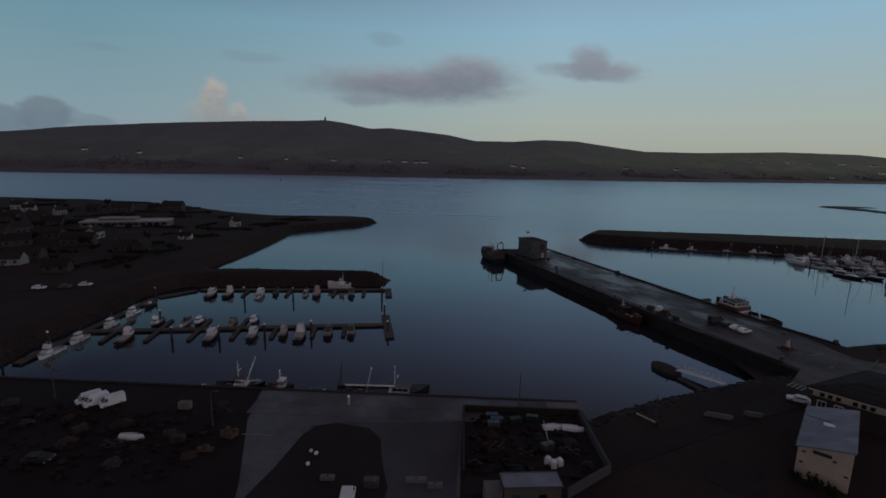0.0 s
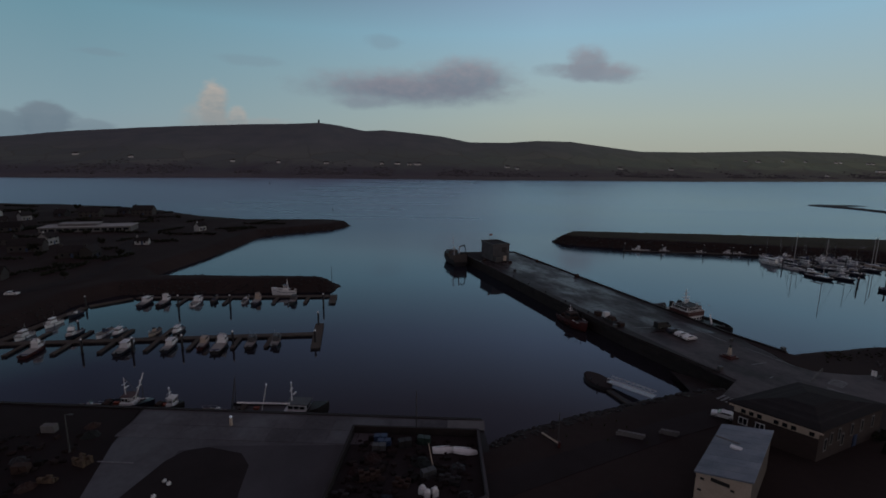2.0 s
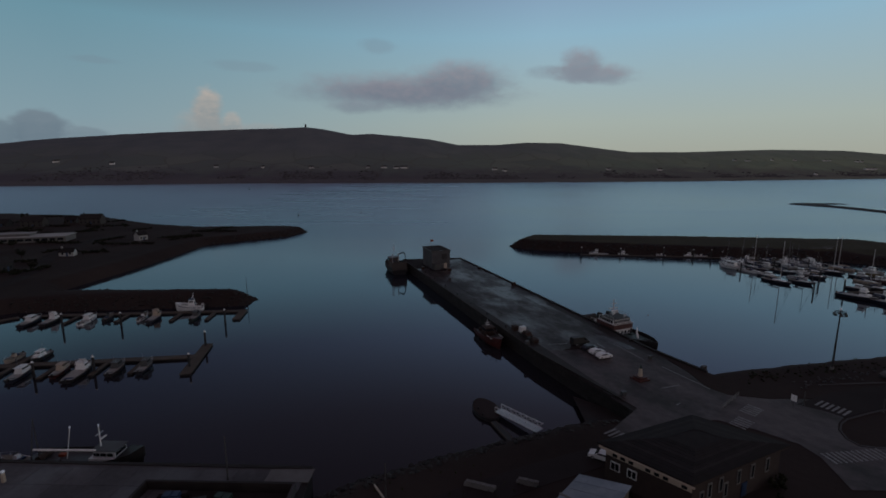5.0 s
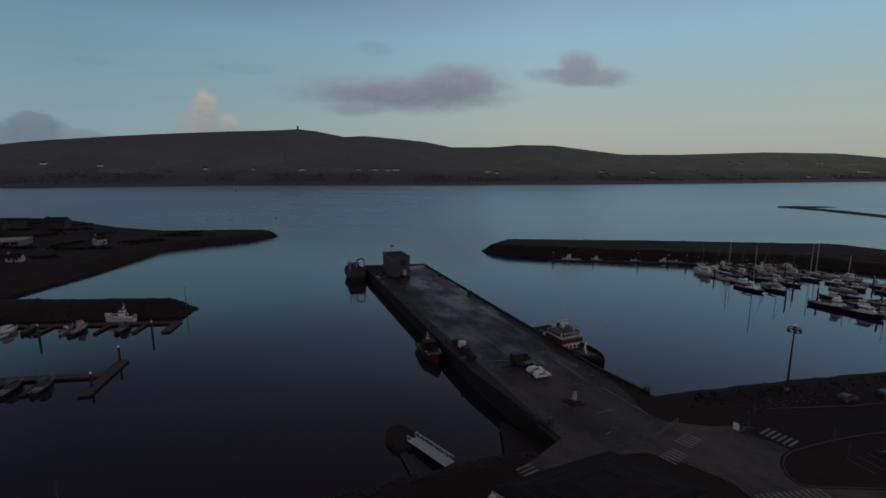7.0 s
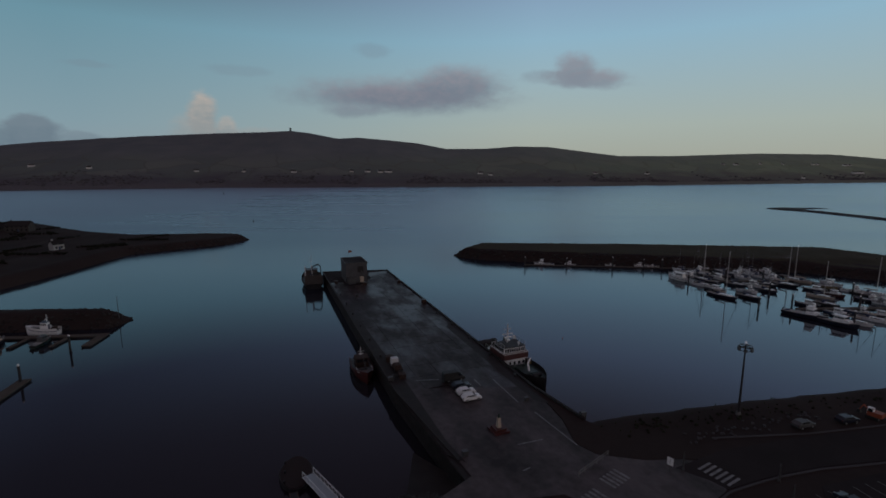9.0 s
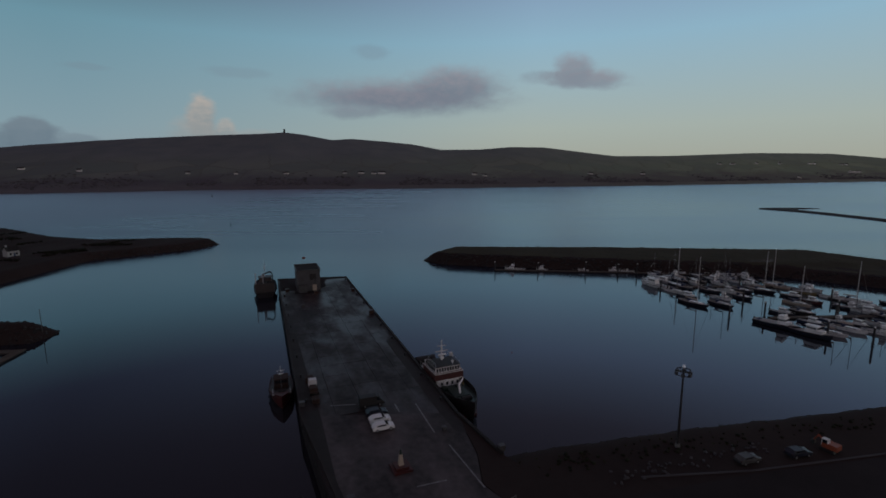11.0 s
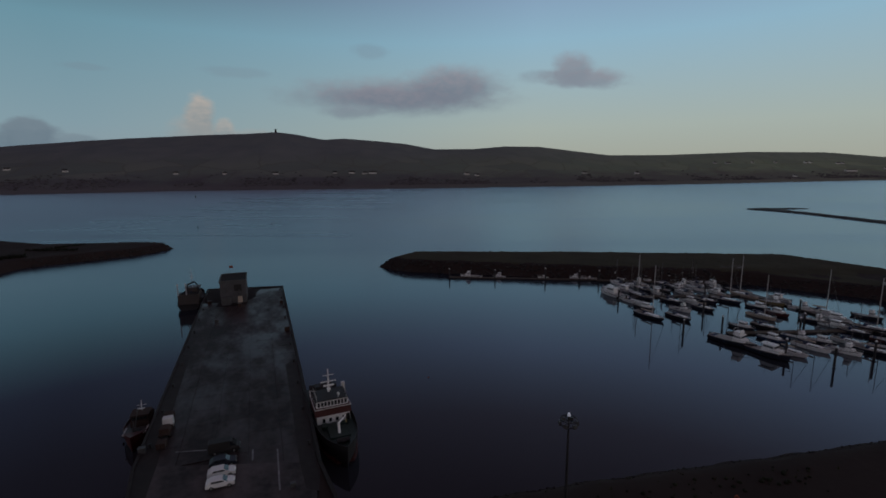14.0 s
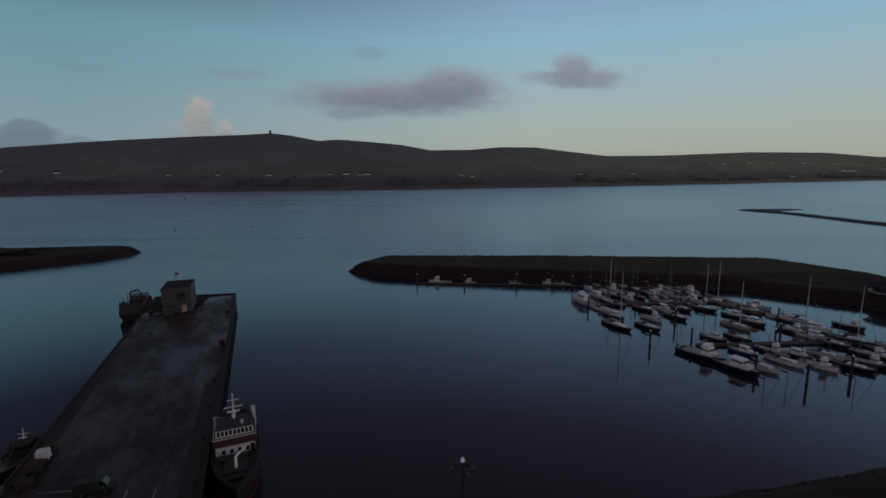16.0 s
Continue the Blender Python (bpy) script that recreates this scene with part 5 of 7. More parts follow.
# several hulls painted dark in place of sides that mirror dark water
MB = [
    # x, side, length, hull, top, style, words
    (-97.5, -1, 9.5, RED, WHITE, "flybridge", "red-hulled cruiser with a white flybridge"),
    (-73.9, -1, 10.0, NAVY, WHITE, "cabin", "navy cabin cruiser with a white cabin"),
    (-62.3, -1, 9.0, NAVY, WHITE, "cabin", "dark blue cabin boat with a white cabin"),
    (-53.5, -1, 7.5, RED, CREAM, "cabin", "red-hulled cabin boat moored at a finger pontoon"),
    (-48.4, -1, 11.0, BLACK, WHITE, "flybridge", "tall dark-hulled cruiser with white cabin"),
    (-40.2, -1, 8.5, BLACK, GREY, "cabin", "dark work boat with a grey cabin"),
    (-33.3, -1, 8.0, NAVY, GREY, "cabin", "dark blue work boat in its berth"),
    (-107.6, 1, 7.5, WHITE, WHITE, "cabin", "small white cabin boat in its berth"),
    (-94.2, 1, 8.0, NAVY, WHITE, "flybridge", "navy motor cruiser with a white cabin"),
    (-86.0, 1, 8.5, WHITE, BLUE, "open", "white open boat with a blue seat"),
    (-81.5, 1, 7.5, NAVY, WHITE, "cabin", "navy cabin boat with a white top"),
    (-71.5, 1, 7.0, CREAM, CREAM, "open", "cream open boat moored at the walkway"),
    (-64.8, 1, 7.5, BLACK, WHITE, "cabin", "dark cabin boat with a white top"),
]
for x, s, L, hm_, tm_, st_, words in MB:
    y = row_line(x, A0, A1)
    off = s * (1.6 + L / 2)
    motor_boat(boat_pose(x + per.x * off, y + per.y * off, -per.x * s, -per.y * s), L, L * 0.33, hm_, tm_, st_, words, "small boats in the marina")
# dark hull colours here also carry the water's dark reflection
for x, L, hm_, tm_, st_, words in [(-96.4, 10, NAVY, WHITE, "cabin", "navy cabin boat with a white wheelhouse"), (-90.0, 9.5, BLACK, WHITE, "flybridge", "dark motor cruiser with a white cabin"),
                                   (-78.1, 9.5, WHITE, WHITE, "cabin", "white cabin cruiser beside the inner mole"), (-56.4, 9.0, NAVY, CREAM, "flybridge", "navy motor cruiser with a cream top"),
                                   (-60.9, 6.5, WHITE, WHITE, "open", "small white open boat at the inner mole"), (-42.9, 8.0, GREEN, GREY, "cabin", "dark green work boat in its berth"), (-72.5, 6.0, BLACK, GREY, "open", "small dark open boat in its berth")]:
    y = row_line(x, C0, C1)
    off = -(1.6 + L / 2)
    motor_boat(boat_pose(x + pec.x * off, y + pec.y * off, pec.x, pec.y), L, L * 0.33, hm_, tm_, st_, words, "small boats in the marina")
fishing_boat(boat_pose(-49.3, 191.0, -0.98, -0.2), 9.5, 3.3, WHITE, WHITE, house_at=-0.1, boom=False, tall=6.8, trim=BLUE, label="white fishing boat moored below the inner mole")
for x, y, L, hm_, st_, words in [(-108.3, 115.8, 8.5, WHITE, "flybridge", "white motor cruiser moored near the boatyard"), (-108.5, 125.5, 7.0, WHITE, "cabin", "white cabin boat near the boatyard"),
                                 (-109.5, 149.5, 7.0, WHITE, "cabin", "white cabin boat beside the shore walkway"), (-109.8, 158.7, 6.5, NAVY, "open", "dark open boat beside the shore walkway")]:
    motor_boat(boat_pose(x, y, 0.05, -1), L, L * 0.32, hm_, WHITE, st_, words, "small boats in the marina")

# yacht harbour behind the eastern breakwater
W0, W1 = (250.2, 286.0), (271.7, 209.3)
pontoon("walkway_pontoon", *W0, *W1, 2.6, "pale main walkway of the yacht harbour", "yacht harbour walkways", deck=PALE_CONCRETE)
pontoon("walkway_pontoon", 123.9, 308.1, 196.0, 301.6, 2.0, "narrow walkway pontoon below the breakwater", "yacht harbour walkways")
ARMS = [((196.0, 300.9), (247.2, 293.2)), ((195.0, 270.2), (253.3, 273.3)), ((216.5, 225.2), (266.6, 228.3))]
for a, b in ARMS:
    pontoon("walkway_pontoon", *a, *b, 2.2, "timber-decked arm of the yacht harbour", "yacht harbour walkways")
for x, y in ((124.2, 306.9), (146.9, 305.5), (171.5, 303.4), (187.8, 301.6), (196.2, 298.3), (194.4, 265.4), (202.4, 226.1), (218.9, 245.6), (222.0, 205.9), (240.3, 226.0), (230.6, 199.1), (245.5, 204.0), (215.1, 226.3), (246.6, 232.9), (215.5, 272.7), (234.9, 275.3), (265.6, 215.5), (257.4, 250.2)):
    mooring_pile(x, y, 5.2 + 0.6 * math.sin(x * 1.7), group="yacht harbour piles")
YD = Vector((0.5, -0.866))
# many hulls coloured dark for the dark water reflected in their sides
for x, y, kind, L, hm_, words in [
    (194.8, 273.6, "m", 13.5, WHITE, "large white motor yacht at the arm's end"), (198.3, 243.5, "y", 13.0, NAVY, "navy sailing yacht with a tall mast"), (208.3, 242.1, "y", 10.5, NAVY, "dark-hulled sailing yacht with a furled sail"),
    (213.2, 216.6, "m", 14.0, NAVY, "long dark-hulled motor yacht with white decks"), (218.1, 207.3, "m", 12.0, NAVY, "dark motor cruiser with a white wheelhouse"), (234.2, 212.4, "y", 10.5, WHITE, "white-hulled sailing yacht moored by its stern"),
    (241.4, 209.5, "m", 9.0, WHITE, "white motor cruiser in its berth"), (249.8, 208.9, "y", 10.5, NAVY, "navy sailing yacht in its berth"), (261.7, 216.5, "m", 10.5, RED, "red-hulled cabin boat with a white cabin"),
    
    (253.7, 237.5, "m", 9.0, NAVY, "dark-hulled cabin boat beside the main walkway"), (262.5, 240.0, "m", 10.5, WHITE, "white flybridge cruiser by the main walkway"),
    (205.6, 271.6, "y", 12.0, NAVY, "dark-hulled sailing yacht with a tall mast"), (215.1, 263.1, "y", 9.5, NAVY, "dark sailing yacht in its berth"), (222.2, 262.7, "m", 8.5, WHITE, "white cabin cruiser in its berth"), (229.3, 263.7, "y", 9.5, NAVY, "dark-hulled sailing yacht in its berth"),
    (237.8, 264.2, "y", 12.0, NAVY, "navy sailing yacht with a tall mast"), (249.4, 272.6, "y", 11.5, CREAM, "cream sailing yacht with a tall mast"), (253.9, 260.5, "m", 9.0, YELLOW, "dull yellow work boat by the main walkway"),
    (202.8, 281.5, "m", 10.5, WHITE, "white motor cruiser in its berth"), (210.8, 282.6, "y", 9.5, NAVY, "dark-hulled sailing yacht in its berth"), (218.7, 282.6, "y", 10.0, BLACK, "black sailing yacht in its berth"), (226.9, 283.6, "m", 9.0, NAVY, "dark-hulled motor cruiser in its berth"),
    (235.3, 283.4, "y", 9.0, WHITE, "white sailing yacht in its berth"), (243.7, 283.0, "m", 8.5, NAVY, "navy cabin boat in its berth"),
    (203.8, 293.6, "y", 10.0, WHITE, "white sailing yacht below the breakwater"), (213.8, 292.0, "m", 9.0, WHITE, "white motor cruiser below the breakwater"), (223.8, 291.4, "y", 9.0, NAVY, "navy sailing yacht below the breakwater"), (233.5, 289.9, "m", 8.0, WHITE, "white cabin boat below the breakwater"),
    (207.3, 305.7, "m", 9.0, WHITE, "white motor cruiser under the breakwater"), (218.5, 304.0, "y", 10.5, WHITE, "white sailing yacht under the breakwater"), (230.8, 302.2, "m", 9.0, WHITE, "white cabin boat under the breakwater"), (242.1, 299.9, "y", 9.0, WHITE, "white sailing yacht under the breakwater"),
    (266.2, 229.0, "y", 12.0, NAVY, "dark-hulled sailing yacht with a tall mast"), (274.4, 222.6, "m", 10.0, WHITE, "white motor cruiser beside the eastern bank"), (264.6, 248.4, "y", 11.0, WHITE, "white sailing yacht with a tall mast"), (260.5, 266.6, "m", 9.0, WHITE, "white cabin boat by the main walkway"),
    (200.7, 253.8, "m", 9.0, NAVY, "dark-hulled cabin cruiser at the arm's end"), (238.6, 243.0, "y", 10.5, CREAM, "cream sailing yacht with a tall mast"), (244.3, 253.9, "m", 9.0, NAVY, "dark-hulled cabin boat lying at a finger"),
    (209.1, 289.1, "y", 8.5, WHITE, "small white yacht beside the arm"), (239.0, 293.0, "y", 9.0, WHITE, "white yacht beside the arm"), (246.7, 291.2, "m", 8.0, WHITE, "white cabin boat beside the arm"), (225.3, 208.3, "y", 9.0, WHITE, "slim white yacht in its berth"), (255.8, 210.9, "m", 9.5, NAVY, "navy cruiser with white cabin"),
    (196.6, 281.6, "m", 9.5, WHITE, "white cabin cruiser at the outer berth"), (199.4, 262.4, "y", 9.5, WHITE, "white sailing yacht at the arm's end"), (213.4, 251.6, "m", 8.5, WHITE, "white cabin boat lying at a finger"), (222.8, 253.0, "y", 9.0, NAVY, "dark yacht lying at a finger"), (229.4, 283.2, "m", 8.5, WHITE, "white cabin boat in a packed berth"), (214.6, 276.4, "m", 8.0, WHITE, "white cabin boat beside the arm"),
    (226.2, 276.8, "y", 9.0, WHITE, "white yacht beside the arm"), (240.4, 276.0, "m", 8.5, WHITE, "white cruiser beside the arm"), (259.6, 252.6, "m", 8.5, WHITE, "white cabin boat by the main walkway"), (246.4, 246.4, "m", 8.5, RED, "dull red cabin boat in its berth"), (256.6, 232.2, "m", 9.5, WHITE, "white cruiser by the main walkway"), (226.6, 218.8, "m", 8.5, BLUE, "dull blue cabin boat behind the motor yacht"), (240.2, 216.6, "m", 8.5, NAVY, "navy cabin boat in its berth"), (248.8, 217.2, "y", 9.0, WHITE, "white yacht in its berth"),
    (224.2, 230.4, "m", 8.5, NAVY, "navy cabin boat beside the arm"), (232.3, 231.2, "y", 9.0, BLACK, "black sailing yacht beside the arm"), (257.9, 225.7, "y", 9.0, NAVY, "navy yacht by the main walkway"), (235.3, 220.0, "m", 9.0, BLUE, "dull blue cabin boat in its berth"), (266.6, 205.7, "y", 10.0, WHITE, "white yacht at the walkway's end"), (275.8, 242.1, "m", 9.0, NAVY, "dark-hulled cruiser below the bank"),
]:
    d = YD if y < 266.5 else -YD
    turn = 0.06 * math.sin(x * 3.1)
    d = Vector((d.x * math.cos(turn) - d.y * math.sin(turn), d.x * math.sin(turn) + d.y * math.cos(turn)))
    if kind == "y":
        tall = "tall mast" in words
        yacht(boat_pose(x, y, d.x, d.y), L, L * 0.33, hm_, CANVAS if int(x) % 3 else CREAM, 1.4 if tall else 0.95 + 0.2 * abs(math.sin(x * 2.3)), words, "yachts in the harbour", tall)
    else:
        m_ = boat_pose(x, y, d.x, d.y) @ Matrix.Diagonal((1, 1.15, 1.4, 1)) if L >= 12 else boat_pose(x, y, d.x, d.y)
        motor_boat(m_, L, L * 0.31, hm_, WHITE, "flybridge" if int(x) % 2 else "cabin", words, "motor boats in the yacht harbour")
for x, y, L, st_, words in [(135.2, 309.2, 11.0, "flybridge", "long white motor cruiser below the breakwater"), (149.5, 307.9, 6.0, "cabin", "small white boat below the breakwater"), (171.0, 306.1, 5.5, "open", "small white dinghy below the breakwater"), (186.8, 304.4, 6.0, "cabin", "small white cabin boat below the breakwater"), (193.0, 304.0, 7.5, "open", "white open boat below the breakwater")]:
    motor_boat(boat_pose(x, y, -0.99, 0.1), L, L * 0.3, WHITE, WHITE, st_, words, "boats below the breakwater")


def gangway(x0, y0, z0, x1, y1, z1, label, width=1.7, paint=None):
    paint = paint or WHITE
    n = math.hypot(x1 - x0, y1 - y0)
    g = thing("gangway", label, "gangway", pose((x0 + x1) / 2, (y0 + y1) / 2, 0, rz=heading(x1 - x0, y1 - y0)))
    za, zb = z0, z1
    part("walk_deck", Shape().loft([[(x, -width / 2, z), (x, width / 2, z), (x, width / 2, z + 0.15), (x, -width / 2, z + 0.15)] for x, z in ((-n / 2, za), (n / 2, zb))]), ALU if paint is WHITE else paint, g, "pale metal walking deck")
    k = max(4, int(n / 1.3))
    for s in (-1, 1):
        y = s * width / 2
        part("handrail", Shape().rod((-n / 2, y, za + 1.2), (n / 2, y, zb + 1.2), 0.07, n=5).rod((-n / 2, y, za + 0.15), (n / 2, y, zb + 0.15), 0.08, n=5), paint, g, "painted rail")
        t = Shape()
        for i in range(k):
            xa, xb = -n / 2 + n * i / k, -n / 2 + n * (i + 1) / k
            z_a, z_b = za + (zb - za) * i / k, za + (zb - za) * (i + 1) / k
            t.rod((xa, y, z_a), (xa, y, z_a + 1.2), 0.05, n=4).rod((xa, y, z_a + 0.15), (xb, y, z_b + 1.2), 0.045, n=4)
        part("truss", t, paint, g, "lattice truss")
    return g


gangway(59.8, 120.2, SEA + 0.9, 67.4, 111.6, 0.2, "white lattice gangway from the float up to the bank", 2.0)
landing = thing("landing_float", "dark rounded landing float at the foot of the gangway", "pontoon", pose(57.3, 121.4, SEA, rz=-72))
part("hull", Shape().prism([(4.4 * math.cos(a_) * (1 + 0.12 * math.cos(2 * a_)), 2.9 * math.sin(a_)) for a_ in np.linspace(0, 2 * math.pi, 20, endpoint=False)], -0.5, 0.75), BLACK, landing, "dark rounded float")
part("deck", Shape().prism([(4.2 * math.cos(a_) * (1 + 0.12 * math.cos(2 * a_)), 2.7 * math.sin(a_)) for a_ in np.linspace(0, 2 * math.pi, 20, endpoint=False)], 0.75, 0.85), NET_RED, landing, "dull dark red deck")
for bx in (-2.8, 0.0, 2.8):
    part("bollard", Shape().rod((bx, -1.9, 0.85), (bx, -1.9, 1.35), 0.16, 0.2, n=8), BLACK, landing)
pontoon("narrow_pontoon", 58.5, 116.4, 61.6, 109.4, 1.2, "narrow dark arm holding the landing float off the bank", deck=BLACK)
gangway(230.5, 308.6, SEA + 0.9, 268.5, 304.6, 4.6, "long dull gangway from the yacht harbour to the breakwater", 2.2, PALE_CONCRETE)


# ---- buildings ----
def sheet_roof(parent, x0, x1, y0, y1, z0, z1, count, material, thick=0.14, name="roof_sheet"):
    """A sloping roof of long sheets side by side, each its own piece; z0 along y0, z1 along y1."""
    w = (x1 - x0) / count
    n = math.hypot(y1 - y0, z1 - z0)
    me = Shape().box(0, 0, 0, w - 0.05, n, thick).mesh(name, material)
    for i in range(count):
        ob = new(name, me)
        ob.parent = parent
        ob.matrix_local = pose(x0 + (i + 0.5) * w, (y0 + y1) / 2, (z0 + z1) / 2, rx=math.degrees(math.atan2(z1 - z0, y1 - y0)))


# store with a blue-grey single-pitch roof: local x runs along its length, y towards the low eave
ux, uy = 0.632, 0.775
store = thing("harbour_store", "cream-walled store with a blue-grey sheet roof", "store building", pose(66.0, 77.5, 0, rz=heading(ux, uy)))
SL, SW = 17.2, 6.9
# side walls coloured darker than the gable end
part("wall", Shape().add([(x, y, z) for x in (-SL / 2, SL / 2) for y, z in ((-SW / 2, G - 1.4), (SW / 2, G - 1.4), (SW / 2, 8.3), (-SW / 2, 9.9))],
                         [(0, 1, 2, 3), (7, 6, 5, 4), (0, 4, 5, 1), (1, 5, 6, 2), (2, 6, 7, 3), (3, 7, 4, 0)]), DULL_RENDER, store, "grey-brown side wall, darker than the cream end wall")
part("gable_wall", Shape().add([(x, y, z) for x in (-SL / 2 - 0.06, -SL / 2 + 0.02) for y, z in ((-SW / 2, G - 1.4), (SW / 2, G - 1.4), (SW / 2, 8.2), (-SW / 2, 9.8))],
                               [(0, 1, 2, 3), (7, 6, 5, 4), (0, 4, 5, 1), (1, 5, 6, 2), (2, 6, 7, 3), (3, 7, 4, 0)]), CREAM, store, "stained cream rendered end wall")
roof = part("roof", Shape().add([(x, y, z + d) for d in (0.02, 0.1) for x in (-SL / 2 - 0.2, SL / 2 + 0.2) for y, z in ((-SW / 2 - 0.2, 9.95), (SW / 2 + 0.2, 8.25))],
                                [(0, 1, 3, 2), (4, 6, 7, 5), (0, 4, 5, 1), (2, 3, 7, 6), (0, 2, 6, 4), (1, 5, 7, 3)]), ROOF_BLUE, store)
sheet_roof(roof, -SL / 2 - 0.25, SL / 2 + 0.25, -SW / 2 - 0.25, SW / 2 + 0.25, 10.12, 8.38, 9, ROOF_BLUE, 0.08)
part("roof_ridge_strip", Shape().box(2.2, 0, 9.28, 0.3, SW, 0.1), PALE_CONCRETE, roof)
part("skylight", Shape().box(0.4, 0.1, 9.3, 0.9, 1.6, 0.25), WHITE, store, "pale roof light")
part("vent", Shape().box(-SL / 2 - 0.1, 0.3, 7.9, 0.14, 2.4, 0.55), BLACK, store, "dark ventilation slot")
for y, z in ((2.6, 7.6), (2.8, 5.7), (-2.9, 5.6), (-1.3, 7.5)):
    part("wall_bracket", Shape().box(-SL / 2 - 0.1, y, z, 0.25, 0.5, 0.25), BLACK, store)
part("gutter", Shape().rod((-SL / 2, SW / 2 + 0.3, 8.15), (SL / 2, SW / 2 + 0.3, 8.15), 0.12), BLACK, store)

# harbour office: two storeys under a wide low hipped roof on a skewed plan
OX, OY, EAVE = 88.3, 93.4, 9.1
office = thing("harbour_office", "brown brick office with a wide dark hipped roof", "office building", pose(OX, OY, 0))
PLAN = [(73.1 - OX, 93.6 - OY), (83.4 - OX, 83.7 - OY), (103.4 - OX, 94.0 - OY), (92.2 - OX, 102.7 - OY)]


def shrunk(k):
    return [(x * k, y * k) for x, y in PLAN]


part("wall", Shape().prism(shrunk(0.9), G - 0.5, EAVE - 0.35), BRICK, office, "brown brick wall")
part("soffit", Shape().prism(shrunk(0.985), EAVE - 0.35, EAVE - 0.02), BRICK, office, "dark boarded eaves")
hip = part("roof", Shape().loft([[(x, y, EAVE) for x, y in shrunk(1.0)], [(x, y, EAVE + 0.1) for x, y in shrunk(1.0)], [(x * 0.3, y * 0.3, EAVE + 1.25) for x, y in PLAN]]), ROOF_SLATE, office)
# courses of slates on the four slopes
for q in range(10):
    f0, f1 = 1.0 - 0.07 * q, 1.0 - 0.07 * (q + 1)
    z0, z1 = EAVE + 0.12 + 1.15 * q / 10, EAVE + 0.12 + 1.15 * (q + 1) / 10
    s = Shape()
    for k in range(4):
        (xa, ya), (xb, yb) = PLAN[k], PLAN[(k + 1) % 4]
        s.add([(xa * f0, ya * f0, z0), (xb * f0, yb * f0, z0), (xb * f0, yb * f0, z0 + 0.05), (xa * f0, ya * f0, z0 + 0.05), (xa * f1, ya * f1, z1 + 0.02), (xb * f1, yb * f1, z1 + 0.02)], [(0, 1, 2, 3), (3, 2, 5, 4)])
    part("slate_course", s, ROOF_SLATE, hip)


def facade(k, t, z, out=0.0):
    """Place on side k of the office, t along it; local y points inwards."""
    q = shrunk(0.9)
    (xa, ya), (xb, yb) = q[k], q[(k + 1) % 4]
    d = math.hypot(xb - xa, yb - ya)
    return pose(xa + (xb - xa) * t + (yb - ya) / d * out, ya + (yb - ya) * t - (xb - xa) / d * out, z, rz=heading(xb - xa, yb - ya))


part("frieze", Shape().box(0, 0, 0, 12.8, 0.1, 1.2), CREAM, office, "pale band of window frames under the eaves", at=facade(0, 0.5, EAVE - 1.75, 0.04))
part("fascia", Shape().box(0, 0, 0, 14.1, 0.12, 0.3), CREAM, office, "pale fascia board", at=facade(0, 0.5, EAVE - 0.32, 1.2))
band_window = Shape().box(0, 0, 0, 0.75, 0.12, 0.85).mesh("window", GLASS)
for k, n in ((0, 9),):
    for i in range(n):
        if (i + k) % 4 != 3:
            ob = new("window", band_window)
            ob.parent = office
            ob.matrix_local = facade(k, 0.12 + 0.8 * i / (n - 1), EAVE - 1.6, 0.1)
frame_mesh = Shape().box(0, 0, 0, 1.5, 0.14, 1.4).mesh("window", WHITE)
pane_mesh = Shape().box(0, 0, 0, 0.58, 0.06, 1.15).mesh("pane", GLASS)
tall_mesh = Shape().box(0, 0, 0, 0.9, 0.16, 2.4).mesh("window", PALE_CONCRETE)
tall_pane = Shape().box(0, 0, 0, 0.5, 0.06, 1.9).mesh("pane", GLASS)
for k, t, z, tall in ((0, 0.13, 5.2, 0), (0, 0.34, 5.2, 0), (1, 0.1, 4.6, 1), (1, 0.18, 5.4, 1), (1, 0.3, 5.6, 1), (1, 0.36, 4.4, 1), (1, 0.5, 5.6, 1), (1, 0.66, 5.6, 1), (1, 0.84, 5.6, 1), (3, 0.3, 5.2, 0), (3, 0.7, 5.2, 0)):
    w = new("window", tall_mesh if tall else frame_mesh)
    w.parent = office
    w.matrix_local = facade(k, t, z, 0.05)
    for dx in ((0.0,) if tall else (-0.34, 0.34)):
        p_ = new("pane", tall_pane if tall else pane_mesh)
        p_.parent = w
        p_.matrix_local = pose(dx, -0.07, 0.12 if not tall else 0.25)
part("door", Shape().box(0, 0, 0, 1.2, 0.14, 2.3), BLUE, office, at=facade(1, 0.58, G, 0.05))

# ice house on the pier head
ICE_A = heading(0.925, 0.38)
ice = thing("pier_house", "tall grey flat-roofed block house on the pier head", "pier building", pose(39.6, 254.2, 0, rz=ICE_A))
part("wall", Shape().box(0, 0, G - 0.1, 9.2, 14.2, 8.4), ICE_WALL, ice, "stained grey concrete wall")
part("parapet", strip([(-4.7, -7.2), (4.7, -7.2), (4.7, 7.2), (-4.7, 7.2), (-4.7, -7.2)], 0.3, G + 8.2, G + 8.9), GREY, ice)
part("roof", Shape().box(0, 0, G + 8.3, 9.3, 14.3, 0.2), ROOF_SLATE, ice)
# no hole in the wall: a black panel stands for the unlit inside
part("opening", Shape().box(1.6, -7.12, G + 4.6, 2.6, 0.2, 2.6), BLACK, ice, "black panel painting the dark inside of a loading opening")
part("door", Shape().box(2.2, -7.15, G, 1.6, 0.16, 2.6), CREAM, ice, "pale door")
part("annex", Shape().box(-2.6, -8.4, G, 3.2, 2.6, 2.8), GREY, ice)
part("loading_chute", Shape().rod((2.0, -7.2, G + 5.0), (2.4, -9.6, G + 3.2), 0.3, n=8), GREY, ice)
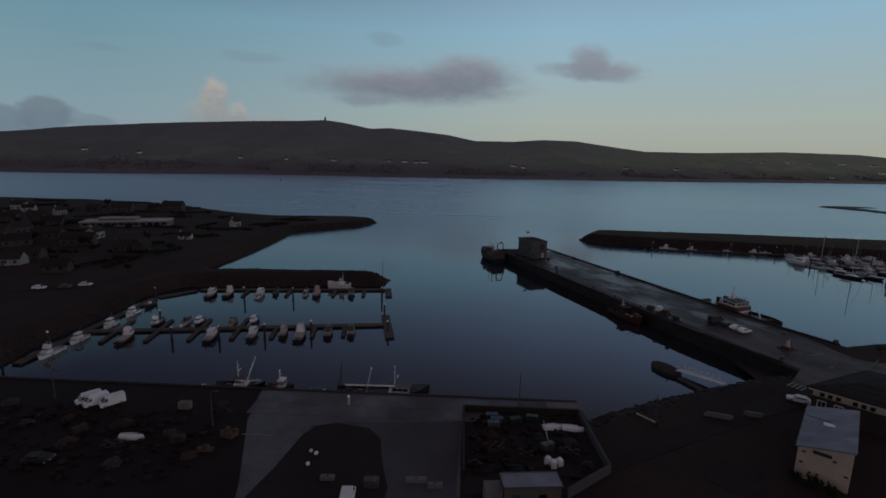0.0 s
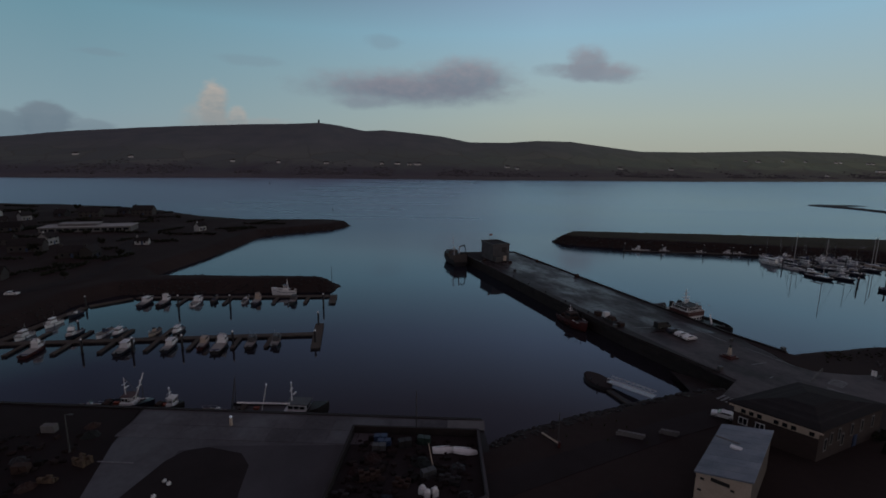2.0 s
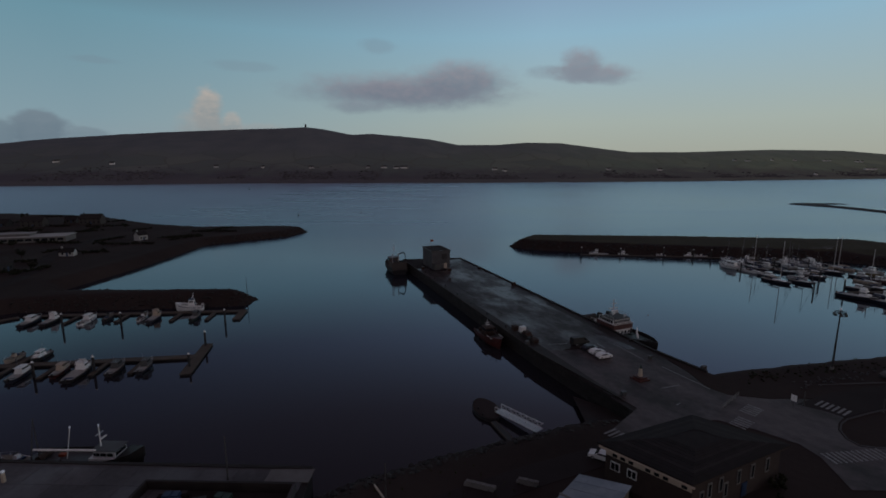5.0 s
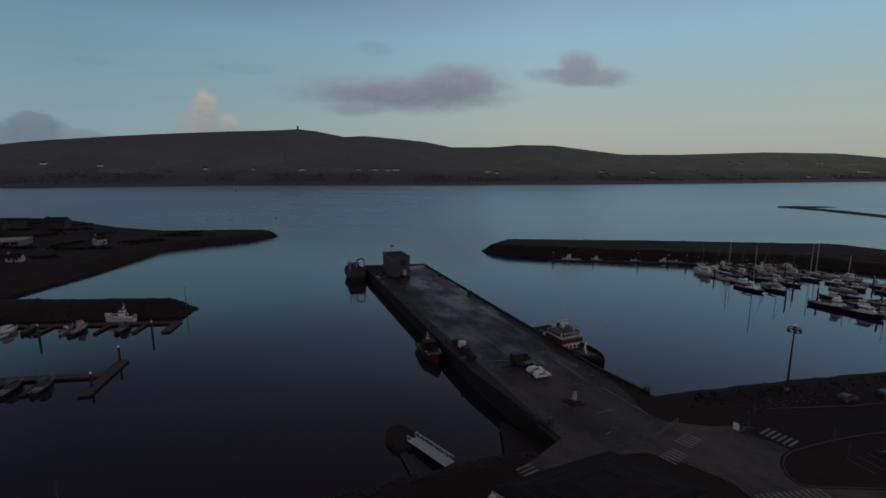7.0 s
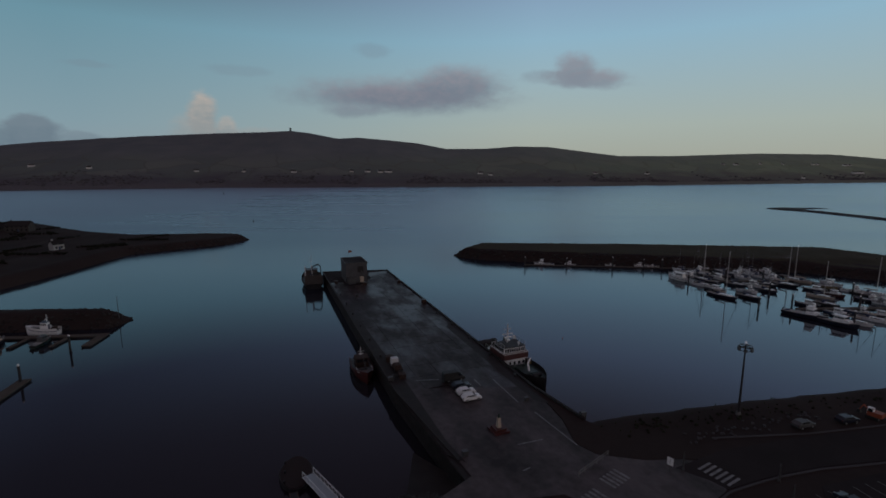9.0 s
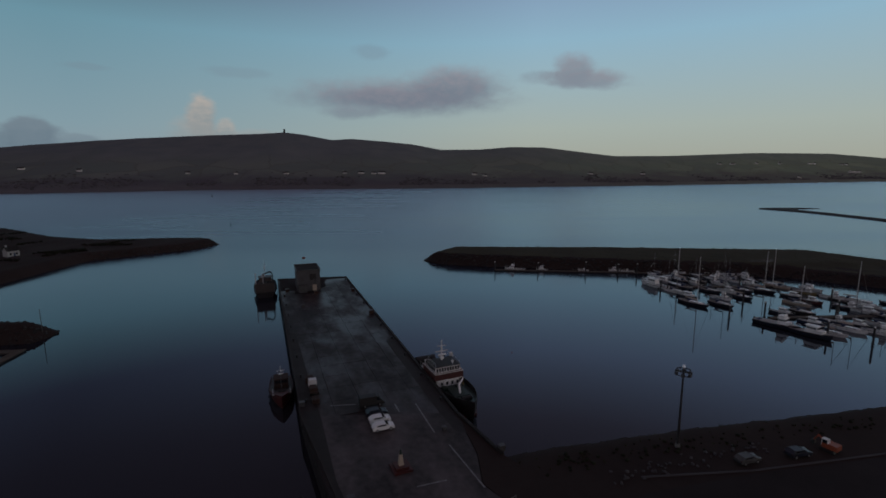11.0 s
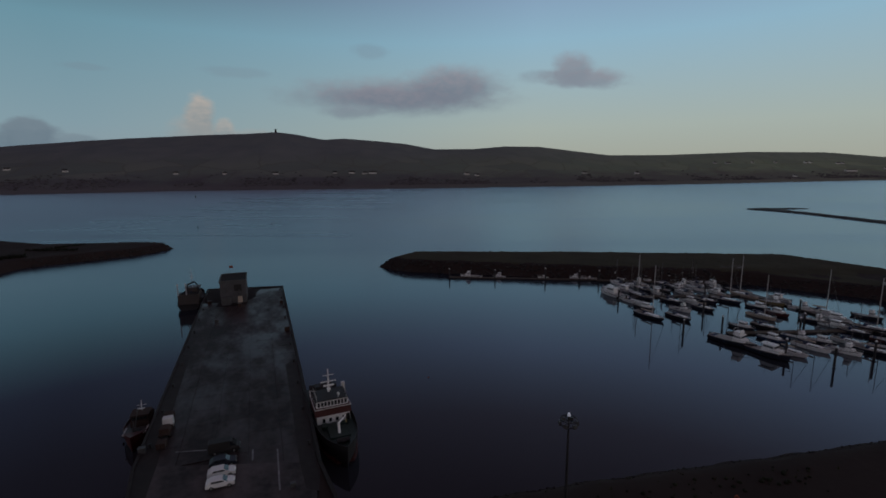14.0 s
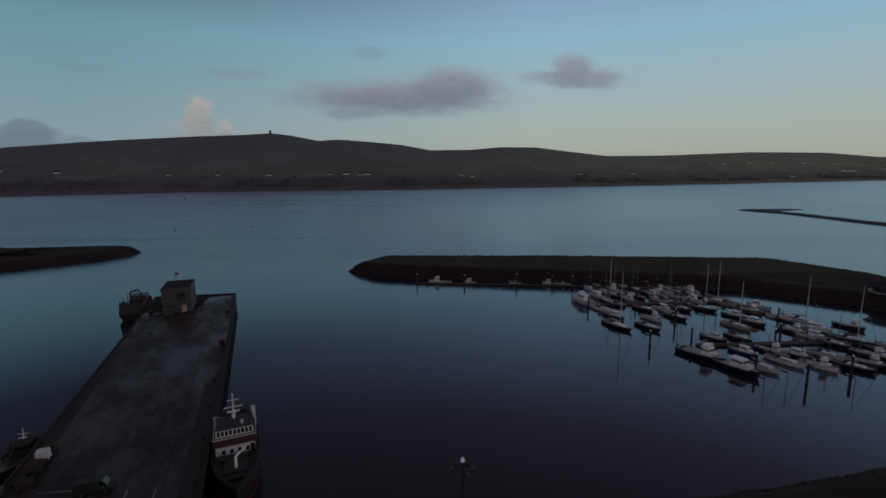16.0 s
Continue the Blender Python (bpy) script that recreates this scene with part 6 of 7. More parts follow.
flag = thing("flag", "small red flag on a pole above the pier house", "flag", pose(36.6, 257.6, G + 8.4))
part("pole", Shape().rod((0, 0, 0), (0, 0, 4.2), 0.06), GREY, flag)
part("cloth", Shape().loft([[(x, 0.05 + 0.12 * math.sin(x * 3), 3.2), (x, 0.1 * math.sin(x * 3), 3.2), (x, 0.1 * math.sin(x * 3), 4.1), (x, 0.05 + 0.12 * math.sin(x * 3), 4.1)] for x in (0, 0.5, 1.0, 1.5)]), ORANGE, flag, "red flag cloth")

# gear pound: a low-walled yard crowded with fishing gear
pound = thing("gear_pound_wall", "low dark block wall round a fishing gear pound", "wall", kind="structure")
for pts in ([(3.2, 88.2), (26.2, 88.4)], [(26.2, 88.4), (27.2, 71)], [(27.2, 71), (19, 64.5)], [(3.2, 88.2), (3.2, 68)]):
    part("wall_run", strip(pts, 0.4, G - 0.1, G + 1.5), MID_ASPHALT if pts[0][0] > 20 else WALL_STONE, pound)
surface("pound_floor", [(3.5, 88), (26, 88.1), (26.9, 71.2), (19, 65), (3.5, 64)], G + 0.03, DARK_ASPHALT, "dark littered floor of the gear pound", "yard")


def dinghy(x, y, turn, label, material=None, upturned=True):
    d = thing("dinghy", label, "dinghy", pose(x, y, G + 0.05, rz=turn))
    rings = hull_rings(4.2, 1.7, 0.15, 0.6, n=8)
    if upturned:
        rings = [[(p[0], p[1], 0.75 - p[2]) for p in r][::-1] for r in rings]
    part("hull", Shape().loft(rings), material or WHITE, d)
    part("keel_strip", Shape().box(0, 0, 0.83 if upturned else -0.15, 3.4, 0.08, 0.08), WOOD, d)
    return d


dinghy(20.3, 83.4, 10, "upturned white dinghy on the pound floor")
dinghy(24.0, 83.2, -6, "upturned white dinghy beside the pound wall")


def pot_stack(x, y, nx, ny, nz, label, m=None, group="stacks of pots"):
    """Wire lobster pots, stacked."""
    s = thing("pot_stack", label, "fishing pots", pose(x, y, G, rz=x * 31 % 40 - 20), group)
    for i in range(nx):
        for j in range(ny):
            for k in range(nz - (i + j) % 2):
                p_ = Shape()
                p_.loft([[(d, y_, z_) for y_, z_ in ((-0.28, 0), (0.28, 0), (0.28, 0.25), (0.12, 0.42), (-0.12, 0.42), (-0.28, 0.25))] for d in (-0.4, 0.4)])
                part("pot", p_, m or RUST, s, at=pose((i - nx / 2) * 0.86, (j - ny / 2) * 0.62, k * 0.44))
    return s


pot_stack(9.0, 76.0, 4, 3, 3, "stack of rusty lobster pots in the pound")
pot_stack(14.5, 74.6, 3, 3, 2, "low stack of rusty lobster pots")
pot_stack(22.0, 75.5, 4, 2, 3, "stack of rusty lobster pots by the wall", BLACK)
pot_stack(5.6, 71.5, 3, 2, 2, "few dark pots beside the wall", BLACK)
pot_stack(-38.6, 76.4, 3, 3, 3, "heap of pale buoyed pots at the yard's edge", POT_PALE)
pot_stack(-40.6, 72.0, 3, 2, 2, "heap of dull yellow pots at the yard's edge", POT_PALE)
pot_stack(-57, 72, 4, 3, 2, "stack of dark pots in the boatyard", BLACK)


def net_heap(x, y, r, m, label):
    """A slumped mound of bundled net, lumpy all over."""
    rnd = random.Random(x + y)
    k, rings = 16, 6
    pts = [(x, y, G + r * 0.5)]
    for q in range(1, rings + 1):
        for i in range(k):
            a, f = 2 * math.pi * i / k, q / rings
            d = r * f * rnd.uniform(0.85, 1.12)
            pts.append((x + d * math.cos(a), y + d * math.sin(a), G - 0.05 + max(0.0, r * 0.5 * (1 - f ** 1.6) + rnd.uniform(-0.16, 0.16) * (1 if q < rings else 0))))
    faces = [(0, 1 + i, 1 + (i + 1) % k) for i in range(k)]
    for q in range(rings - 1):
        faces += [(1 + q * k + i, 1 + (q + 1) * k + i, 1 + (q + 1) * k + (i + 1) % k, 1 + q * k + (i + 1) % k) for i in range(k)]
    return whole("fishing_net", Shape().add(pts, faces), m, label, "fishing net", group="bundled nets")


net_heap(8.0, 80.5, 2.0, NET_RED, "heap of dull red netting in the pound")
net_heap(16.5, 80.0, 1.8, NET_GREEN, "heap of dark green netting in the pound")
net_heap(22.6, 79.0, 1.6, BLACK, "heap of black netting in the pound")
net_heap(12.0, 70.5, 1.6, NET_BLUE, "heap of blue netting in the pound")
net_heap(-44.0, 84.0, 1.7, NET_GREEN, "heap of green netting in the boatyard")
net_heap(-60.5, 78.0, 2.2, NET_RED, "heap of dull red netting in the boatyard")


for i, (x, y, r, m_, words) in enumerate([(-50, 76, 1.5, BLACK, "bundled black net in the boatyard"), (-66, 72, 1.8, RUST, "bundled brown net in the boatyard"), (-78, 77, 1.6, BLACK, "bundled black net in the boatyard"), (-72, 79.5, 1.4, RUST, "bundled brown net in the boatyard"),
                                          (-46, 87, 1.4, RUST, "bundled brown net behind the quay"), (-88, 84, 1.7, BLACK, "bundled black net behind the quay"), (-43, 70, 1.5, RUST, "bundled brown net at the yard's edge"), (-54, 67, 1.8, BLACK, "bundled black net at the yard's edge"), (24, 72.5, 1.3, BLACK, "bundled black net by the pound wall"), (6, 77, 1.4, NET_RED, "bundled dull red net in the pound")]):
    net_heap(x, y, r, m_, words)


def crate_stack(x, y, turn, m, label, dims=(2.4, 1.2, 1.4)):
    c = thing("crate_stack", label, "crates", pose(x, y, G, rz=turn), "stacked crates")
    for k in range(3):
        for j in range(2):
            part("crate", Shape().box(0, 0, 0, dims[0] / 2 - 0.06, dims[1], dims[2] / 3 - 0.04, top=0.97), m, c, at=pose((j - 0.5) * dims[0] / 2, 0.03 * (k % 2), k * dims[2] / 3))
    return c


for x, y, a, m_, words in [(8.7, 85.6, 4, BLUE, "stack of blue fish crates by the wall"), (9.6, 84.2, 4, BLUE, "stack of blue fish crates in the pound"), (8.9, 82.8, 4, GREY, "stack of grey fish crates in the pound"),
                           (13.2, 84.5, 20, BLACK, "stack of black fish crates in the pound"), (16.5, 85.6, -8, GREEN, "stack of green fish crates in the pound"), (18.0, 76.5, 30, GREY, "stack of grey crates in the pound"),
                           (-52.4, 84.8, 5, PALE_CONCRETE, "stack of pale crates behind the quay"), (-47, 73.5, 10, RUST, "stack of rusty bins in the boatyard"), (-66, 75, 70, RUST, "stack of grey crates in the boatyard"), (-11.0, 64.8, 2, GREY, "stack of grey crates at the yard's edge")]:
    crate_stack(x, y, a, m_, words)
plank = thing("leaning_spar", "pale spar leaning in the gear pound", "spar", pose(18.6, 79.0, G))
part("pole", Shape().rod((0, 0, 0), (-0.9, 1.1, 3.6), 0.1, 0.07), CREAM, plank)

for x, y, n in ((-18.2, 65.9, 2.3), (-4.2, 66.4, 3.4), (-1.2, 65.4, 2.4)):
    trough = thing("concrete_block", "low pale concrete block at the yard's edge", "concrete block", pose(x, y, G, rz=3), "concrete blocks")
    part("block", Shape().box(0, 0, 0, n, 0.9, 0.6, top=0.94), PALE_CONCRETE, trough)
    part("lifting_eye", Shape().box(0, 0, 0.6, 0.3, 0.08, 0.15), RUST, trough)
# loose gear nobody could count: boxes, floats, coils and bags
loose = Shape()
lr = random.Random(77)
for i in range(560):
    if i % 3:
        x, y = lr.uniform(-102, -39), lr.uniform(62, 84)
        if x > -41 - (y - 62) * 0.1:
            continue
    else:
        x, y = lr.uniform(4.5, 25), lr.uniform(69, 87)
    a, s_ = lr.uniform(0, 3.1), lr.uniform(0.25, 0.85)
    if i % 2:
        loose.box(x, y, G, s_ * 1.5, s_, s_ * lr.uniform(0.4, 1.1), turn=a, top=0.95)
    else:
        loose.lump(x, y, G + s_ * 0.3, s_, s_ * 0.8, s_ * 0.5, lr.random())
whole("loose_gear", loose, GEAR, "dark litter of boxes, coils and bags on the ground", "fishing gear", "stuff")

# net store at the near edge of the pound
netstore = thing("net_store", "grey rendered store with a pale sheet roof", "store building", pose(13.2, 63.6, 0, rz=6))
part("wall", Shape().box(0, 0, G - 0.1, 8.4, 3.0, 3.3), DULL_RENDER, netstore, "grey-brown rendered wall")
part("roof", Shape().box(0, 0, G + 3.2, 8.8, 3.4, 0.18), ROOF_BLUE, netstore, "pale blue-grey sheet roof")
part("roof_edge", strip([(-4.4, -1.7), (4.4, -1.7), (4.4, 1.7), (-4.4, 1.7), (-4.4, -1.7)], 0.12, G + 3.2, G + 3.46), GREY, netstore)
part("door", Shape().box(-2.4, -1.52, G, 1.0, 0.1, 2.0), BLUE, netstore)
part("window", Shape().box(1.5, -1.52, G + 1.1, 1.2, 0.1, 0.9), GLASS, netstore)
part("lean_to", Shape().box(-5.6, 0.2, G - 0.1, 2.6, 2.6, 2.4, top=0.98), PALE_CONCRETE, netstore, "pale block lean-to")
for i, (x, y) in enumerate(((18.2, 71.6), (19.3, 72.2), (17.4, 72.4))):
    bag = whole("bulk_bag", Shape().box(x, y, G, 0.95, 0.95, 1.2, turn=0.4 * i, top=0.9).lump(x, y, G + 1.2, 0.5, 0.5, 0.35, i), WHITE, "filled white bulk bag beside the net store", "bulk bag", group="bulk bags")


# ---- vehicles ----
def vehicle(x, y, turn, kind="car", paint=None, label="", group="parked vehicles"):
    paint = paint or WHITE
    v = thing("van" if kind == "van" else "car", label, "van" if kind == "van" else "car", pose(x, y, G + 0.03, rz=turn), group)
    if kind == "van":
        L, W = 5.2, 1.95
        prof = [(-2.6, 0.35), (-2.6, 2.05), (-2.45, 2.2), (1.0, 2.2), (1.35, 2.05), (2.05, 1.2), (2.55, 1.0), (2.6, 0.4)]
        glass_l = [(1.0, 1.35), (1.05, 1.95), (1.3, 1.95), (1.85, 1.3)]
        screen = ((1.42, 1.97), (2.0, 1.24))
    else:
        L, W = 4.3, 1.75
        prof = [(-2.15, 0.35), (-2.15, 0.9), (-1.95, 1.0), (-1.45, 1.42), (0.35, 1.45), (1.05, 0.98), (1.95, 0.85), (2.15, 0.6), (2.15, 0.32)]
        glass_l = [(-1.4, 1.0), (-1.2, 1.34), (0.3, 1.36), (0.85, 1.0)]
        screen = ((0.42, 1.44), (1.02, 1.0))
    s = Shape()
    n = len(prof)
    ring = []
    for f, k in ((-1, 0.9), (-0.98, 1.0), (0.98, 1.0), (1, 0.9)):
        ring.append([(px * (1 if abs(f) < 0.99 else 0.985), f * W / 2 * (1.0 if pz < 1.1 else 0.86), pz) for px, pz in prof])
    s.loft(ring)
    part("body", s, paint, v)
    for side in (-1, 1):
        y_ = side * (W / 2 * 0.9 + 0.03)
        part("side_window", Shape().loft([[(px, y_ + o * side, pz) for px, pz in glass_l] for o in (-0.12, 0.03)]), GLASS, v, "dark glass")
        for wx in (-L * 0.3, L * 0.31):
            tyre = part("wheel", Shape().rod((wx, side * (W / 2 - 0.2), 0.31), (wx, side * (W / 2 + 0.02), 0.31), 0.32, n=12), TYRE, v)
            part("rim", Shape().rod((wx, side * (W / 2 + 0.02), 0.31), (wx, side * (W / 2 + 0.04), 0.31), 0.19, n=8), ALU, tyre)
        part("headlight", Shape().box(L / 2 - 0.04, side * W * 0.36, 0.62, 0.1, 0.3, 0.16), ALU, v)
        part("tail_light", Shape().box(-L / 2 - 0.0, side * W * 0.4, 0.75, 0.06, 0.2, 0.22), RED, v)
    (xa, za), (xb, zb) = screen
    part("windscreen", Shape().add([(xa, -W * 0.4, za + 0.015), (xa, W * 0.4, za + 0.015), (xb + 0.03, W * 0.44, zb + 0.02), (xb + 0.03, -W * 0.44, zb + 0.02), (xa, -W * 0.4, za - 0.05), (xa, W * 0.4, za - 0.05), (xb, W * 0.44, zb - 0.05), (xb, -W * 0.44, zb - 0.05)],
                                   [(0, 3, 2, 1), (4, 5, 6, 7), (0, 1, 5, 4), (2, 3, 7, 6), (1, 2, 6, 5), (3, 0, 4, 7)]), GLASS, v, "dark windscreen")
    part("bumper", Shape().box(L / 2, 0, 0.32, 0.12, W * 0.9, 0.22).box(-L / 2, 0, 0.32, 0.12, W * 0.9, 0.22), BLACK, v)
    return v


for x, y, a, k, pm, words in [
    (87.7, 144.6, 22, "car", WHITE, "white car parked on the pier deck"), (88.8, 141.9, 22, "car", WHITE, "white car parked beside another on the pier"), (86.6, 147.4, 22, "car", NAVY, "dark blue car parked on the pier deck"),
    (84.9, 151.4, 22, "van", BLACK, "black van parked on the pier deck"),
    (75.6, 98.4, 150, "car", WHITE, "white car parked beside the harbour office"), (-13.8, 60.6, 95, "van", WHITE, "white van parked at the yard's edge"),
    (152.5, 132.6, 18, "car", GREY, "grey car parked beside the shore road"), (162.4, 134.6, 14, "car", NAVY, "dark car parked beside the shore road"),
    (144.0, 110.6, 105, "car", NAVY, "dark car in the car park"), (158.0, 114.0, 100, "car", RED, "dull red car in the car park"), (172, 118, 100, "car", BLACK, "black car in the car park"),
    (-66, 66.5, 10, "car", BLACK, "black car parked in the boatyard"), (-92, 78, 40, "van", BLACK, "black van parked in the boatyard"),
    (104, 84, 30, "car", GREY, "grey car parked behind the harbour office"), (107, 86.5, 30, "car", WHITE, "white car parked behind the harbour office"),
    (-139.1, 166.3, 15, "car", WHITE, "white car parked above the shore"), (-145, 164.0, 15, "car", GREY, "grey car parked above the shore"), (-152.7, 161.4, 15, "car", WHITE, "white car parked above the shore"),
]:
    ob = vehicle(x, y, a, k, pm, words)
    if x < -125:
        ob.location.z = gz(x, y) + 0.05

# small truck with a crate load on the pier edge
truck = thing("flatbed_truck", "small rusty flatbed truck with a white cab", "truck", pose(70.6, 157.6, G + 0.03, rz=112))
part("cab", Shape().box(1.7, 0, 0.5, 1.5, 1.9, 1.7, top=0.9), WHITE, truck, "white cab")
part("windscreen", Shape().box(2.4, 0, 1.35, 0.08, 1.6, 0.7), GLASS, truck)
part("bed", Shape().box(-1.0, 0, 0.7, 3.8, 2.0, 0.2), RUST, truck)
part("load", Shape().box(-1.2, 0.1, 0.9, 2.2, 1.7, 0.8, top=0.9), RUST, truck, "load of dull brown gear")
for wx in (-2.0, 1.7):
    for s in (-1, 1):
        part("wheel", Shape().rod((wx, s * 0.7, 0.4), (wx, s * 1.0, 0.4), 0.42, n=12), TYRE, truck)
crate_stack(68.2, 162.4, 20, RUST, "stack of rusty bins on the pier edge", (1.8, 1.8, 1.4))
crate_stack(72.6, 152.6, 20, RUST, "stack of rusty bins beside the truck", (1.6, 2.0, 1.1))

# orange digger beside the shore road
digger = thing("digger", "orange digger with a white cab on the bank", "digger", pose(169.0, 136.2, G, rz=120) @ Matrix.Scale(0.8, 4))
for s in (-1, 1):
    part("track", Shape().loft([[(x_, s * 1.1 + o, z_) for x_, z_ in ((-1.5, 0.3), (-1.2, 0.0), (1.2, 0.0), (1.5, 0.3), (1.2, 0.75), (-1.2, 0.75))] for o in (-0.25, 0.25)]), BLACK, digger)
part("house", Shape().box(-0.3, 0, 0.8, 3.0, 2.3, 1.1, top=0.95), ORANGE, digger, "orange engine house")
cabd = part("cab", Shape().box(0.6, 0.6, 1.0, 1.3, 1.0, 1.8, top=0.9), WHITE, digger, "white cab")
part("window", Shape().box(1.2, 0.6, 1.8, 0.1, 0.8, 0.8).box(0.6, 1.1, 1.8, 0.9, 0.06, 0.8), GLASS, cabd)
part("boom", Shape().rod((1.0, -0.3, 1.5), (2.4, -0.3, 2.5), 0.2, 0.16).rod((2.4, -0.3, 2.5), (3.2, -0.3, 0.9), 0.16, 0.12), ORANGE, digger)
part("bucket", Shape().box(3.2, -0.3, 0.2, 0.8, 1.0, 0.8, top=0.7), BLACK, digger)


for x, y, a_, words in [(-72.6, 85.2, 232, "tall white van parked in the boatyard"), (-70.6, 84.6, 236, "tall white van parked close beside another"), (-67.4, 84.8, 230, "white van with a dark windscreen in the boatyard")]:
    vehicle(x, y, a_, "van", WHITE, words).matrix_world = pose(x, y, G, rz=a_) @ Matrix.Diagonal((0.84, 0.9, 0.98, 1))
dinghy(-55.6, 74.0, 5, "upturned white dinghy in the boatyard", WHITE)
for x, y in ((-23.0, 72.6), (-21.9, 72.0), (-22.4, 69.0)):
    fl = thing("trawl_float", "pale round trawl float lying in the dark yard", "float", pose(x, y, G), "trawl floats")
    part("shell", Shape().lump(0, 0, 0.26, 0.36, 0.36, 0.34, x).lump(0.03, 0, 0.28, 0.34, 0.35, 0.32, y), WHITE, fl)
    part("lug", Shape().box(0, 0, 0.48, 0.12, 0.08, 0.14), BLACK, fl)
# ---- posts, lamps and small fittings ----
def shrub(x, y, r, seed, label="dark leafless shrub against a wall"):
    rnd = random.Random(seed)
    sh = thing("shrub", label, "shrub", pose(x, y, G - 0.1), "shrubs")
    st, cl = Shape(), Shape()
    for i in range(10):
        a, d = rnd.uniform(0, 6.28), rnd.uniform(0.3, 1.0) * r
        tip = (d * math.cos(a), d * math.sin(a), r * rnd.uniform(0.6, 1.3))
        st.rod((0, 0, 0), tip, 0.05, 0.02, 4)
        for k in range(12):
            q, z_ = rnd.uniform(0.4, 1.1), rnd.uniform(0.06, 0.16) * r
            cl.lump(tip[0] * q + rnd.gauss(0, 0.15), tip[1] * q + rnd.gauss(0, 0.15), tip[2] * q + rnd.gauss(0, 0.15), z_, z_, z_, rnd.random())
    part("stem", st, BRICK, sh)
    part("crown", cl, HEDGE, sh)
    return sh


for i, (x, y, r) in enumerate([(58.6, 69.6, 1.6), (60.4, 68.0, 1.3), (57.0, 71.6, 1.2), (76.5, 88.5, 1.2), (98, 88, 1.4), (101, 92, 1.5)]):
    shrub(x, y, r, 50 + i)


def lamp_mast(x, y, top):
    m = thing("flood_light_mast", "tall dark mast with a crown of floodlights", "light mast", pose(x, y, G - 0.4))
    h = top - G + 0.4
    part("base", Shape().rod((0, 0, 0), (0, 0, 1.0), 0.5, 0.4, n=10), PALE_CONCRETE, m)
    part("mast", Shape().rod((0, 0, 0.6), (0, 0, h), 0.25, 0.13, n=10), PILE, m)
    turn = [2 * math.pi * i / 16 for i in range(17)]
    for zz in (h - 0.5, h - 1.3):
        ring = part("head_ring", Shape().loft([[(r * math.cos(a), r * math.sin(a), zz + dz) for r, dz in ((1.09, -0.06), (1.21, -0.06), (1.21, 0.06), (1.09, 0.06))] for a in turn]), PILE, m)
    for i in range(4):
        a0 = math.pi * i / 2 + 0.4
        part("spoke", Shape().rod((0, 0, h - 0.5), (1.15 * math.cos(a0), 1.15 * math.sin(a0), h - 0.5), 0.06, n=4), PILE, m)
    for i in range(6):
        a0 = 2 * math.pi * i / 6
        part("floodlight", Shape().box(1.25 * math.cos(a0), 1.25 * math.sin(a0), h - 1.4, 0.35, 0.6, 0.55, turn=a0), GREY, ring)
    part("beacon", Shape().rod((0, 0, h), (0, 0, h + 0.45), 0.28, 0.15, n=8), LAMP_WHITE, m, "small pale lamp at the top")
    return m


lamp_mast(142.8, 137.1, 18.2)


def pole(x, y, h, label, lamp=False, m=None, ground=None):
    p_ = thing("lamp_post" if lamp else "pole", label, "lamp post" if lamp else "pole", pose(x, y, (G if ground is None else ground) - 0.05), "poles round the harbour")
    part("shaft", Shape().rod((0, 0, 0), (0, 0, h), 0.13, 0.08, n=7), m or GREY, p_)
    part("foot", Shape().rod((0, 0, 0), (0, 0, 0.35), 0.22, 0.2, n=8), GREY, p_)
    if lamp:
        part("arm", Shape().rod((0, 0, h), (0.9, 0, h + 0.15), 0.06), GREY, p_)
        part("lantern", Shape().box(1.1, 0, h + 0.05, 0.7, 0.3, 0.16), GREY, p_)
    return p_


for x, y, h, words, lp in [(-43.7, 79.0, 7.0, "grey lamp post in the boatyard", True), (-80.8, 86.4, 6.0, "grey lamp post near the quay edge", True), (40.5, 86.6, 6.5, "grey pole beside the lane", False), (14.6, 90.8, 7.5, "thin grey pole on the quay", False),
                           (123.0, 118.4, 3.2, "short sign post beside the crossing", False), (137.1, 116.1, 3.0, "short white-topped post by the car park", False), (136.2, 111.6, 2.6, "short post by the car park", False), (-33.2, 204.0, 7.5, "thin mast at the tip of the mole", False)]:
    pole(x, y, h, words, lp, ground=gz(x, y) if y > 200 else None)
barrier = thing("height_barrier", "pale leaning barrier arm beside the lane", "barrier", pose(39.4, 87.6, G))
part("arm", Shape().rod((-1.2, 2.4, 0.3), (1.2, -1.6, 0.7), 0.16), CREAM, barrier)
part("post", Shape().box(1.2, -1.6, 0, 0.4, 0.4, 1.1), RED, barrier)
sign = thing("road_sign", "pale sign board on a post at the crossing", "road sign", pose(120.6, 118.0, G, rz=40))
part("post", Shape().rod((0, 0, 0), (0, 0, 2.4), 0.06), GREY, sign)
part("board", Shape().box(0, 0, 1.2, 0.1, 1.0, 1.3), WHITE, sign, "pale board")
pedestal = thing("service_pedestal", "white service pedestal standing on the quay", "pedestal", pose(-20.4, 88.9, G))
part("column", Shape().box(0, 0, 0, 0.45, 0.45, 1.5, top=0.9), CREAM, pedestal)
part("lamp", Shape().box(0, 0, 1.7, 0.4, 0.4, 0.3), LAMP_WHITE, pedestal, "small lit lamp")
shrine = thing("pier_beacon", "white beacon on a stepped red base at the pier root", "beacon", pose(93.6, 129.8, G, rz=25))
part("step", Shape().box(0, 0, 0, 3.2, 3.2, 0.35).box(0, 0, 0.35, 2.2, 2.2, 0.4), RED, shrine, "stepped dull red base")
part("column", Shape().box(0, 0, 0.75, 0.8, 0.8, 1.9, top=0.6), CREAM, shrine, "pale column")
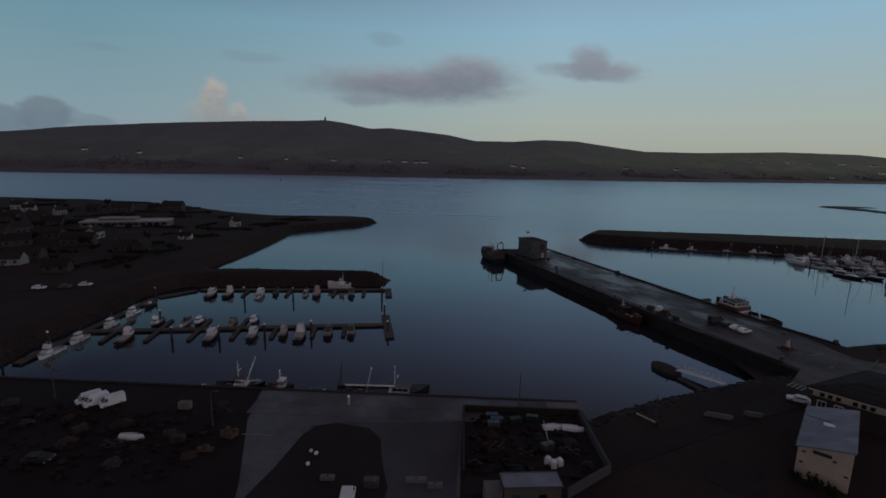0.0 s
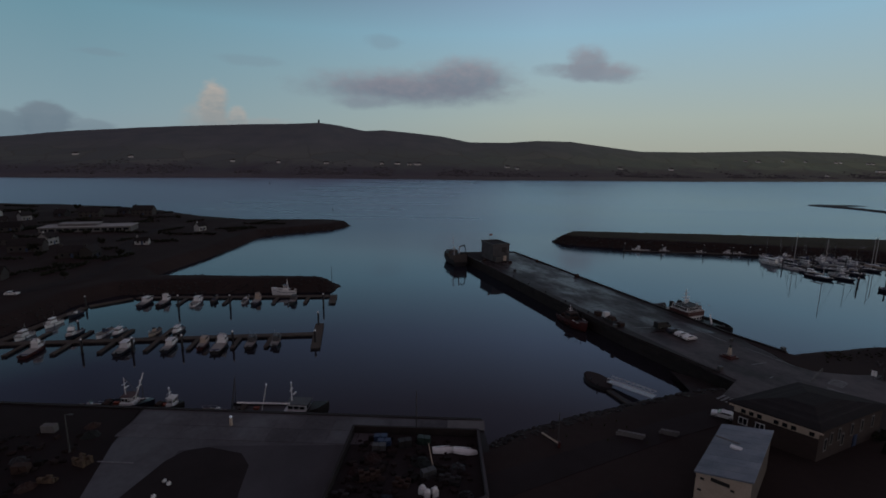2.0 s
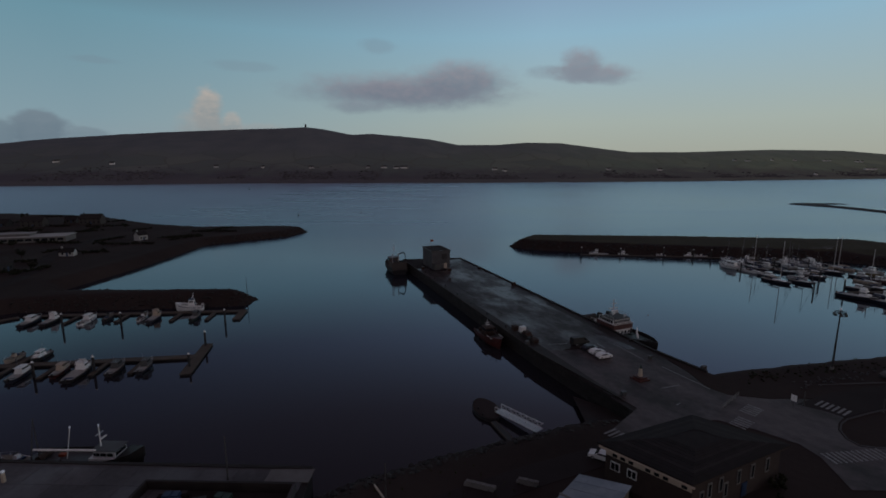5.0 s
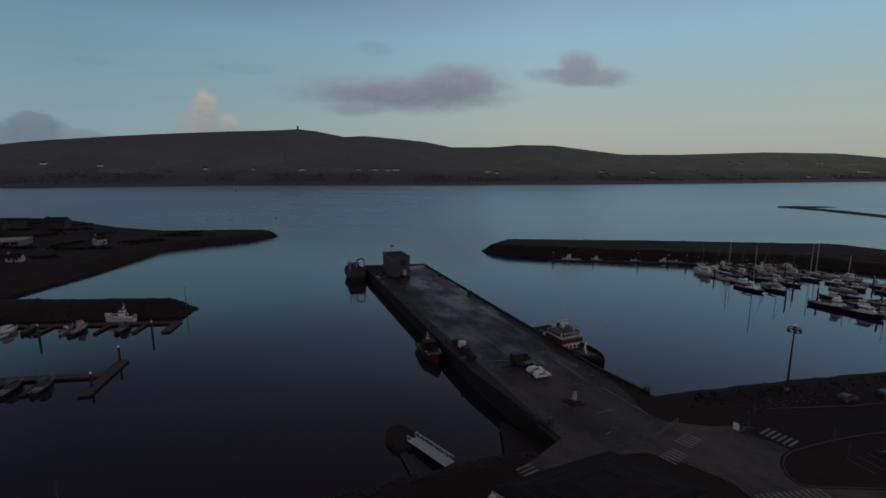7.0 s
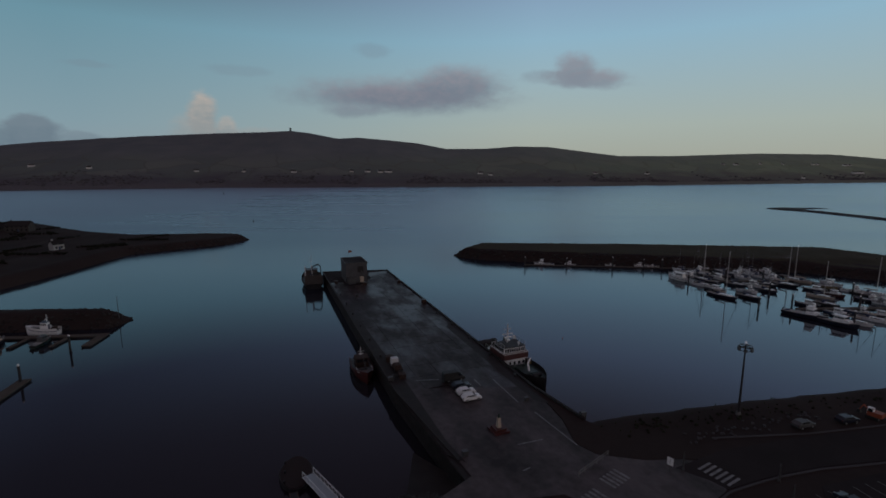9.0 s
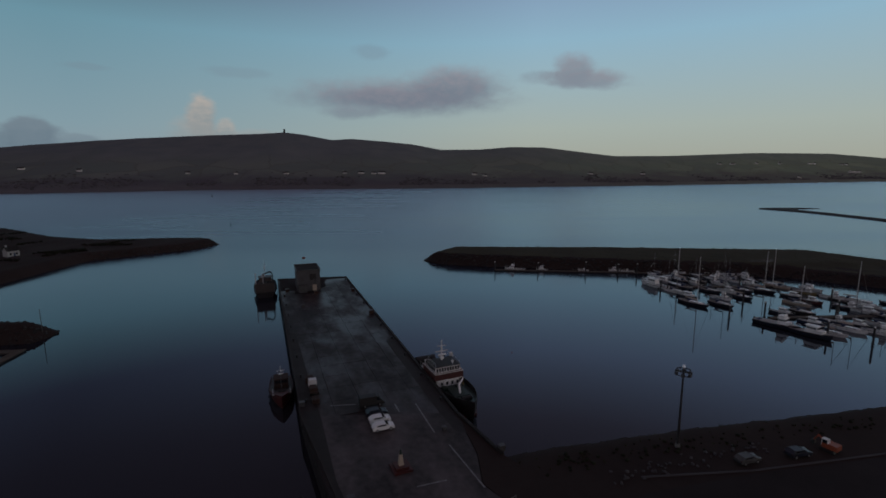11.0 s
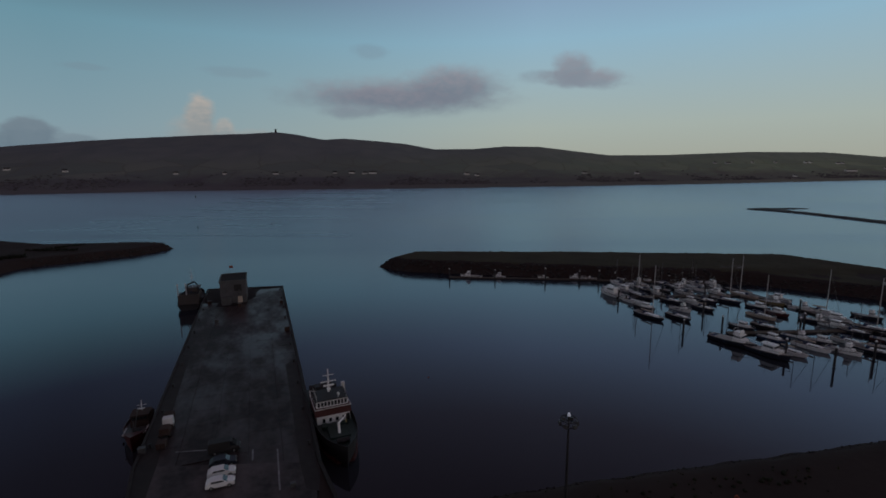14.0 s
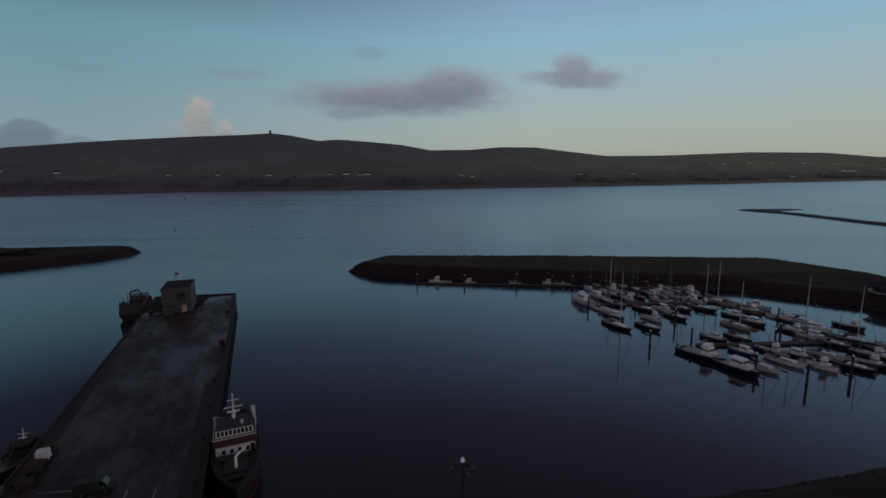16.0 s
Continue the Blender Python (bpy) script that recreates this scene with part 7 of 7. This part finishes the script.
part("lantern", Shape().rod((0, 0, 2.65), (0, 0, 3.5), 0.25, 0.12, n=8), GREEN, shrine)
rail = thing("guard_fence", "low pale rail beside the crossing", "railing", pose(108.6, 119.2, G, rz=42))
part("rail", Shape().rod((-4.4, 0, 1.0), (4.4, 0, 1.0), 0.06).rod((-4.4, 0, 0.55), (4.4, 0, 0.55), 0.05), PALE_CONCRETE, rail)
for i in range(6):
    part("post", Shape().rod((-4.4 + i * 1.76, 0, 0), (-4.4 + i * 1.76, 0, 1.05), 0.07), PALE_CONCRETE, rail)
bollard_line = [(PIER_W, 10), (PIER_E, 10)]
for line, n in bollard_line:
    for i in range(n):
        t = (i + 0.5) / n
        (x0, y0), (x1, y1) = line[0], line[-2] if line is PIER_E else line[1]
        sgn = 1 if line is PIER_W else -1
        x, y = x0 + (x1 - x0) * t + sgn * 1.2, y0 + (y1 - y0) * t + 0.5 * sgn
        if line is PIER_E:
            x = float(np.interp(-y, [-273.5, -188, -148], [51.5, 86.8, 103.2])) - 1.3
        b = thing("bollard", "dark iron mooring bollard at the pier edge", "bollard", pose(x, y, G), "bollards")
        part("stem", Shape().rod((0, 0, 0), (0, 0, 0.6), 0.26, 0.2, n=8), BLACK, b)
        part("head", Shape().rod((0, 0, 0.6), (0, 0, 0.82), 0.34, 0.3, n=8), BLACK, b)
for x, y, sz in [(73.6, 216.4, 1.5), (60.6, 247.5, 1.2), (100.6, 141.8, 0.8), (111.0, 135.4, 1.1), (47.0, 224.5, 1.0), (70.2, 150.6, 1.1), (46.5, 243.0, 1.4), (33.6, 246.0, 1.3), (87.0, 121.6, 1.0)]:
    s = thing("store_box", "small weathered box standing near the pier edge", "box", pose(x, y, G, rz=22), "boxes on the pier")
    part("case", Shape().box(0, 0, 0, sz, sz * 0.8, sz * 0.9, top=0.98), RUST if sz > 1.1 else GREY, s)
    part("lid", Shape().box(0, 0, sz * 0.9, sz * 1.06, sz * 0.86, 0.08), GREY, s)
for x, y, w in ((54.5, 90.3, 5.0), (62.1, 91.4, 3.6)):
    s = thing("stone_wall", "short pale length of low wall beside the lane", "wall", pose(x, y, G - 0.05, rz=-18), "low walls")
    for i in range(int(w / 0.8)):
        for k in range(2):
            part("stone", Shape().box(0, 0, 0, 0.76, 0.6, 0.46, top=0.94), PALE_CONCRETE, s, at=pose(-w / 2 + (i + 0.5 + 0.4 * k) * 0.8, 0.03 * ((i * 3) % 2), k * 0.48))

# buoys in the bay
for x, y, m_, words, h in [(-406.2, 1044.8, NAVY, "dark channel buoy far out in the bay", 5.0), (-59.4, 551.8, RED, "small red channel buoy in the bay", 2.4), (-121.8, 525.2, GREEN, "small green channel buoy in the bay", 2.4), (119.6, 191.7, ORANGE, "small orange mooring buoy", 0.5), (-65.6, 255.2, BLACK, "small dark mooring buoy", 0.6)]:
    b = thing("buoy", words, "buoy", pose(x, y, SEA), "buoys")
    part("float", Shape().rod((0, 0, -0.3), (0, 0, h * 0.25), h * 0.32, h * 0.3, n=10), m_, b)
    part("tower", Shape().rod((0, 0, h * 0.25), (0, 0, h), h * 0.14, h * 0.05, n=6), m_, b)


# ---- houses ----
def house(x, y, z, turn, L, W, H, wall, label, group="houses", rise=0.42, far=False):
    h = thing("house", label, "house", pose(x, y, z - 0.4, rz=turn), group)
    part("wall", Shape().add([(sx * L / 2, sy * W / 2, zz) for zz in (0, H) for sx, sy in ((-1, -1), (1, -1), (1, 1), (-1, 1))] + [(-L / 2, 0, H + W * rise), (L / 2, 0, H + W * rise)],
                             [(3, 2, 1, 0), (0, 1, 5, 4), (2, 3, 7, 6), (1, 2, 6, 9, 5), (3, 0, 4, 8, 7)]), wall, h)
    o, k = 0.35, W / 2 + 0.35
    r = Shape()
    for s in (-1, 1):
        zb = H - 0.35 * 2 * rise
        r.add([(-L / 2 - o, s * k, zb), (L / 2 + o, s * k, zb), (L / 2 + o, 0, H + W * rise + 0.12), (-L / 2 - o, 0, H + W * rise + 0.12), (-L / 2 - o, s * k, zb + 0.2), (L / 2 + o, s * k, zb + 0.2), (L / 2 + o, 0, H + W * rise + 0.34), (-L / 2 - o, 0, H + W * rise + 0.34)],
              [(0, 1, 2, 3), (7, 6, 5, 4), (0, 4, 5, 1), (0, 3, 7, 4), (1, 5, 6, 2)])
    roof_ = part("roof", r, ROOF_SLATE, h)
    part("chimney", Shape().box(-L * 0.36, 0, H + W * rise - 0.4, 0.8, 0.7, 1.6), wall, roof_)
    n = max(2, int(L / 3.2))
    if not far:
        me = Shape().box(0, 0, 0, 1.0, 0.12, 1.2).mesh("window", GLASS)
        rows = (1.4, 4.0) if H > 4.5 else (1.4,)
        for s in (-1, 1):
            for i in range(n):
                for zz in rows:
                    ob = new("window", me)
                    ob.parent = h
                    ob.matrix_local = pose(-L / 2 + (i + 0.5) * L / n, s * W / 2, zz)
        part("door", Shape().box(L * 0.05, -W / 2, 0.4, 1.0, 0.14, 2.1), BLUE, h)
    else:
        me = Shape().box(0, 0, 0, 1.2, 0.14, 1.2).mesh("window", GLASS)
        for i in range(n):
            ob = new("window", me)
            ob.parent = h
            ob.matrix_local = pose(-L / 2 + (i + 0.5) * L / n, -W / 2, 1.5)
    return h


TOWN = [(-280, 380, 12, 15, 8, 5.2, 0), (-251, 402, 10, 16, 8, 5.0, 0), (-348, 366, 20, 8, 6, 3.6, 1), (-315, 357, 70, 7, 6, 4.2, 1), (-313, 314, 15, 9, 6, 3.4, 0), (-307, 382, 5, 9, 6, 3.2, 0), (-270, 404, 20, 8, 6, 3.0, 0), (-305, 326, 40, 10, 6, 3.6, 0),
        (-235, 258, 12, 14, 7, 3.4, 0), (-205, 243, 20, 15, 7, 3.8, 0), (-211, 262, 95, 8, 6, 4.6, 1), (-172, 232, 30, 10, 6, 3.4, 0), (-164, 234, 100, 8, 6, 4.0, 0), (-164, 273, 15, 7, 4, 2.8, 1), (-161, 329, 70, 6, 5, 4.0, 1), (-203, 209, 12, 15, 6, 3.0, 0),
        (-199, 195, 12, 15, 6, 3.4, 1), (-168, 187, 20, 9, 6, 3.0, 0), (-233, 236, 40, 12, 7, 3.4, 0), (-340, 330, 10, 12, 7, 3.4, 0), (-370, 380, 25, 10, 7, 4.4, 1), (-380, 340, 15, 12, 7, 3.4, 0), (-270, 300, 30, 11, 7, 3.4, 0), (-262, 268, 80, 10, 7, 4.4, 0)]
for x, y, a, L, wide, H, white in TOWN:
    house(x, y, gz(x, y), a, L, wide, H, HOUSE_WHITE if white else TOWN_GREY, "white rendered house with a slate roof" if white else "grey rendered house with a slate roof", "houses of the town")
hall = thing("school_hall", "long low hall with a pale flat roof", "hall", pose(-229, 315, gz(-229, 315) - 0.4, rz=20))
part("wall", Shape().box(0, 0, 0, 52, 16, 3.6).box(-6, 2, 3.6, 22, 10, 1.6), PALE_CONCRETE, hall)
part("roof", Shape().box(0, 0, 3.6, 53, 17, 0.3), HOUSE_WHITE, hall, "pale flat roof")
part("upper_roof", Shape().box(-6, 2, 5.2, 23, 11, 0.3), HOUSE_WHITE, hall, "pale flat roof")
hw = Shape().box(0, 0, 0, 3.2, 0.15, 1.4).mesh("window", GLASS)
for i in range(12):
    ob = new("window", hw)
    ob.parent = hall
    ob.matrix_local = pose(-23 + i * 4.2, -8.05, 1.3)
road_pts = [(-300, 168), (-235, 160), (-190, 155), (-158, 160), (-140, 172), (-134, 192), (-140, 216), (-152, 240), (-170, 268), (-186, 310), (-196, 340)]
rv, rf = [], []
for (x0, y0), (x1, y1) in zip(road_pts, road_pts[1:]):
    n_ = max(2, int(math.hypot(x1 - x0, y1 - y0) / 4))
    for i in range(n_):
        t = i / n_
        x, y = x0 + (x1 - x0) * t, y0 + (y1 - y0) * t
        nx1, ny1 = -(y1 - y0) / math.hypot(x1 - x0, y1 - y0) * 3.2, (x1 - x0) / math.hypot(x1 - x0, y1 - y0) * 3.2
        rv += [(x - nx1, y - ny1, gz(x - nx1, y - ny1) + 0.12), (x + nx1, y + ny1, gz(x + nx1, y + ny1) + 0.12)]
rf = [(2 * i, 2 * i + 2, 2 * i + 3, 2 * i + 1) for i in range(len(rv) // 2 - 1)]
whole("town_road", Shape().add(rv, rf), DARK_ASPHALT, "narrow grey road through the edge of the town", "road", "structure")


def round_ended(r, run):
    """Outline of a hall with half-round ends, along x."""
    arc = [radians(90 + 180 * k / 10) for k in range(11)]
    return [(r * math.cos(a), r * math.sin(a)) for a in arc] + [(run - r * math.cos(a), -r * math.sin(a)) for a in arc]


clubhouse = thing("clubhouse", "low dark waterside hall with a white-railed terrace", "building", pose(314.8, 271.6, gz(318, 274), rz=-12))
part("plinth", Shape().prism(round_ended(6.4, 26), -1.6, 0.5), BRICK, clubhouse, "brown brick plinth")
part("glazing", Shape().prism(round_ended(5.2, 26), 0.5, 3.4), GLASS, clubhouse, "dark glazed front")
part("rail", Shape().prism(round_ended(6.5, 26), 0.5, 0.85), DECK_WHITE, clubhouse, "pale terrace rail")
part("fascia", Shape().prism(round_ended(6.3, 26), 3.45, 3.75), DECK_WHITE, clubhouse, "pale fascia board")
outer, inner = round_ended(6.8, 26), round_ended(0.7, 26)
part("roof", Shape().loft([[(x, y, 3.75) for x, y in outer], [(x, y, 4.0) for x, y in outer], [(x, y, 5.7) for x, y in inner]]), ROOF_SLATE, clubhouse)
panel = Shape().box(0, 0, 0, 2.6, 0.2, 2.7).mesh("wall_panel", HOUSE_WHITE)
for x in (7.0, 11.4, 15.0, 19.5):
    ob = new("wall_panel", panel)
    ob.parent = clubhouse
    ob.matrix_local = pose(x, -5.35, 0.6)

# across the bay
FAR = [(-716, 0.27, 10), (-572, 0.22, 8), (-428, 0.26, 12), (-256, 0.3, 10), (-204, 0.3, 14), (-164, 0.3, 12), (-140, 0.32, 18), (170, 0.27, 12), (205, 0.27, 10), (600, 0.3, 12), (810, 0.3, 12), (1456, 0.13, 12), (1296, 0.59, 12), (1360, 0.58, 18), (1504, 0.6, 10), (1628, 0.59, 12), (1764, 0.53, 12), (1790, 0.53, 10), (1920, 0.49, 14), (1952, 0.5, 14), (2072, 0.32, 16), (-1180, 0.35, 12), (-1000, 0.3, 10)]
for x, v, L in FAR:
    y, z = hill_point(np.array([float(x)]), np.array([v]))
    house(x, float(y[0]), float(z[0]), 5 + (x * 7) % 30, L * 1.3, 8, 5.0, FAR_WHITE, "white farmhouse among fields across the bay", "farmhouses across the bay", far=True)
y, z = hill_point(np.array([1872.0]), np.array([0.31]))
house(1872, float(y[0]), float(z[0]), 3, 48, 14, 6.5, FAR_WHITE, "long white building among trees across the bay", "farmhouses across the bay", far=True, rise=0.2)
y, z = hill_point(np.array([-580.0]), np.array([0.99]))
tower = thing("hill_tower", "square stone tower on the summit of the hill", "tower", pose(-580, float(y[0]), float(z[0]) - 1))
part("shaft", Shape().box(0, 0, 0, 6, 6, 12.5, top=0.85), WALL_STONE, tower)
part("parapet", Shape().box(0, 0, 12.5, 5.6, 5.6, 1.0), WALL_STONE, tower)
part("pointer_arm", Shape().box(2.5, 0, 8, 4.5, 0.6, 0.8), WALL_STONE, tower)


# ---- trees and hedges ----
def tree(x, y, z, h, seed, label="bare dark winter tree with a ragged crown"):
    rnd = random.Random(seed)
    t = thing("tree", label, "tree", pose(x, y, z - 0.2), "trees of the town")
    tr = Shape().rod((0, 0, 0), (0.15, 0, h * 0.4), h * 0.035, h * 0.022, 7)
    cr = Shape()
    for i in range(9):
        a, e = rnd.uniform(0, 6.28), rnd.uniform(0.5, 1.2)
        n = h * rnd.uniform(0.3, 0.55)
        b = (0.15 + n * math.cos(a) * math.cos(e), n * math.sin(a) * math.cos(e), h * 0.36 + n * math.sin(e))
        tr.rod((0.15, 0, h * rnd.uniform(0.3, 0.42)), b, h * 0.014, h * 0.005, 5)
        for k in range(34):
            q = rnd.uniform(0.35, 1.1)
            s = h * rnd.uniform(0.02, 0.055)
            cr.lump(b[0] * q + rnd.gauss(0, h * 0.06), b[1] * q + rnd.gauss(0, h * 0.06), h * 0.36 + (b[2] - h * 0.36) * q + rnd.gauss(0, h * 0.05), s, s, s * 0.7, rnd.random())
    part("trunk", tr, BRICK, t, "dark trunk and limbs")
    part("crown", cr, HEDGE, t, "ragged dark crown")
    return t


for i, (x, y, h) in enumerate([(-262, 412, 8), (-318, 412, 8), (-225, 330, 6), (-180, 262, 6), (-150, 236, 5), (-200, 240, 6), (-232, 244, 7), (-182, 224, 6), (-260, 280, 7), (-290, 296, 7), (-205, 376, 6), (-330, 380, 7), (-155, 204, 5), (-178, 196, 6), (-300, 350, 7), (-165, 300, 4.5), (-140, 190, 4.5), (-210, 288, 6)]):
    tree(x, y, gz(x, y), h, i)
hedge = Shape()
hr = random.Random(11)
for i in range(70):
    x0, y0 = hr.uniform(-420, -126), hr.uniform(190, 455)
    a, n = hr.choice((0.1, 1.6, 0.5, 1.2)) + hr.uniform(-0.2, 0.2), hr.uniform(10, 40)
    for k in range(int(n * 4)):
        t = hr.random() * n
        x, y = x0 + math.cos(a) * t, y0 + math.sin(a) * t
        if shore_depth(x, y) < 9:
            continue
        s = hr.uniform(0.25, 0.7)
        hedge.lump(x + hr.gauss(0, 0.5), y + hr.gauss(0, 0.5), gz(x, y) + hr.uniform(0.1, 1.3), s, s, s * 0.8, hr.random())
whole("hedgerows", hedge, HEDGE, "dark hedges and scrub between the houses", "hedge", "stuff")
far_hedge = Shape()
for i in range(5200):
    x = hr.uniform(-1500, 2300)
    v = abs(hr.gauss(0.0, 0.1)) + 0.012
    if math.sin(x * 0.012) + math.sin(x * 0.031 + 2) + 3 * (0.14 - v) + hr.uniform(-0.6, 0.6) < 0.2:
        continue
    y, z = hill_point(np.array([x]), np.array([v]))
    s = hr.uniform(1.2, 3.2)
    far_hedge.lump(x, float(y[0]), float(z[0]) + s * 0.3, s * 1.8, s, s * 0.7, hr.random())
whole("far_woods", far_hedge, FAR_WOOD, "hedgerows and woods along the far shore, coloured pale with haze", "woods", "stuff")
scrub = Shape()
for i in range(110):
    t = hr.random()
    x, y = 116 + 70 * t, 131 + 15.5 * t + hr.gauss(0, 1.6)
    s = hr.uniform(0.15, 0.45)
    scrub.lump(x, y, G + 0.05, s, s, s * 0.7, hr.random())
whole("scrub", scrub, HEDGE, "low dark scrub behind the rock banks", "scrub", "stuff")

# ---- slabs and wall stones, last ----
slab_deck(bpy.data.objects["pier"], [(23.2, 267.6), (51.2, 272.6), (86.2, 188.0), (102.5, 148.0), (104, 143), (73.4, 145.6)], (-0.385, 0.923), (6.6, 5.8), 0.03, G + 0.0, 0.16, PIER_DECK)
slab_deck(apron, [(-39.8, 93.2), (26.2, 93.5), (26.2, 89.0), (2.6, 86.0), (-38, 84)], (1, 0.01), (5.5, 4.3), 0.06, G + 0.05, 0.06, CONCRETE, jitter=0.004)


def wall_stones(parent, a, b, rows, length, height, z0, depth=0.12):
    """Courses of big stones along the face of a quay."""
    n = math.hypot(b[0] - a[0], b[1] - a[1])
    me = Shape().box(0, 0, 0, length - 0.08, depth * 2, height - 0.07, top=0.985).mesh("stone", WALL_STONE)
    k = int(n / length)
    for r in range(rows):
        for i in range(k):
            t = (i + 0.5 + 0.5 * (r % 2)) * length / n
            if t < 1:
                ob = new("stone", me)
                ob.parent = parent
                ob.matrix_local = pose(a[0] + (b[0] - a[0]) * t, a[1] + (b[1] - a[1]) * t, z0 + r * height, rz=heading(b[0] - a[0], b[1] - a[1]))


wall_stones(bpy.data.objects["pier"], PIER_W[1], PIER_W[0], 4, 2.7, 0.98, -1.0)
wall_stones(bpy.data.objects["pier"], PIER_E[1], PIER_E[0], 4, 2.7, 0.98, -1.0)
wall_stones(bpy.data.objects["pier"], PIER_W[2], PIER_W[1], 4, 2.7, 0.98, -1.0)
